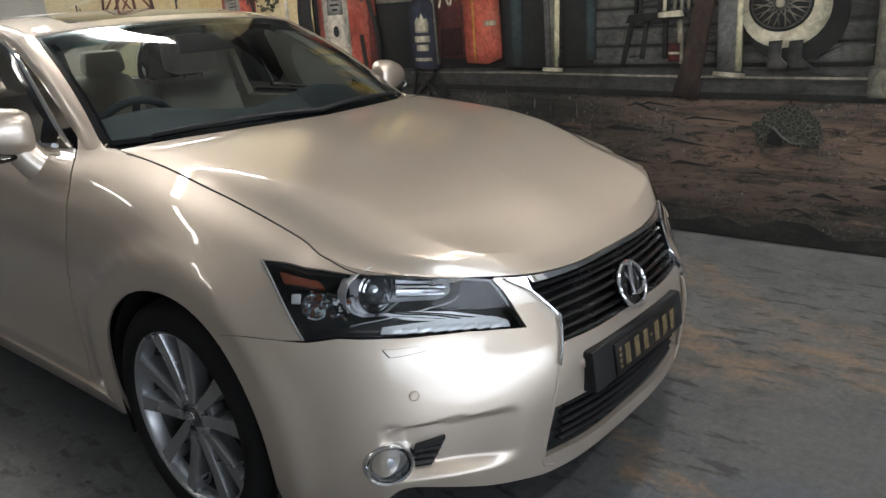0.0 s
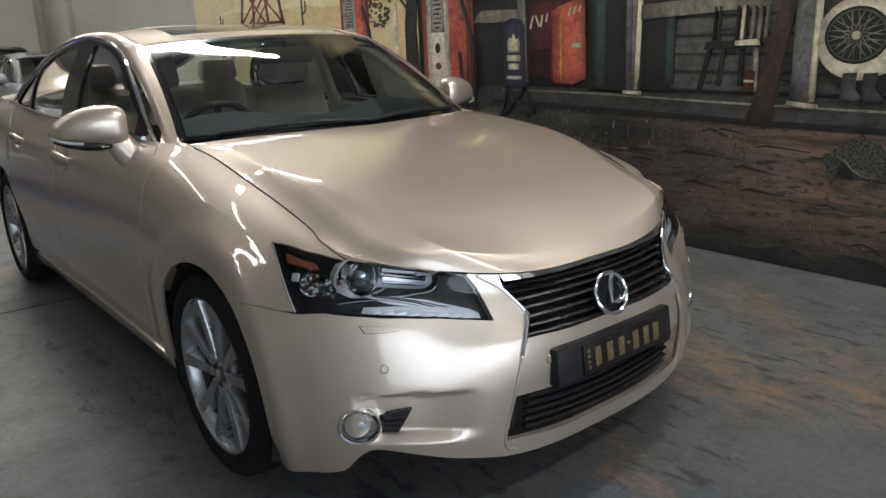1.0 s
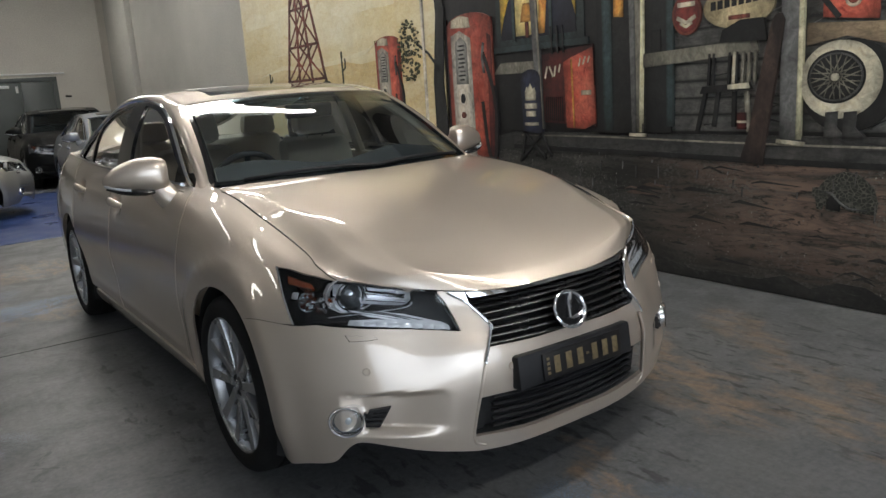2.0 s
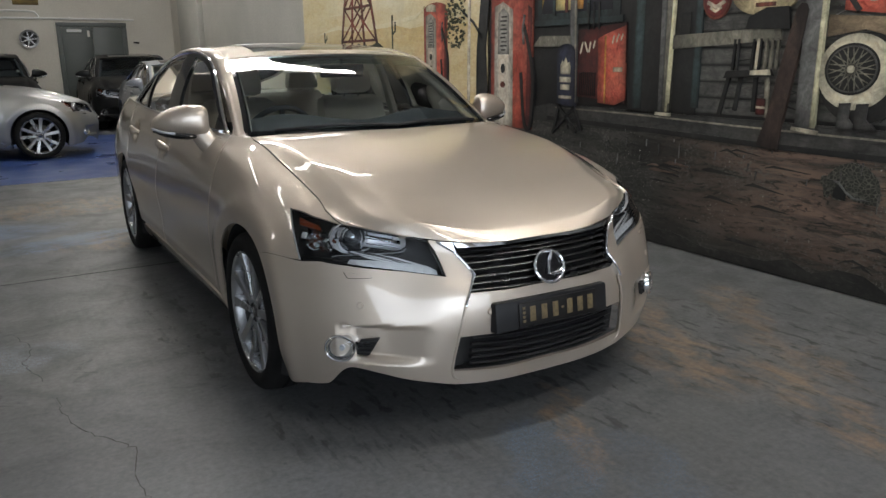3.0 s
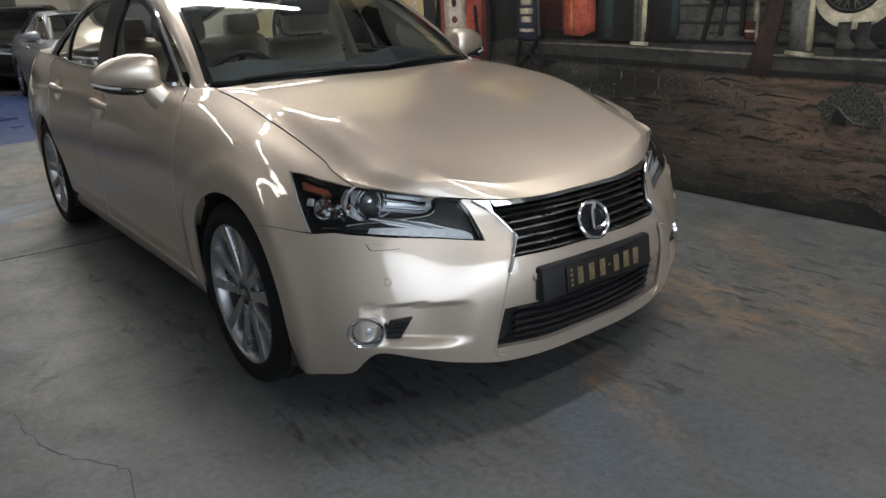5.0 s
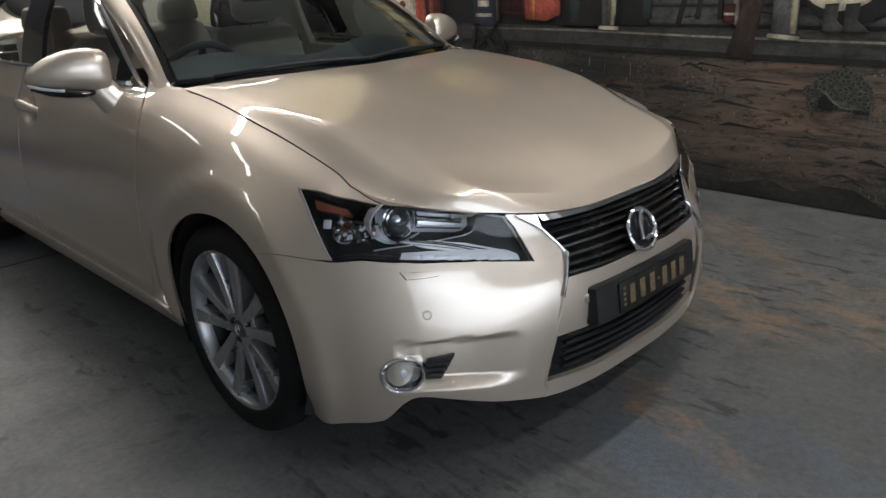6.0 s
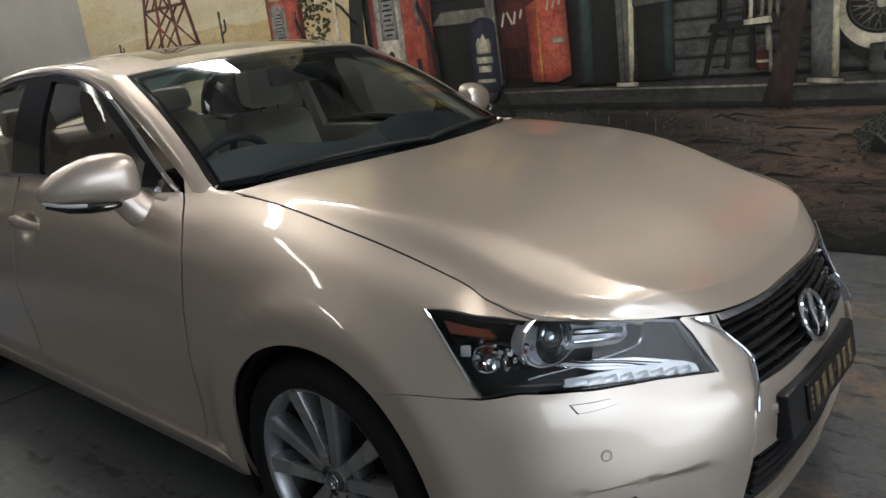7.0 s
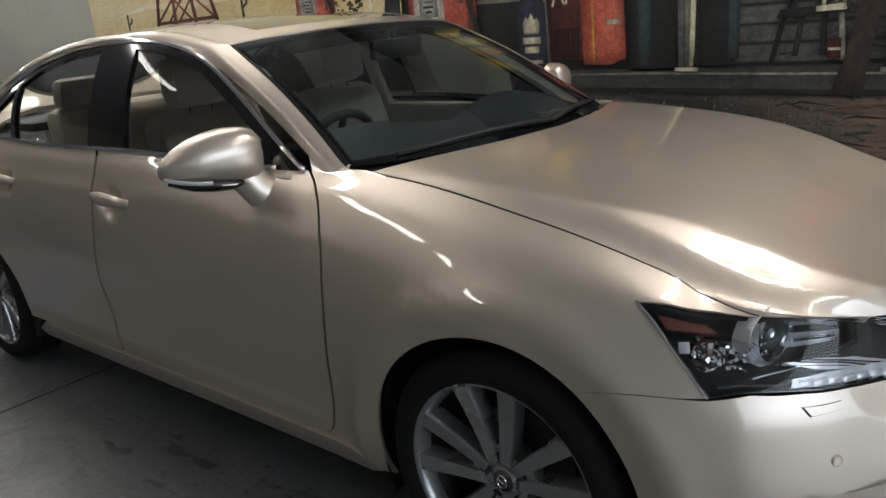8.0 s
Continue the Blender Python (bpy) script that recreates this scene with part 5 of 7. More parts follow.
    part("brake_disc", lathe([(0.06, 0.012), (0.150, 0.012), (0.152, 0.0), (0.150, -0.012), (0.06, -0.012)], 48, m=Matrix.Translation((0, 0, -0.01)), close=True), STEEL, w)
    cal = box((0.085, -0.075, -0.04), (0.168, 0.075, 0.038), 0.015, Matrix.Rotation(radians(200), 4, "Z"))
    part("brake_caliper", cal, MATT_BLACK, w)
    return w


for x, y, turn in ((-0.787, 0.0, 0.13), (0.787, 0.0, 0.9), (-0.79, 2.85, 0.55), (0.79, 2.85, 0.2)):
    out = Matrix.Rotation(radians(-90 if x < 0 else 90), 4, "Y")
    wheel(Matrix.Translation((x, y, HUB)) @ out, turn)
    side = -1 if x < 0 else 1
    liner = bmesh.new()
    rows = []
    for a in np.radians(np.linspace(-24, 204, 30)):
        rows.append([liner.verts.new((side * q, y + r * math.cos(a), HUB + r * math.sin(a))) for q, r in ((0.885, 0.374), (0.86, 0.392), (0.50, 0.392), (0.47, 0.37), (0.47, 0.0))])
    for a, b in zip(rows, rows[1:]):
        for i in range(4):
            liner.faces.new((a[i], a[i + 1], b[i + 1], b[i]))
    bmesh.ops.remove_doubles(liner, verts=liner.verts, dist=1e-4)
    bmesh.ops.recalc_face_normals(liner, faces=liner.faces)
    part("arch_liner", liner, MATT_BLACK, car)

pan = bmesh.new()
add_box(pan, (-0.80, 0.46, 0.185), (0.80, 2.40, 0.30), 0.02)
add_box(pan, (-0.44, -0.60, 0.20), (0.44, 0.46, 0.62), 0.03)
add_box(pan, (-0.44, 2.38, 0.20), (0.44, 3.75, 0.80), 0.03)
add_box(pan, (-0.60, 0.30, 0.55), (0.60, 0.48, 0.93), 0.03)
part("underbody", pan, MATT_BLACK, car, "black underbody and engine block")

# ---- door handles, mirrors, wipers ----
def handle(y, flip):
    s, k = on_side(y, 0.868 + (0.02 if y > 2 else 0), 1.8, 6.0)
    p, n = spot(s, k, 0.0)
    if flip:
        p, n = Vector((-p.x, p.y, p.z)), Vector((-n.x, n.y, n.z))
    pts = [p + n * (0.030 * math.sin(math.pi * t) ** 0.6) + Vector((0, (t - 0.5) * 0.235, 0.012 * (t - 0.5))) for t in np.linspace(0, 1, 14)]
    part("door_handle", tube(pts, [0.011 + 0.008 * math.sin(math.pi * t) for t in np.linspace(0, 1, 14)], 10, flat=1.2), PAINT, car)


# door mirror from its inner end outward: reach, top, underside, depth
MIRROR_SECTIONS = [(0.784, 1.085, 1.020, 0.012), (0.786, 1.105, 1.006, 0.036), (0.793, 1.121, 0.994, 0.058), (0.810, 1.131, 0.986, 0.073), (0.840, 1.136, 0.984, 0.082), (0.880, 1.136, 0.988, 0.085),
                   (0.920, 1.129, 0.994, 0.082), (0.960, 1.116, 1.001, 0.075), (0.995, 1.098, 1.008, 0.063), (1.020, 1.079, 1.015, 0.046), (1.034, 1.063, 1.022, 0.028), (1.040, 1.051, 1.030, 0.010)]


def wing_mirror(flip):
    sgn = -1 if not flip else 1
    bm, rings = bmesh.new(), []
    for x, top, low, deep in MIRROR_SECTIONS:
        mid, half, y0 = (top + low) / 2, (top - low) / 2, 0.900 + 0.30 * (x - 0.9)
        ring = []
        for a in np.linspace(0, 2 * math.pi, 29)[:-1]:
            c, q = math.cos(a), math.sin(a)
            dy, dz = math.copysign(abs(c) ** 0.72, c) * deep, math.copysign(abs(q) ** 0.78, q) * half
            ring.append(bm.verts.new((sgn * x, y0 + (dy * 0.34 if dy > 0 else dy), mid + dz)))
        rings.append(ring)
    for a, b in zip(rings, rings[1:]):
        for i in range(28):
            bm.faces.new((a[i], a[(i + 1) % 28], b[(i + 1) % 28], b[i]))
    bm.faces.new(rings[0]), bm.faces.new(list(reversed(rings[-1])))
    bmesh.ops.recalc_face_normals(bm, faces=bm.faces)
    mirror = part("wing_mirror", bm, PAINT, car, "body-coloured door mirror with dark base")
    low = tube([Vector((sgn * x, y, z)) for x, y, z in ((1.030, 0.920, 1.012), (0.985, 0.880, 0.998), (0.94, 0.862, 0.991), (0.89, 0.852, 0.986), (0.83, 0.860, 0.986))], [0.010, 0.022, 0.028, 0.030, 0.020], 10, flat=0.55)
    part("mirror_base", low, GLOSS_BLACK, mirror)
    ind = tube([Vector((sgn * x, y, z)) for x, y, z in ((1.036, 0.925, 1.024), (1.015, 0.884, 1.015), (0.985, 0.852, 1.008), (0.95, 0.836, 1.003))], 0.006, 8)
    part("indicator", ind, FROSTED, mirror, "clear indicator strip")
    stalk = tube([Vector((sgn * x, y, z)) for x, y, z in ((0.725, 0.835, 0.905), (0.765, 0.842, 0.925), (0.795, 0.853, 0.955), (0.818, 0.868, 0.995), (0.835, 0.882, 1.04))], [0.064, 0.060, 0.054, 0.052, 0.054], 14, flat=0.82, up=(0, 1, 0))
    part("mirror_stalk", stalk, PAINT, mirror)
    face = lathe([(0.0, 0.0), (0.075, 0.0), (0.078, -0.004)], 30, Matrix.Translation((sgn * 0.905, 0.934, 1.06)) @ Matrix.Rotation(radians(-90), 4, "X") @ Matrix.Diagonal((1.25, 0.62, 1, 1)))
    part("mirror_glass", face, CHROME, mirror, "mirror glass")


for flip in both_sides:
    wing_mirror(flip)
    for y in (1.62, 2.50):
        handle(y, flip)

for x0, x1 in ((-0.56, 0.02), (0.0, 0.54)):
    pts = []
    for t in np.linspace(0, 1, 14):
        x = x0 + (x1 - x0) * t
        u = 1 - abs(x) / 0.70
        q = screen(np.array(u), np.array(0.035 + 0.03 * math.sin(math.pi * t)))
        pts.append(Vector((x, q[1] - 0.012, q[2] + 0.005)))
    part("wiper", tube(pts, 0.008, 6), PLASTIC, car, "black wiper blade")
cowl_strip = sheet(lambda u, v: COWL(np.asarray(u) * 3) * (1 - np.asarray(v)[..., None]) + (screen(np.asarray(u), 0 * np.asarray(u)) - np.array((0, 0, 0.012))) * np.asarray(v)[..., None],
                   [(0, 0.02), (0, 1.1), (1, 1.1), (1, 0.02)], (), (0.7, 0.06), 0.03, 0.01, offset=-0.012, both=True, centre=(0, 0.6, 0))
part("cowl", cowl_strip, PLASTIC, car, "black plastic scuttle under the windscreen")

# ---- cabin ----
part("headliner", sheet(roof, UNIT, (), (0.55, 1.5), 0.08, 0.0, offset=-0.03, both=True, centre=(0, 1.7, 0.6)), LEATHER, car, "pale fabric headliner")
part("sun_visor_band", sheet(screen, [(0.06, 0.86), (0.06, 0.957), (1, 0.962), (1, 0.86)], (), (0.65, 0.9), 0.05, 0.002, offset=-0.012, both=True), glass("tint_band", (0.25, 0.42, 0.50)), car, "blue tint band of the windscreen").visible_shadow = False


def dash_skin(u, v):
    """The dashboard's top: u across half the car, v from the glass back to the driver."""
    x = -0.66 + 0.66 * np.asarray(u, float)
    y = 0.42 + 0.22 * (1 - np.asarray(u)) + np.asarray(v) * 0.50
    z = 0.990 + 0.045 * np.sin(np.pi * np.clip(np.asarray(v), 0, 1)) - 0.22 * np.clip(np.asarray(v) - 0.75, 0, 1) ** 1.2 + 0.04 * np.exp(-((x + 0.38) / 0.2) ** 2) * np.sin(np.pi * np.clip(np.asarray(v), 0, 1))
    return np.stack(np.broadcast_arrays(x, y, z), -1)


part("dashboard", sheet(dash_skin, [(0, 0), (0, 1.3), (1, 1.3), (1, 0)], (), (0.66, 0.5), 0.05, 0.22, both=True, centre=(0, 0.9, 0)), TRIM_DARK, car, "dark soft dashboard")
wheel_lay = Matrix.Translation((-0.385, 0.975, 0.935)) @ pose(0, 0, 0, -66)
ring = [wheel_lay @ Vector((0.183 * math.cos(a), 0.183 * math.sin(a), 0)) for a in np.linspace(0, 2 * math.pi, 41)[:-1]]
steer = part("steering_wheel", tube(ring, 0.015, 10, closed=True), TRIM_DARK, car, "dark leather steering wheel")
part("steering_boss", lathe([(0.0, 0.03), (0.05, 0.026), (0.075, 0.0), (0.06, -0.05)], 24, wheel_lay), TRIM_DARK, steer)
for a in (0, 180, 270):
    d = Vector((math.cos(radians(a)), math.sin(radians(a)), 0))
    part("steering_spoke", tube([wheel_lay @ (d * 0.05), wheel_lay @ (d * 0.18)], [0.02, 0.014], 8, flat=0.5), TRIM_DARK, steer)


def cushion(low, high, bevel, top=1.0, lean=0.0):
    """A padded block, narrowed towards its top and leaned back."""
    bm = box(low, high, bevel)
    cx, z0, z1 = (low[0] + high[0]) / 2, low[2], high[2]
    for v in bm.verts:
        t = (v.co.z - z0) / (z1 - z0)
        v.co.x = cx + (v.co.x - cx) * (1 + (top - 1) * t)
        v.co.y += lean * t + 0.02 * math.cos(math.pi * (v.co.x - cx) / (high[0] - low[0])) * (1 if lean > 0.05 else 0)
    return bm


def seat(x):
    ob = part("front_seat", cushion((x - 0.26, 1.05, 0.48), (x + 0.26, 1.58, 0.64), 0.05), LEATHER, car, "cream leather front seat")
    part("backrest", cushion((x - 0.26, 1.52, 0.60), (x + 0.26, 1.68, 1.11), 0.06, 0.84, 0.15), LEATHER, ob)
    part("headrest", cushion((x - 0.148, 1.65, 1.125), (x + 0.148, 1.78, 1.325), 0.058, 0.84, 0.03), LEATHER, ob, "padded cream headrest")
    for dx in (-0.05, 0.05):
        part("headrest_post", tube([(x + dx, 1.73, 1.02), (x + dx, 1.72, 1.14)], 0.007, 8), CHROME, ob)


for x in (-0.37, 0.37):
    seat(x)
bench = part("rear_seat", cushion((-0.62, 2.05, 0.46), (0.62, 2.5, 0.66), 0.05), LEATHER, car, "cream leather rear bench")
part("backrest", cushion((-0.60, 2.42, 0.60), (0.60, 2.58, 1.12), 0.06, 0.9, 0.18), LEATHER, bench)
for x in (-0.38, 0.38):
    part("headrest", cushion((x - 0.13, 2.60, 1.12), (x + 0.13, 2.70, 1.25), 0.035, 0.85), LEATHER, bench)
part("rear_shelf", box((-0.60, 2.72, 1.03), (0.60, 3.32, 1.07), 0.01), TRIM_DARK, car)
part("centre_console", box((-0.12, 0.75, 0.40), (0.12, 1.75, 0.70), 0.03), TRIM_DARK, car)
for side in (-1, 1):
    part("door_card", box((side * 0.76, 0.75, 0.40) if side < 0 else (0.70, 0.75, 0.40), (side * 0.70, 2.35, 0.985) if side < 0 else (0.76, 2.35, 0.985), 0.015), LEATHER, car, "cream inner door trim")
    part("centre_pillar_trim", tube([(side * 0.70, 1.75, 0.98), (side * 0.655, 1.79, 1.2), (side * 0.60, 1.81, 1.36)], [0.05, 0.04, 0.035], 8, flat=0.5, up=(1, 0, 0)), LEATHER, car)
    part("screen_pillar_trim", tube([(side * q[0] * -0.955, q[1] + 0.05, q[2] - 0.02) for q in (GLASS_EDGE(t) for t in np.linspace(0, 3, 8))], 0.026, 8), LEATHER, car)
inside_mirror = part("inside_mirror", box((-0.13, 0.985, 1.245), (0.13, 1.015, 1.315), 0.012), PLASTIC, car, "black rear-view mirror")
part("mirror_stem", tube([(0, 1.01, 1.30), (0, 1.005, 1.345)], 0.012, 8), PLASTIC, inside_mirror)

# ---- the painted mural: thin layers of paint on the wall ----
def daub(name, colour, second, scale=3.0, stretch=(1, 1, 1), contrast=(0.38, 0.64), third=None, rough_value=0.55, grimy=0.78):
    """Brushed wall paint of two or three tones."""
    mat = material(name, colour, rough_value)
    big = noise_tex(mat, scale, 7, 0.68, stretch, 0.5)
    brush = noise_tex(mat, 18, 6, 0.7, (1, 0.5 + stretch[1] * 0.5, 0.5 + stretch[2] * 0.5), 1.2)
    tone = mix(mat, ramp(mat, big, (contrast[0], 0.0), (contrast[1], 1.0)), colour, second)
    if third:
        tone = mix(mat, ramp(mat, noise_tex(mat, scale * 2.3, 6, 0.7, stretch, 0.8), (0.56, 0.0), (0.68, 0.9)), tone, third)
    grime = noise_tex(mat, 5.5, 8, 0.72, (1, 1, 0.6), 0.9)
    tone = mix(mat, ramp(mat, grime, (0.42, 0.0), (0.68, grimy)), tone, tuple(0.30 * c + 0.004 for c in colour))
    if grimy > 0.5:
        # each painted piece a little different, its borders brushed darker
        own = mat.node_tree.nodes.new("ShaderNodeObjectInfo")
        tone = times(mat, tone, ramp(mat, own.outputs["Random"], (0.0, 0.72), (1.0, 1.25)))
        where = mat.node_tree.nodes.new("ShaderNodeTexCoord")
        split = mat.node_tree.nodes.new("ShaderNodeSeparateXYZ")
        wire(mat, where.outputs["Generated"], split.inputs["Vector"])
        for axis, width in (("Y", 0.30), ("Z", 0.14)):
            off = mat.node_tree.nodes.new("ShaderNodeMath")
            off.operation = "PINGPONG"
            off.inputs[1].default_value = 0.5
            wire(mat, split.outputs[axis], off.inputs[0])
            tone = times(mat, tone, ramp(mat, off.outputs["Value"], (0.0, 0.42), (width, 1.0)))
    base(mat, mix(mat, 0.48 if grimy > 0.5 else 0.22, tone, ramp(mat, brush, (0.32, 0.10), (0.68, 0.9)), "OVERLAY"))
    bump(mat, brush, 0.06, 0.003)
    return mat


def painted_earth():
    """Dark painted earth: brown towards the house's far end, nearly black elsewhere, with smears and pale flecks."""
    mat = material("mural_earth", (0.05, 0.04, 0.03), 0.5)
    where = mat.node_tree.nodes.new("ShaderNodeTexCoord")
    split = mat.node_tree.nodes.new("ShaderNodeSeparateXYZ")
    wire(mat, where.outputs["Object"], split.inputs["Vector"])
    along = node(mat, "ShaderNodeMapRange", From_Min=1.0, From_Max=-0.3)
    wire(mat, split.outputs["Y"], along.inputs["Value"])
    low = node(mat, "ShaderNodeMapRange", From_Min=0.06, From_Max=0.34)
    wire(mat, split.outputs["Z"], low.inputs["Value"])
    broad = noise_tex(mat, 2.4, 9, 0.72, (1, 0.38, 2.4), 0.7)
    tone = mix(mat, ramp(mat, broad, (0.42, 0.0), (0.64, 1.0)), (0.020, 0.020, 0.018), (0.066, 0.064, 0.057))
    brown = times(mat, times(mat, along.outputs["Result"], low.outputs["Result"]), ramp(mat, noise_tex(mat, 3.0, 9, 0.72, (1, 0.32, 2.6), 0.8), (0.36, 0.0), (0.54, 1.0)))
    tone = mix(mat, brown, tone, mix(mat, noise_tex(mat, 6, 5), (0.14, 0.093, 0.070), (0.24, 0.16, 0.12)))
    smear = noise_tex(mat, 9, 8, 0.75, (1, 0.35, 2.2), 1.0)
    tone = mix(mat, ramp(mat, smear, (0.54, 0.0), (0.64, 0.85)), tone, (0.016, 0.015, 0.014))
    marks = noise_tex(mat, 20, 6, 0.7, (1, 0.45, 1.7), 0.8)
    tone = mix(mat, ramp(mat, marks, (0.55, 0.0), (0.62, 0.9)), tone, (0.012, 0.012, 0.011))
    dust = times(mat, ramp(mat, noise_tex(mat, 45, 6, 0.75, (1, 0.8, 1.2)), (0.50, 0.0), (0.62, 0.8)), ramp(mat, noise_tex(mat, 1.7, 4), (0.42, 0.0), (0.60, 1.0)))
    tone = mix(mat, dust, tone, (0.13, 0.13, 0.115))
    fleck = times(mat, ramp(mat, noise_tex(mat, 70, 2, 0.5), (0.68, 0.0), (0.72, 1.0)), ramp(mat, noise_tex(mat, 3.2, 3), (0.44, 0.0), (0.58, 1.0)))
    tone = mix(mat, fleck, tone, (0.34, 0.33, 0.30))
    base(mat, tone)
    bump(mat, smear, 0.06, 0.003)
    return mat


SKY_PAINT = daub("mural_sky", (0.66, 0.55, 0.30), (0.74, 0.68, 0.50), 0.9, (1, 0.5, 1.8), third=(0.64, 0.52, 0.27), grimy=0.12)
DUNE_PAINT = daub("mural_dune", (0.62, 0.47, 0.22), (0.70, 0.60, 0.38), 1.6, (1, 0.5, 2.5), grimy=0.2)
CLOUD_PAINT = daub("mural_cloud", (0.76, 0.70, 0.52), (0.70, 0.62, 0.42), 2.5, (1, 0.6, 2), grimy=0.15)
GROUND_PAINT = painted_earth()
DIRT_PAINT = daub("mural_dirt", (0.20, 0.13, 0.095), (0.12, 0.085, 0.066), 3.4, (1, 0.35, 2.6), (0.40, 0.60), third=(0.025, 0.022, 0.02))
PORCH_PAINT = daub("mural_porch", (0.055, 0.056, 0.055), (0.105, 0.10, 0.092), 3.5, (1, 0.35, 2), third=(0.02, 0.02, 0.02))
PLANK_PAINT = daub("mural_planks", (0.066, 0.067, 0.064), (0.135, 0.133, 0.120), 3.0, (1, 0.35, 3), third=(0.045, 0.045, 0.043))
SHADE_PAINT = daub("mural_shadow", (0.011, 0.012, 0.012), (0.026, 0.026, 0.025), 3.0)
KERB_PAINT = daub("mural_kerb", (0.010, 0.010, 0.010), (0.030, 0.029, 0.026), 7.0, (1, 0.5, 1.5), third=(0.055, 0.053, 0.047))
LIT_PAINT = daub("mural_lamplight", (0.86, 0.74, 0.34), (0.80, 0.62, 0.20), 7.0)
EDGE_PAINT = daub("mural_lit_edge", (0.78, 0.74, 0.50), (0.66, 0.62, 0.40), 7.0)
DIAL_PAINT = daub("mural_dial", (0.50, 0.50, 0.46), (0.40, 0.40, 0.37), 9.0)
DEEP_PAINT = daub("mural_deep_brown", (0.030, 0.018, 0.014), (0.055, 0.030, 0.022), 4.0)
RED_PAINT = daub("mural_red", (0.54, 0.085, 0.052), (0.62, 0.17, 0.11), 4.0, third=(0.26, 0.02, 0.014))
DULL_RED = daub("mural_dark_red", (0.13, 0.020, 0.016), (0.08, 0.015, 0.013), 5.0)
RUST_PAINT = daub("mural_rust", (0.24, 0.062, 0.038), (0.12, 0.034, 0.024), 6.0)
CREAM_PAINT = daub("mural_cream", (0.70, 0.65, 0.49), (0.58, 0.52, 0.38), 5.0, grimy=0.55)
WHITE_PAINT = daub("mural_white", (0.68, 0.62, 0.52), (0.56, 0.51, 0.43), 6.0)
BEIGE_PAINT = daub("mural_weathered_wood", (0.27, 0.252, 0.195), (0.15, 0.143, 0.115), 5.0, (1, 1, 0.5), third=(0.36, 0.34, 0.27))
TEAL_PAINT = daub("mural_teal", (0.045, 0.075, 0.078), (0.03, 0.05, 0.052), 5.0)
YELLOW_PAINT = daub("mural_yellow", (0.80, 0.55, 0.07), (0.68, 0.38, 0.04), 8.0)
ORANGE_PAINT = daub("mural_orange", (0.66, 0.27, 0.04), (0.72, 0.40, 0.10), 8.0)
NIGHT_PAINT = daub("mural_night_blue", (0.020, 0.024, 0.05), (0.03, 0.035, 0.06), 8.0)
LEAF_PAINT = daub("mural_leaves", (0.045, 0.055, 0.028), (0.10, 0.10, 0.05), 9.0)
BROWN_PAINT = daub("mural_log", (0.050, 0.031, 0.025), (0.085, 0.056, 0.045), 5.0, (1, 1, 0.4), third=(0.03, 0.02, 0.016))
TAN_PAINT = daub("mural_tan_board", (0.27, 0.20, 0.125), (0.17, 0.125, 0.08), 5.0, (1, 0.4, 2))
OCHRE_PAINT = daub("mural_ochre", (0.56, 0.46, 0.27), (0.46, 0.37, 0.20), 6.0)
MAROON_PAINT = daub("mural_maroon", (0.24, 0.040, 0.032), (0.15, 0.028, 0.024), 6.0)
GREY_PAINT = daub("mural_grey", (0.17, 0.17, 0.165), (0.11, 0.11, 0.105), 6.0)

mural = thing("wall_mural", "large painted mural of an old desert filling station", "mural")

def plated():
    mat = material("mural_plates", (0.05, 0.05, 0.045), 0.5)
    cells = node(mat, "ShaderNodeTexVoronoi", Scale=42.0)
    cells.feature = "DISTANCE_TO_EDGE"
    wire(mat, place(mat, (1, 1, 1.2)), cells.inputs["Vector"])
    tone = mix(mat, ramp(mat, cells.outputs["Distance"], (0.03, 0.0), (0.16, 1.0)), (0.12, 0.12, 0.095), (0.020, 0.021, 0.018))
    base(mat, mix(mat, ramp(mat, noise_tex(mat, 30, 5, 0.7), (0.40, 0.0), (0.62, 0.8)), tone, (0.03, 0.03, 0.027)))
    return mat


PLATED_PAINT = plated()
STEP = 0.0022


def daub_shape(name, mat, points, layer, label=""):
    """A flat painted shape with corners (y, z), raised by its layer of paint."""
    bm = bmesh.new()
    x0, x1 = WALL_X - 0.0015, WALL_X - 0.0015 - STEP * layer
    front = [bm.verts.new((x1, y, z)) for y, z in points]
    back = [bm.verts.new((x0, y, z)) for y, z in points]
    bm.faces.new(front)
    for i in range(len(points)):
        j = (i + 1) % len(points)
        bm.faces.new((front[j], front[i], back[i], back[j]))
    bmesh.ops.recalc_face_normals(bm, faces=bm.faces)
    return part(name, bm, mat, mural, label, smooth=False)


def oval(y, z, a, b, n=28, start=0, end=360):
    return [(y + a * math.cos(t), z + b * math.sin(t)) for t in np.radians(np.linspace(start, end, n, endpoint=end - start < 360))]


def block(name, mat, y0, y1, z0, z1, layer, label=""):
    return daub_shape(name, mat, [(y0, z0), (y1, z0), (y1, z1), (y0, z1)], layer, label)


def stroke_shape(name, mat, points, width, layer, label=""):
    """A painted line of even or tapering width."""
    pts = [Vector(p) for p in points]
    widths = [width] * len(pts) if isinstance(width, float) else width
    left, right = [], []
    for i, p in enumerate(pts):
        d = (pts[min(i + 1, len(pts) - 1)] - pts[max(i - 1, 0)]).normalized()
        n = Vector((-d.y, d.x)) * widths[i] / 2
        left.append(tuple(p + n)), right.append(tuple(p - n))
    return daub_shape(name, mat, left + list(reversed(right)), layer, label)


def ragged(y0, y1, z, wave, n, seed):
    """An uneven painted edge."""
    r = random.Random(seed)
    return [(y0 + (y1 - y0) * i / n, z + wave * (r.random() - 0.5)) for i in range(n + 1)]


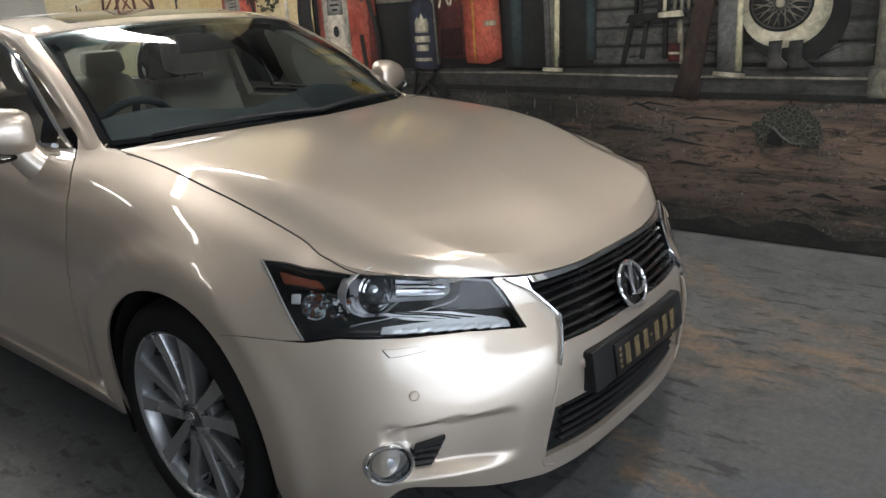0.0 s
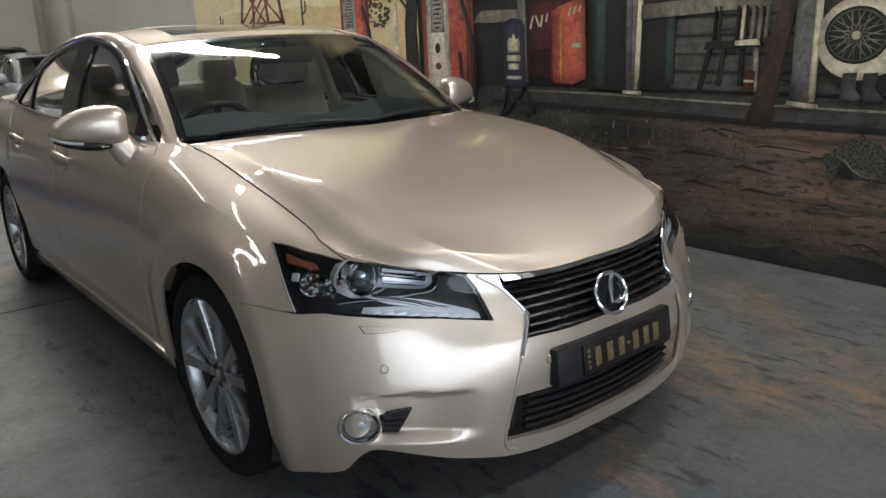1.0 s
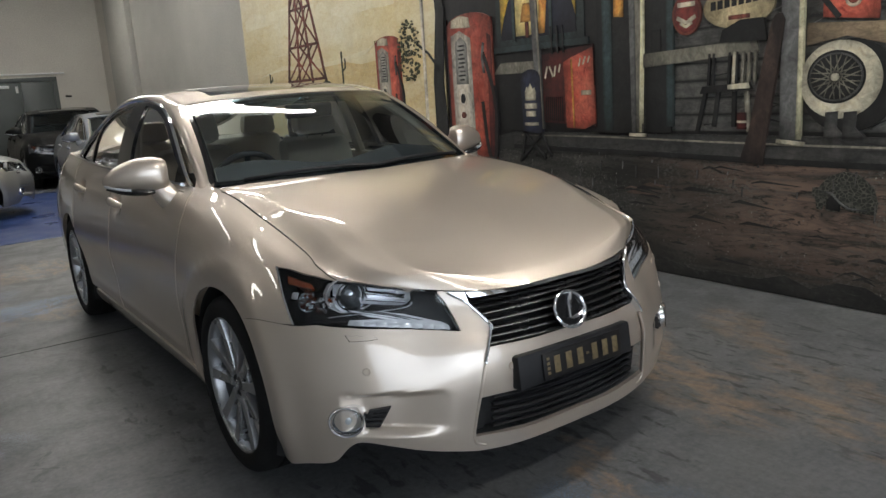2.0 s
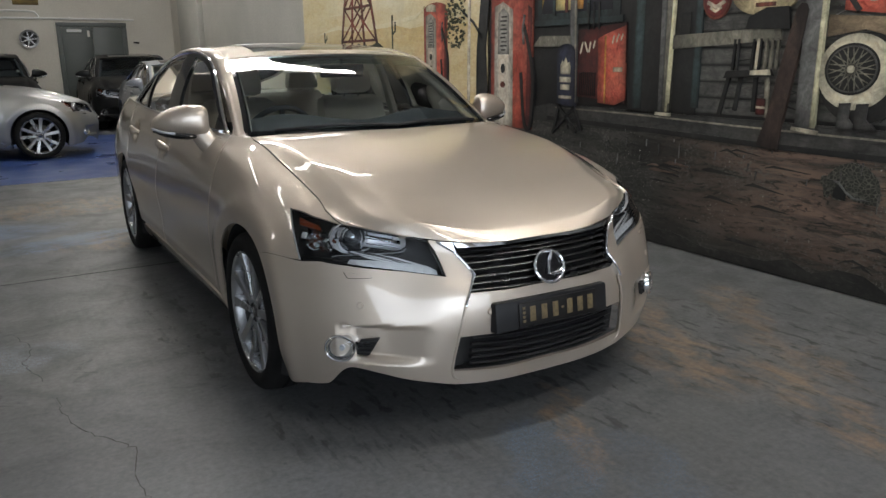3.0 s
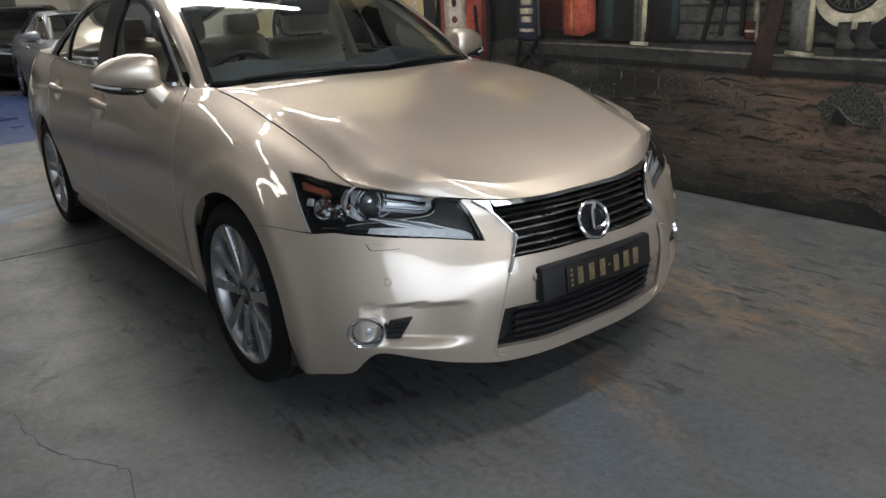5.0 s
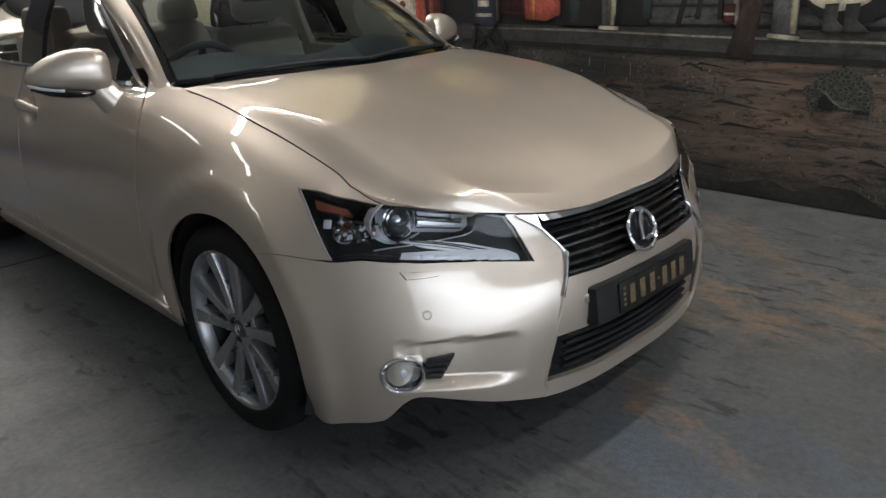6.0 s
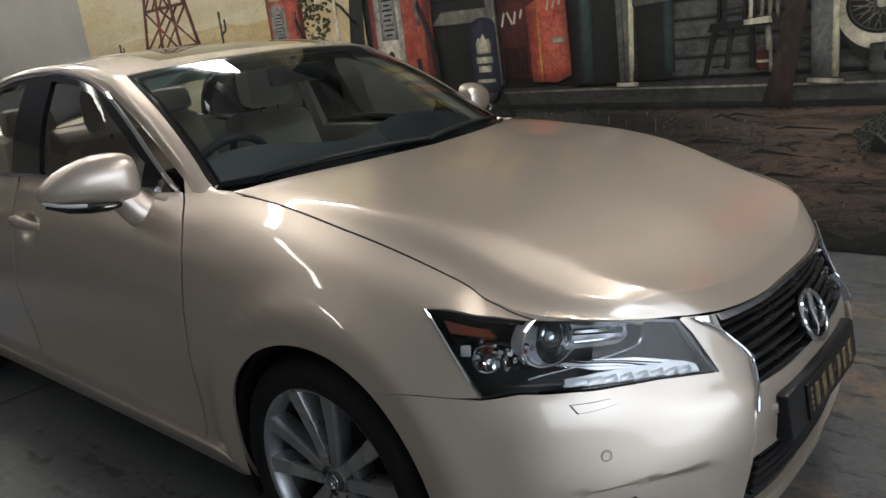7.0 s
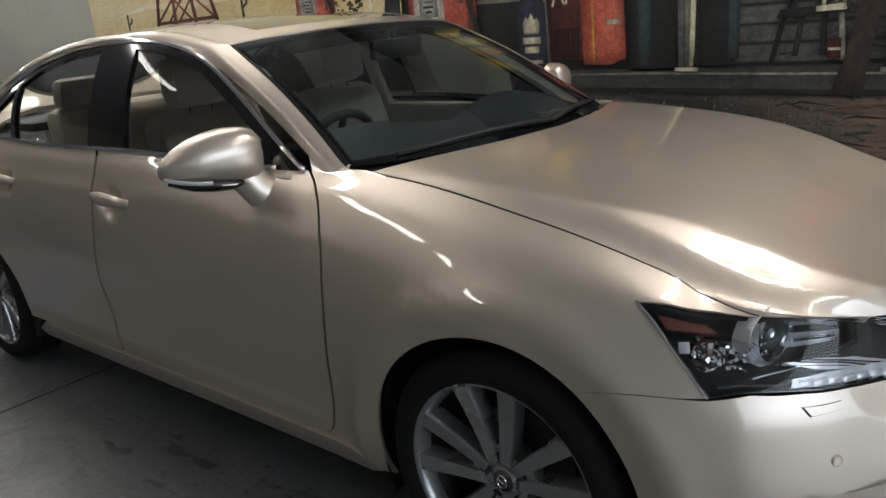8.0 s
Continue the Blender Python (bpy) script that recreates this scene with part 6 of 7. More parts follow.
# backgrounds
MY0, MY1 = -6.0, 7.82
daub_shape("painted_sky", SKY_PAINT, [(3.1, 0.75), (MY1, 0.75), (MY1, 3.85), (3.1, 3.85)], 1, "cream and ochre painted desert sky")
daub_shape("painted_cloud", CLOUD_PAINT, ragged(7.7, 5.6, 2.42, 0.10, 9, 1) + ragged(5.6, 7.7, 2.25, 0.05, 7, 2), 2)
daub_shape("painted_cloud", CLOUD_PAINT, ragged(5.2, 3.9, 2.28, 0.08, 7, 3) + ragged(3.9, 5.2, 2.18, 0.04, 6, 4), 2)
daub_shape("painted_dune", DUNE_PAINT, ragged(7.81, 3.2, 1.66, 0.05, 16, 5) + [(3.2, 0.75), (7.81, 0.75)], 2, "ochre painted dunes")
daub_shape("dune_crest", CLOUD_PAINT, [(7.4, 1.62), (6.6, 1.74), (6.0, 1.69), (5.2, 1.72), (4.5, 1.78), (4.3, 1.83), (4.5, 1.74), (5.2, 1.67), (6.0, 1.64), (6.6, 1.69)], 3)
daub_shape("dune_crest", CLOUD_PAINT, [(6.9, 1.86), (6.2, 1.90), (5.7, 1.86), (6.2, 1.875)], 3)
block("painted_house", SHADE_PAINT, MY0, 3.12, 0.85, 3.85, 1, "dark painted house front with a porch")
for i, z in enumerate(np.arange(0.97, 2.6, 0.105)):
    r = random.Random(40 + i)
    for y0, y1 in ((-6.0, -0.92), (-0.90, -0.26), (-0.25, 0.86)):
        block("painted_plank", PLANK_PAINT, y0 + 0.01 * r.random(), y1 - 0.01 * r.random(), z + 0.004 * r.random(), z + 0.093 + 0.006 * r.random(), 2)
r = random.Random(77)
for i in range(90):
    y, z = r.choice(((-5.0, -0.95), (-0.88, -0.28), (-0.22, 0.58), (-0.88, -0.28), (-0.22, 0.58)))[0], 0.985 + 0.105 * r.randrange(14)
    y += (0.62 if y > -1 else 3.8) * r.random()
    stroke_shape("board_stroke", SHADE_PAINT if r.random() < 0.55 else GREY_PAINT, [(y, z + 0.085 * r.random()), (y - 0.05 - 0.10 * r.random(), z + 0.085 * r.random())], [0.004 + 0.010 * r.random(), 0.003], 2.6 + 0.002 * i)
for i in range(36):
    y, z = 2.0 - 3.2 * r.random(), 0.60 + 0.24 * r.random()
    stroke_shape("painted_drip", PORCH_PAINT if i % 4 else GREY_PAINT, [(y, z), (y + 0.004, z - 0.02 - 0.09 * r.random() ** 2)], [0.010, 0.003], 6.4 + 0.002 * i)
for i in range(46):
    y, z = 1.4 - 3.4 * r.random(), 0.14 + 0.60 * r.random()
    stroke_shape("earth_stroke", SHADE_PAINT if i % 4 else DIRT_PAINT, [(y, z), (y - 0.06, z + 0.02 * r.random()), (y - 0.10 - 0.22 * r.random(), z - 0.02 * r.random())], [0.004, 0.010 + 0.020 * r.random(), 0.003], 3.6 + 0.002 * i)
daub_shape("painted_ground", GROUND_PAINT, ragged(7.81, MY0, 0.82, 0.03, 60, 7) + [(MY0, 0.004), (7.81, 0.004)], 3, "dark painted earth")
daub_shape("painted_kerb", KERB_PAINT, ragged(5.0, MY0, 0.10, 0.09, 70, 9) + [(MY0, 0.006), (5.0, 0.006)], 4)
daub_shape("painted_porch", PORCH_PAINT, [(3.0, 0.80), (2.2, 0.955), (MY0, 0.93)] + ragged(MY0, 3.0, 0.80, 0.025, 50, 11), 5, "grey painted porch floor edge")
stroke_shape("porch_edge", BEIGE_PAINT, [(2.1, 0.93), (1.2, 0.925), (0.3, 0.905), (-0.4, 0.895), (-1.2, 0.89), (-3, 0.88)], 0.012, 6)
stroke_shape("porch_shadow", SHADE_PAINT, [(2.2, 0.835), (1.0, 0.82), (0, 0.80), (-1.2, 0.79), (-3, 0.78)], 0.035, 6)

# derrick
legs = [((6.48, 1.49), (6.12, 2.95)), ((6.16, 1.49), (6.04, 2.95)), ((5.80, 1.49), (5.98, 2.95)), ((5.45, 1.49), (5.90, 2.95))]
for a, b in legs:
    stroke_shape("derrick_leg", RUST_PAINT, [a, b], [0.052, 0.036], 4)
def across_derrick(z, share):
    """A place on the tower at that height: share 0 at its far leg, 1 at its near leg."""
    t = (z - 1.49) / 1.46
    a, b = 6.48 + (6.12 - 6.48) * t, 5.45 + (5.90 - 5.45) * t
    return (a + (b - a) * share, z)


for z in (1.53, 1.93, 2.36, 2.78):
    stroke_shape("derrick_tie", RUST_PAINT, [across_derrick(z, 0), across_derrick(z + 0.01, 1)], 0.030, 5)
for z0, z1 in ((1.53, 1.93), (1.93, 2.36), (2.36, 2.78)):
    for a, b in ((0, 0.62), (0.38, 1), (0.62, 0), (1, 0.38), (0.2, 0.8)):
        stroke_shape("derrick_brace", RUST_PAINT, [across_derrick(z0, a), across_derrick(z1, b)], 0.020, 5 if a < b else 6)
daub_shape("derrick_bush", LEAF_PAINT, ragged(6.62, 5.3, 1.49, 0.06, 16, 13) + [(5.3, 1.40), (6.62, 1.40)], 6)
for y, h in ((5.05, 0.30), (7.05, 0.16)):
    stroke_shape("painted_cactus", LEAF_PAINT, [(y, 1.40), (y, 1.50 + h)], 0.028, 4)
    stroke_shape("cactus_arm", LEAF_PAINT, [(y, 1.50 + h * 0.3), (y - 0.07, 1.52 + h * 0.35), (y - 0.075, 1.5 + h * 0.75)], 0.024, 4)


def pump(y0, y1, z0, z1, layer, big):
    """A painted fuel pump seen from its corner: white face, red flank, plates and hose."""
    w = y1 - y0
    daub_shape("pump_body", RED_PAINT, [(y0, z0), (y1, z0), (y1, z1 - 0.05 * w)] + oval((y0 + y1) / 2, z1 - 0.16 * w, w / 2, 0.16 * w, 12, 0, 180) + [(y0, z1 - 0.1 * w)], layer, "red painted fuel pump")
    daub_shape("pump_flank", DULL_RED, [(y0 + 0.02 * w, z0), (y0 + 0.13 * w, z0), (y0 + 0.10 * w, z1 - 0.3 * w), (y0 + 0.02 * w, z1 - 0.34 * w)], layer + 1)
    daub_shape("pump_face", WHITE_PAINT, [(y1 - 0.09 * w, z0), (y1 - 0.56 * w, z0), (y1 - 0.54 * w, z1 - 0.34 * w), (y1 - 0.30 * w, z1 - 0.22 * w), (y1 - 0.09 * w, z1 - 0.28 * w)], layer + 1)
    daub_shape("pump_crown", CREAM_PAINT, [(y1 - 0.10 * w, z1 - 0.17 * w), (y1 - 0.55 * w, z1 - 0.20 * w), (y1 - 0.52 * w, z1 - 0.06 * w), (y1 - 0.32 * w, z1 - 0.02 * w), (y1 - 0.12 * w, z1 - 0.07 * w)], layer + 1)
    daub_shape("pump_dial", DIAL_PAINT, [(y1 - 0.18 * w, z1 - 0.95 * w), (y1 - 0.46 * w, z1 - 0.95 * w), (y1 - 0.45 * w, z1 - 0.40 * w), (y1 - 0.32 * w, z1 - 0.30 * w), (y1 - 0.19 * w, z1 - 0.38 * w)], layer + 2)
    for i, z in enumerate(np.linspace(z1 - 0.90 * w, z1 - 0.44 * w, 9)):
        block("dial_bar", GREY_PAINT if i == 2 else SHADE_PAINT, y1 - (0.40 if i % 3 else 0.37) * w, y1 - (0.24 if i % 2 else 0.27) * w, z, z + 0.024 * w, layer + 3)
    daub_shape("pump_mark", SHADE_PAINT, oval(y1 - 0.31 * w, z1 - 1.15 * w, 0.05 * w, 0.07 * w, 10), layer + 3)
    daub_shape("pump_mark", RUST_PAINT, oval(y1 - 0.31 * w, z1 - 1.38 * w, 0.06 * w, 0.05 * w, 6), layer + 3)
    hose = [(y0 + 0.20 * w, z1 - 0.55 * w), (y0 + 0.06 * w, z1 - 0.9 * w), (y0 - 0.03 * w, z1 - 1.3 * w), (y0 + 0.02 * w, z0 + 0.05 * w), (y0 + 0.16 * w, z0 + 0.10 * w), (y0 + 0.25 * w, z1 - 1.2 * w)]
    stroke_shape("pump_hose", SHADE_PAINT, [tuple(q) for q in curve(hose, 5)], 0.035 * w / 0.6, layer + 3)
    stroke_shape("pump_nozzle", GREY_PAINT, [(y0 + 0.18 * w, z1 - 0.42 * w), (y0 + 0.22 * w, z1 - 0.62 * w), (y0 + 0.19 * w, z1 - 0.82 * w)], 0.04 * w, layer + 3)


pump(3.84, 4.31, 0.85, 1.88, 5, False)
r = random.Random(21)
for i in range(190):
    a, q = 2 * math.pi * r.random(), r.random() ** 0.6
    y, z = 3.69 + 0.20 * q * math.cos(a), 1.70 + 0.30 * q * math.sin(a)
    daub_shape("painted_foliage", LEAF_PAINT if i % 5 else DUNE_PAINT, oval(y, z, 0.007 + 0.014 * r.random(), 0.007 + 0.013 * r.random(), 6), 6.1 + i * 0.008)
stroke_shape("painted_trunk", SHADE_PAINT, [(3.20, 0.80), (3.22, 1.4), (3.14, 2.0), (3.22, 2.6)], [0.20, 0.15, 0.13, 0.08], 6)
stroke_shape("painted_branch", SHADE_PAINT, [(3.19, 1.50), (3.36, 1.66), (3.58, 1.78)], 0.022, 6)
stroke_shape("painted_pole", WHITE_PAINT, [(3.44, 0.86), (3.42, 2.2)], 0.032, 8)
daub_shape("pole_sign", CREAM_PAINT, oval(3.42, 2.26, 0.085, 0.10, 20), 8)
daub_shape("pole_sign_mark", RED_PAINT, oval(3.42, 2.26, 0.05, 0.06, 16), 9)
pump(2.42, 3.04, 0.72, 1.95, 8, True)

# lit window with curtains and a table lamp
block("painted_window", TEAL_PAINT, 1.38, 2.36, 1.60, 2.55, 4, "teal painted window frame")
block("window_night", NIGHT_PAINT, 1.46, 2.30, 1.68, 2.48, 5)
daub_shape("painted_curtain", YELLOW_PAINT, [(2.30, 1.72), (2.30, 2.48), (2.08, 2.48), (2.14, 2.1), (2.26, 1.85)], 6)
daub_shape("painted_curtain", YELLOW_PAINT, [(1.46, 1.80), (1.46, 2.48), (1.70, 2.48), (1.62, 2.1), (1.50, 1.92)], 6)
daub_shape("lamp_light", LIT_PAINT, [(2.12, 1.70), (2.12, 2.44), (1.80, 2.44), (1.86, 1.70)], 6)
daub_shape("lamp_glow", ORANGE_PAINT, [(1.86, 1.70), (1.80, 2.44), (1.70, 2.44), (1.79, 1.70)], 6.5)
daub_shape("painted_lamp_shade", ORANGE_PAINT, [(2.06, 1.80), (1.91, 1.80), (1.945, 1.94), (2.025, 1.94)], 7)
stroke_shape("painted_lamp_foot", RUST_PAINT, [(1.985, 1.80), (1.985, 1.68)], 0.04, 7)
for y in (1.72, 2.14):
    block("window_bar", TEAL_PAINT, y - 0.018, y + 0.018, 1.66, 2.50, 8)
block("window_sill", TEAL_PAINT, 1.34, 2.40, 1.585, 1.635, 7)
for y in (1.60, 1.66, 1.72):
    stroke_shape("painted_tool", SHADE_PAINT, [(y, 1.74), (y - 0.01, 1.54)], 0.014, 9)
daub_shape("painted_shelf", BEIGE_PAINT, [(2.42, 1.42), (1.82, 1.41), (1.90, 1.50), (2.32, 1.51)], 6)
stroke_shape("hose_post", GREY_PAINT, [(1.86, 0.98), (1.93, 2.6)], 0.075, 9, "weathered grey painted post")
stroke_shape("hose_post_light", BEIGE_PAINT, [(1.835, 0.98), (1.905, 2.6)], 0.02, 10)

# red drinks chest: lettering left as a plain curl
daub_shape("drinks_chest", DULL_RED, [(1.83, 1.03), (1.83, 1.54), (1.30, 1.58), (1.29, 1.00)], 6, "dark red painted drinks chest")
daub_shape("chest_door", RED_PAINT, [(1.58, 0.99), (1.60, 1.47), (1.52, 1.50), (1.30, 1.56), (1.29, 1.02), (1.40, 0.98)], 7)
stroke_shape("chest_edge", ORANGE_PAINT, [(1.50, 0.99), (1.515, 1.49)], 0.018, 8)
for y0, z0, y1, z1 in ((1.80, 1.36, 1.77, 1.45), (1.75, 1.45, 1.71, 1.37), (1.70, 1.37, 1.68, 1.45), (1.65, 1.40, 1.63, 1.46), (1.44, 1.43, 1.42, 1.49), (1.40, 1.44, 1.37, 1.50), (1.35, 1.45, 1.33, 1.50)):
    stroke_shape("chest_curl", CREAM_PAINT, [(y0, z0), (y1, z1)], 0.014, 8)
block("chest_bar", CREAM_PAINT, 1.32, 1.42, 1.225, 1.26, 8)
for i in range(9):
    stroke_shape("chest_groove", SHADE_PAINT, [(1.62 + 0.022 * i, 1.04), (1.62 + 0.022 * i, 1.22)], 0.007, 8)

# sandwich board
daub_shape("sandwich_board", NIGHT_PAINT, [(2.06, 0.96), (2.075, 1.36)] + oval(1.96, 1.37, 0.11, 0.07, 10, 0, 180) + [(1.85, 1.34), (1.84, 0.94)], 12, "dark painted sandwich board with a pale oil bottle")
daub_shape("board_label", CREAM_PAINT, [(2.02, 1.20), (2.025, 1.27), (2.0, 1.31), (1.985, 1.29), (1.96, 1.335), (1.935, 1.29), (1.91, 1.30), (1.895, 1.26), (1.90, 1.20)], 13)
for z0, z1, y0, y1 in ((1.135, 1.18, 1.89, 2.03), (1.075, 1.12, 1.905, 2.015), (1.005, 1.03, 1.88, 2.035)):
    block("board_bar", CREAM_PAINT, y0, y1, z0, z1, 14)
for a, b in (((2.06, 0.96), (1.82, 0.74)), ((1.84, 0.95), (2.12, 0.72)), ((2.04, 0.96), (2.10, 0.74)), ((1.86, 0.95), (1.76, 0.76))):
    stroke_shape("board_leg", SHADE_PAINT, [a, b], 0.022, 12)

# doorway, posts, rail
block("painted_doorway", SHADE_PAINT, 0.90, 1.26, 0.94, 2.7, 5)
block("door_post", TEAL_PAINT, 1.12, 1.21, 0.97, 2.7, 6)
daub_shape("door_lamp", ORANGE_PAINT, [(1.10, 1.74), (1.015, 1.73), (1.01, 1.96), (1.095, 1.97)], 7)
daub_shape("porch_post", BEIGE_PAINT, [(0.86, 0.96), (0.945, 0.955), (0.975, 2.7), (0.83, 2.7)], 9, "weathered painted porch post")
daub_shape("post_shade", GREY_PAINT, [(0.905, 0.955), (0.945, 0.955), (0.975, 2.7), (0.915, 2.7)], 10)
stroke_shape("post_foot", CREAM_PAINT, [(0.97, 0.945), (0.83, 0.94)], 0.022, 10)
stroke_shape("post_light", EDGE_PAINT, [(0.872, 0.96), (0.850, 1.6), (0.842, 2.7)], 0.022, 11)
block("painted_doorway", SHADE_PAINT, 0.62, 0.83, 0.96, 2.7, 6)
block("inner_post", TEAL_PAINT, 0.60, 0.66, 1.0, 2.7, 7)
block("painted_can", SHADE_PAINT, 0.70, 0.78, 1.48, 1.62, 8)
daub_shape("porch_rail", BEIGE_PAINT, [(0.86, 1.385), (0.86, 1.475), (0.02, 1.505), (0.0, 1.43)], 8, "weathered painted porch rail")

# round red sign and cream oval sign; lettering left as plain bars
daub_shape("round_sign", RUST_PAINT, oval(0.50, 1.69, 0.108, 0.125, 30), 8, "round red painted sign")
daub_shape("round_sign_edge", MAROON_PAINT, oval(0.50, 1.69, 0.094, 0.110, 30), 9)
block("sign_bar", CREAM_PAINT, 0.435, 0.565, 1.735, 1.765, 10)
stroke_shape("sign_wing", CREAM_PAINT, [(0.57, 1.675), (0.50, 1.64), (0.43, 1.675)], 0.026, 10)
stroke_shape("sign_wing", CREAM_PAINT, [(0.545, 1.64), (0.50, 1.615), (0.455, 1.64)], 0.018, 10)
daub_shape("oval_sign", OCHRE_PAINT, oval(0.14, 1.70, 0.235, 0.125, 36), 9, "cream oval painted sign")
for i in range(8):
    y = 0.322 - 0.047 * i
    daub_shape("sign_bar", SHADE_PAINT, [(y, 1.688 + 0.0037 * i), (y, 1.738 + 0.0042 * i), (y - 0.034, 1.741 + 0.0042 * i), (y - 0.034, 1.691 + 0.0037 * i)], 10)
block("sign_bar", RUST_PAINT, 0.06, 0.20, 1.625, 1.65, 10)
daub_shape("saddle", SHADE_PAINT, [(0.26, 1.50), (0.24, 1.57), (0.12, 1.62), (-0.03, 1.62), (-0.05, 1.49)], 11, "dark painted saddle on the rail")
daub_shape("red_sign", RED_PAINT, [(-0.37, 1.58), (-0.37, 2.1), (-0.66, 2.1), (-0.66, 1.545)], 7, "red painted sign board")
stroke_shape("sign_edge", SHADE_PAINT, [(-0.37, 1.68), (-0.46, 1.57)], 0.03, 8)
daub_shape("sign_spot", CREAM_PAINT, oval(-0.53, 1.66, 0.045, 0.045, 16), 8)
daub_shape("sign_spot", RUST_PAINT, oval(-0.53, 1.66, 0.028, 0.028, 16), 9)

# chair, can, log
CH = [((0.42, 0.97), (0.36, 1.21)), ((0.30, 1.0), (0.27, 1.21)), ((0.06, 0.97), (0.08, 1.21)), ((0.16, 1.0), (0.16, 1.21))]
for a, b in CH:
    stroke_shape("chair_leg", SHADE_PAINT if a[0] > 0.1 else BEIGE_PAINT, [a, b], 0.026, 9)
daub_shape("chair_seat", SHADE_PAINT, [(0.40, 1.20), (0.38, 1.245), (0.06, 1.26), (0.04, 1.22)], 10, "dark painted wooden chair")
daub_shape("chair_seat_light", CREAM_PAINT, [(0.20, 1.222), (0.20, 1.25), (0.06, 1.26), (0.05, 1.225)], 11)
for y in (0.33, 0.30, 0.19, 0.14, 0.10, 0.06, 0.02):
    stroke_shape("chair_spindle", SHADE_PAINT if y > 0.12 else BEIGE_PAINT, [(y + 0.01, 1.25), (y, 1.44)], 0.016, 9)
stroke_shape("chair_spindle", CREAM_PAINT, [(0.165, 1.25), (0.155, 1.44)], 0.02, 10)
block("painted_tin", DULL_RED, 0.07, 0.135, 0.985, 1.085, 10)
stroke_shape("tin_band", CREAM_PAINT, [(0.135, 1.03), (0.07, 1.03)], 0.015, 11)
stroke_shape("leaning_log", BROWN_PAINT, [(0.035, 0.79), (0.0, 0.95), (-0.055, 1.25), (-0.105, 1.50), (-0.125, 1.60), (-0.13, 1.63)], [0.15, 0.115, 0.10, 0.09, 0.075, 0.03], 12, "brown painted leaning log")
daub_shape("corner_post", GREY_PAINT, [(-0.14, 0.93), (-0.13, 2.7), (-0.275, 2.7), (-0.265, 0.92)], 10, "grey painted corner post with a lit edge")
stroke_shape("post_light", EDGE_PAINT, [(-0.252, 0.93), (-0.262, 2.7)], 0.030, 11)
stroke_shape("post_foot", CREAM_PAINT, [(-0.12, 0.92), (-0.29, 0.905)], 0.022, 11)

# whitewall tyre with wire wheel, boots
daub_shape("lit_board_patch", TAN_PAINT, [(-0.285, 1.44), (-0.285, 1.56), (-0.62, 1.535), (-0.90, 1.52), (-0.90, 1.40), (-0.70, 1.42), (-0.50, 1.475)], 7)
daub_shape("painted_tyre", SHADE_PAINT, oval(-0.52, 1.215, 0.255, 0.245, 40), 9, "painted whitewall tyre with a wire wheel")
daub_shape("whitewall", CREAM_PAINT, oval(-0.475, 1.25, 0.222, 0.205, 40), 10)
daub_shape("wheel_well", SHADE_PAINT, oval(-0.455, 1.265, 0.158, 0.140, 36), 11)
daub_shape("wheel_rim", GREY_PAINT, oval(-0.455, 1.265, 0.146, 0.128, 36), 12)
daub_shape("wheel_dark", SHADE_PAINT, oval(-0.455, 1.265, 0.136, 0.118, 36), 13)
for i in range(28):
    a = 2 * math.pi * i / 28
    stroke_shape("wire_spoke", BEIGE_PAINT, [(-0.455 + 0.025 * math.cos(a + (0.8 if i % 2 else -0.8)), 1.265 + 0.022 * math.sin(a + (0.8 if i % 2 else -0.8))), (-0.455 + 0.138 * math.cos(a), 1.265 + 0.12 * math.sin(a))], 0.006, 14)
daub_shape("wheel_hub", CREAM_PAINT, oval(-0.455, 1.265, 0.024, 0.022, 14), 15)
for y in (-0.44, -0.54):
    daub_shape("painted_boot", PORCH_PAINT, [(y + 0.035, 0.94), (y + 0.03, 1.08), (y - 0.035, 1.085), (y - 0.03, 1.0), (y - 0.085, 0.945)], 15)
daub_shape("painted_dome", PLATED_PAINT, [(-0.69, 0.535), (-0.70, 0.60), (-0.675, 0.68), (-0.60, 0.745), (-0.51, 0.76), (-0.43, 0.73), (-0.38, 0.67), (-0.345, 0.665), (-0.335, 0.63), (-0.36, 0.60), (-0.37, 0.545), (-0.395, 0.54), (-0.41, 0.575),
                                          (-0.425, 0.54), (-0.47, 0.535), (-0.50, 0.57), (-0.55, 0.545)], 6, "dark painted dome of small mottled plates")
daub_shape("dome_shade", SHADE_PAINT, [(-0.425, 0.55), (-0.50, 0.54), (-0.50, 0.58), (-0.455, 0.63), (-0.425, 0.60)], 7)
stroke_shape("dome_edge", GREY_PAINT, [(-0.40, 0.645), (-0.45, 0.64), (-0.50, 0.59), (-0.55, 0.56), (-0.65, 0.555)], 0.010, 8)
block("far_post", BEIGE_PAINT, -1.02, -0.90, 0.93, 2.7, 10)
daub_shape("far_post_foot", BEIGE_PAINT, [(-0.88, 0.80), (-0.88, 0.95), (-1.06, 0.95), (-1.06, 0.80)], 11)

# ---- cars parked behind ----
SKIP = {"badge", "plate_holder", "dashboard", "steering_wheel", "wiper", "parking_sensor", "washer_cover", "fog_vent", "grille_side_trim", "centre_console",
        "sun_visor_band", "windscreen_border", "inside_mirror", "bonnet_joint", "bumper_joint", "rear_shelf", "headliner"}


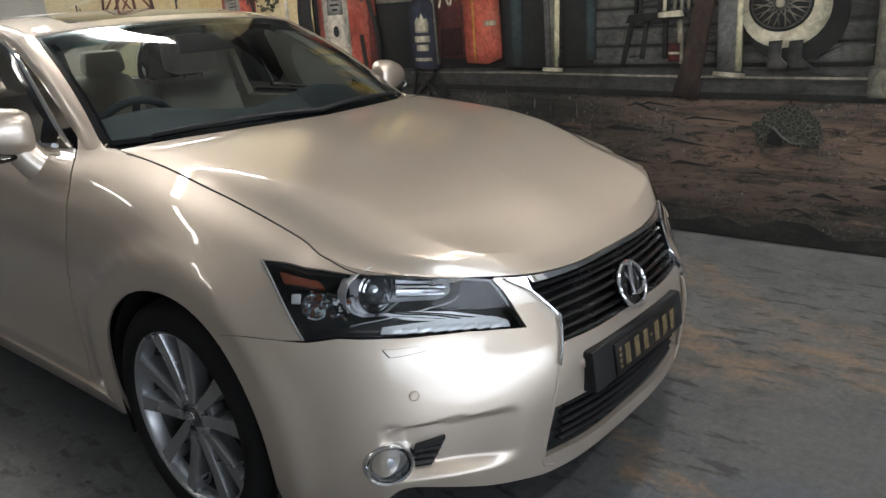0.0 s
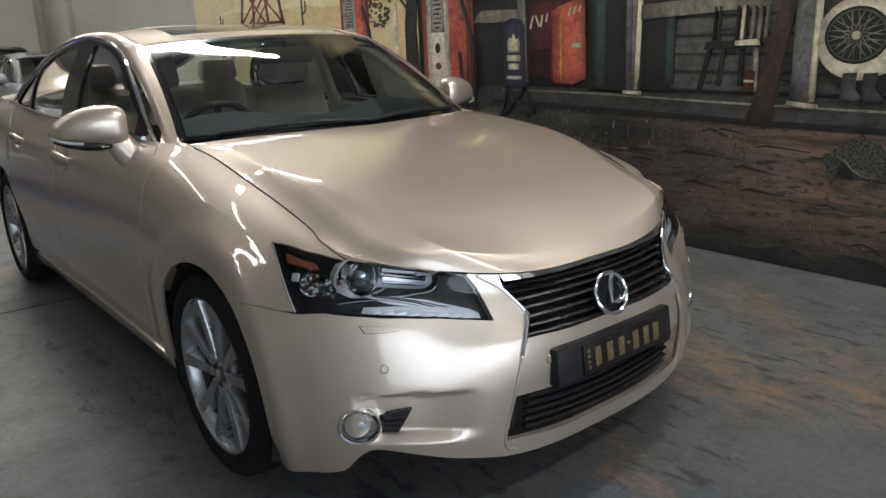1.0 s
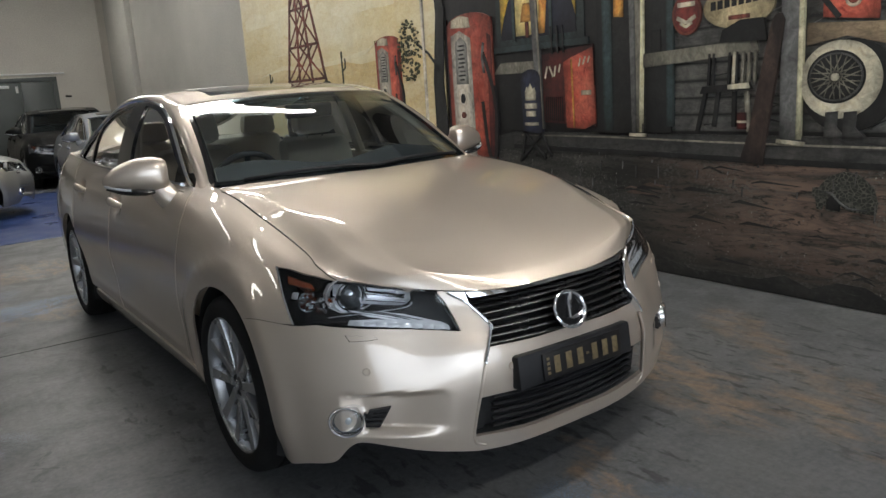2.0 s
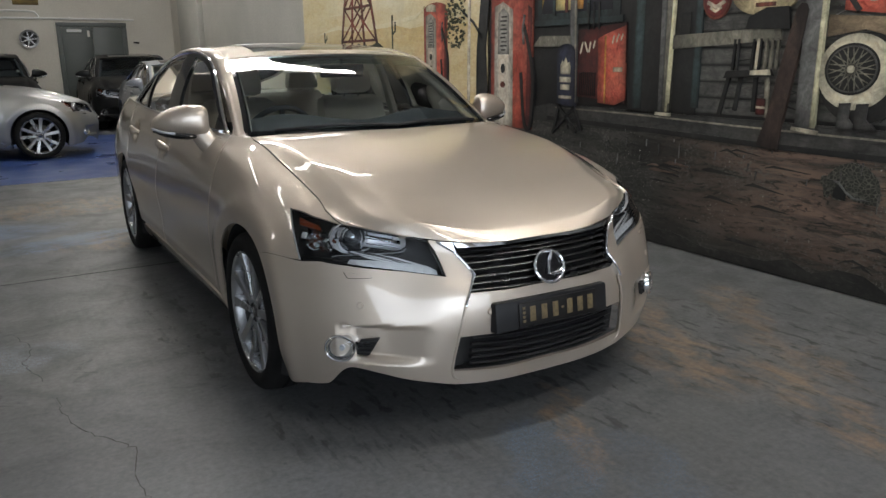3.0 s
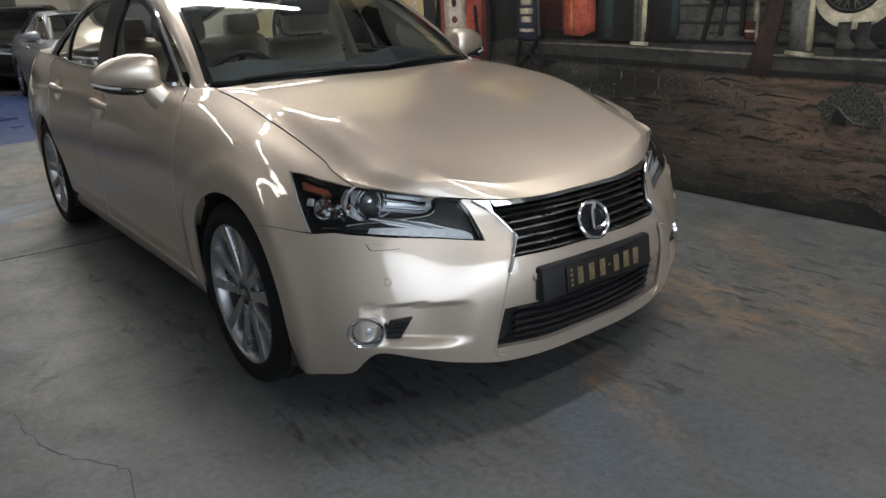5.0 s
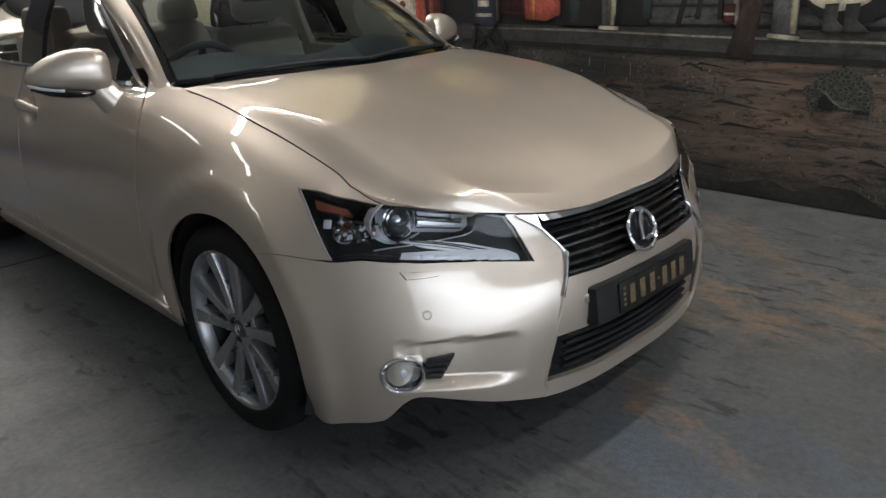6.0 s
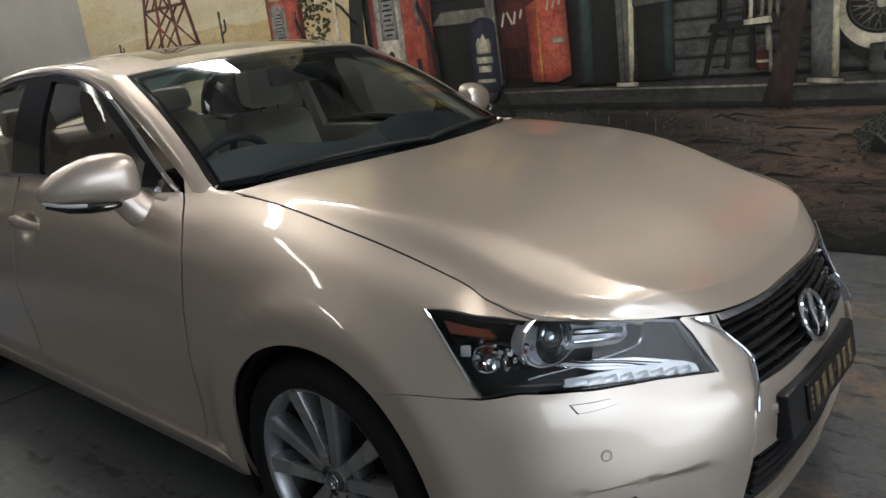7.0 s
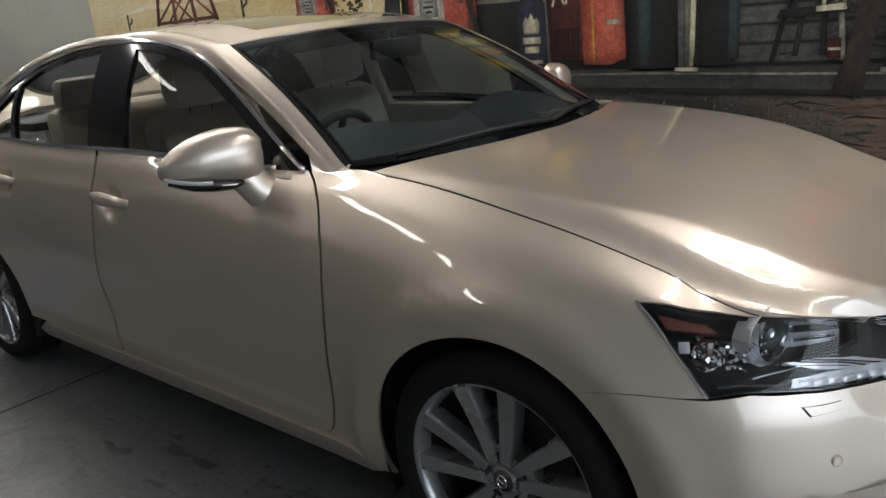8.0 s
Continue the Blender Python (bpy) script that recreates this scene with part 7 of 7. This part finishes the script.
def parked_car(name, label, paint, m):
    """Another sedan of like build, in its own paint."""
    other = thing(name, label, "car", "parked cars", m)
    for ob in list(car.children):
        if ob.name.split(".")[0] in SKIP:
            continue
        made = {car: other}
        for o in (ob, *ob.children_recursive):
            made[o] = o.copy()
            scene.collection.objects.link(made[o])
            made[o].parent = made[o.parent]
            if "label" in o and o.parent is car:
                del made[o]["label"]
            if paint is DARK_PAINT and o.type == "MESH" and o.data.materials and o.data.materials[0] is LEATHER:
                made[o].material_slots[0].link = "OBJECT"
                made[o].material_slots[0].material = TRIM_DARK
            if o.type == "MESH" and o.data.materials and o.data.materials[0] is PAINT:
                made[o].material_slots[0].link = "OBJECT"
                made[o].material_slots[0].material = paint
    return other


parked_car("parked_sedan", "silver sedan parked side-on on the blue floor", SILVER, Matrix.Translation((-1.08, 9.80, 0.004)) @ Matrix.Rotation(radians(90), 4, "Z") @ Matrix.Diagonal((0.98, 0.97, 0.97, 1)))
parked_car("parked_hatchback", "pale blue-silver small car parked behind the sedan", PALE_PAINT, Matrix.Translation((1.27, 9.40, 0)) @ Matrix.Diagonal((0.95, 0.80, 0.92, 1)))
parked_car("parked_saloon", "black saloon parked before the back wall door", DARK_PAINT, Matrix.Translation((1.07, 13.42, 0)) @ Matrix.Diagonal((1.06, 0.74, 1.0, 1)))

wagon = parked_car("parked_wagon", "black car with a white card in its windscreen", DARK_PAINT, Matrix.Translation((-1.62, 13.75, 0)) @ Matrix.Diagonal((1.06, 0.58, 1.02, 1)))
part("price_card", box((-0.16, 0.80, 1.06), (0.22, 0.812, 1.28), 0.002, wagon.matrix_world @ pose(0, 0, 0, -20)), PAPER, wagon, "white card behind the windscreen")

# ---- back wall ----
poster = thing("wall_poster", "yellow and brown picture poster on the back wall", "poster")
POSTER_YELLOW = daub("poster_yellow", (0.50, 0.34, 0.06), (0.42, 0.26, 0.05), 5)
part("sheet", box((-0.86, BACK_Y - 0.012, 2.48), (-0.36, BACK_Y, 3.04), 0.003), POSTER_YELLOW, poster)
part("dark_mark", box((-0.74, BACK_Y - 0.015, 2.70), (-0.50, BACK_Y - 0.0125, 2.80), 0.001), DEEP_PAINT, poster)
part("dark_mark", box((-0.66, BACK_Y - 0.015, 2.58), (-0.42, BACK_Y - 0.0125, 2.63), 0.001), DEEP_PAINT, poster)
hung = thing("wall_ornament", "silver spoked alloy wheel hung on the back wall", "wall ornament", m=Matrix.Translation((-0.63, BACK_Y - 0.05, 1.775)) @ pose(0, 0, 0, 90) @ Matrix.Scale(0.8, 4))
part("wheel_ring", lathe([(0.19, 0.0), (0.20, 0.03), (0.235, 0.04), (0.245, 0.02), (0.245, -0.05), (0.19, -0.05)], 40, close=True), ALLOY, hung)
part("wheel_back", lathe([(0.0, -0.03), (0.195, -0.03), (0.195, -0.045), (0.0, -0.045)], 32), MATT_BLACK, hung)
part("wheel_centre", lathe([(0.0, 0.03), (0.03, 0.028), (0.045, 0.0), (0.045, -0.03)], 24), ALLOY, hung)
for i in range(7):
    a = 2 * math.pi * i / 7
    part("wheel_arm", tube([(0.03 * math.cos(a), 0.03 * math.sin(a), 0.0), (0.2 * math.cos(a), 0.2 * math.sin(a), 0.01)], [0.02, 0.016], 6, flat=0.6), ALLOY, hung)
conduit = thing("wall_conduit", "thin pale conduit pipe along the back wall", "pipe")
part("pipe", tube([(-3.4, BACK_Y - 0.025, 2.21), (-0.5, BACK_Y - 0.025, 2.21), (1.55, BACK_Y - 0.025, 2.20)], 0.022, 10), LAMP_BODY, conduit)
part("pipe_bend", tube([(-3.4, BACK_Y - 0.025, 2.36), (-0.62, BACK_Y - 0.025, 2.36), (-0.46, BACK_Y - 0.025, 2.34), (-0.40, BACK_Y - 0.025, 2.26), (-0.40, BACK_Y - 0.025, 2.215)], 0.02, 10), LAMP_BODY, conduit)
for x in (-2.4, -1.2, 0.2, 1.3):
    part("pipe_clip", box((x - 0.02, BACK_Y - 0.05, 2.18), (x + 0.02, BACK_Y, 2.24), 0.004), LAMP_BODY, conduit)
hook = thing("wall_hook", "small dark metal hook on the back wall", "hook")
part("hook_arm", tube([(1.52, BACK_Y, 1.70), (1.52, BACK_Y - 0.05, 1.70), (1.62, BACK_Y - 0.06, 1.69)], 0.02, 8), MATT_BLACK, hook)

# ---- floor: joint and cracks ----
bm = bmesh.new()
add_box(bm, (WEST_X, 2.288, 0), (-0.2, 2.298, 0.0012))
add_box(bm, (-0.2, 2.288, 0), (WALL_X, 2.298, 0.0012))
structure("floor_joint", bm, MATT_BLACK, "dark straight joint across the concrete floor", "floor joint")


def crack(points, seed):
    r = random.Random(seed)
    pts = [Vector((x + 0.02 * (r.random() - 0.5), y + 0.02 * (r.random() - 0.5), 0.0008)) for x, y, _ in curve([(a, b, 0) for a, b in points], 7)]
    return tube(pts, [0.0008 + 0.0016 * r.random() for _ in pts], 5, flat=0.3)


structure("floor_crack", crack([(-1.62, 0.32), (-1.60, 0.05), (-1.50, -0.16), (-1.42, -0.30), (-1.46, -0.50), (-1.44, -0.72), (-1.55, -0.95)], 3), CRACK_MAT, "thin meandering crack in the concrete floor", "crack")
structure("floor_crack", crack([(-1.75, 1.25), (-1.68, 1.0), (-1.72, 0.8), (-1.66, 0.55)], 5), CRACK_MAT, "short thin crack in the concrete floor", "crack")
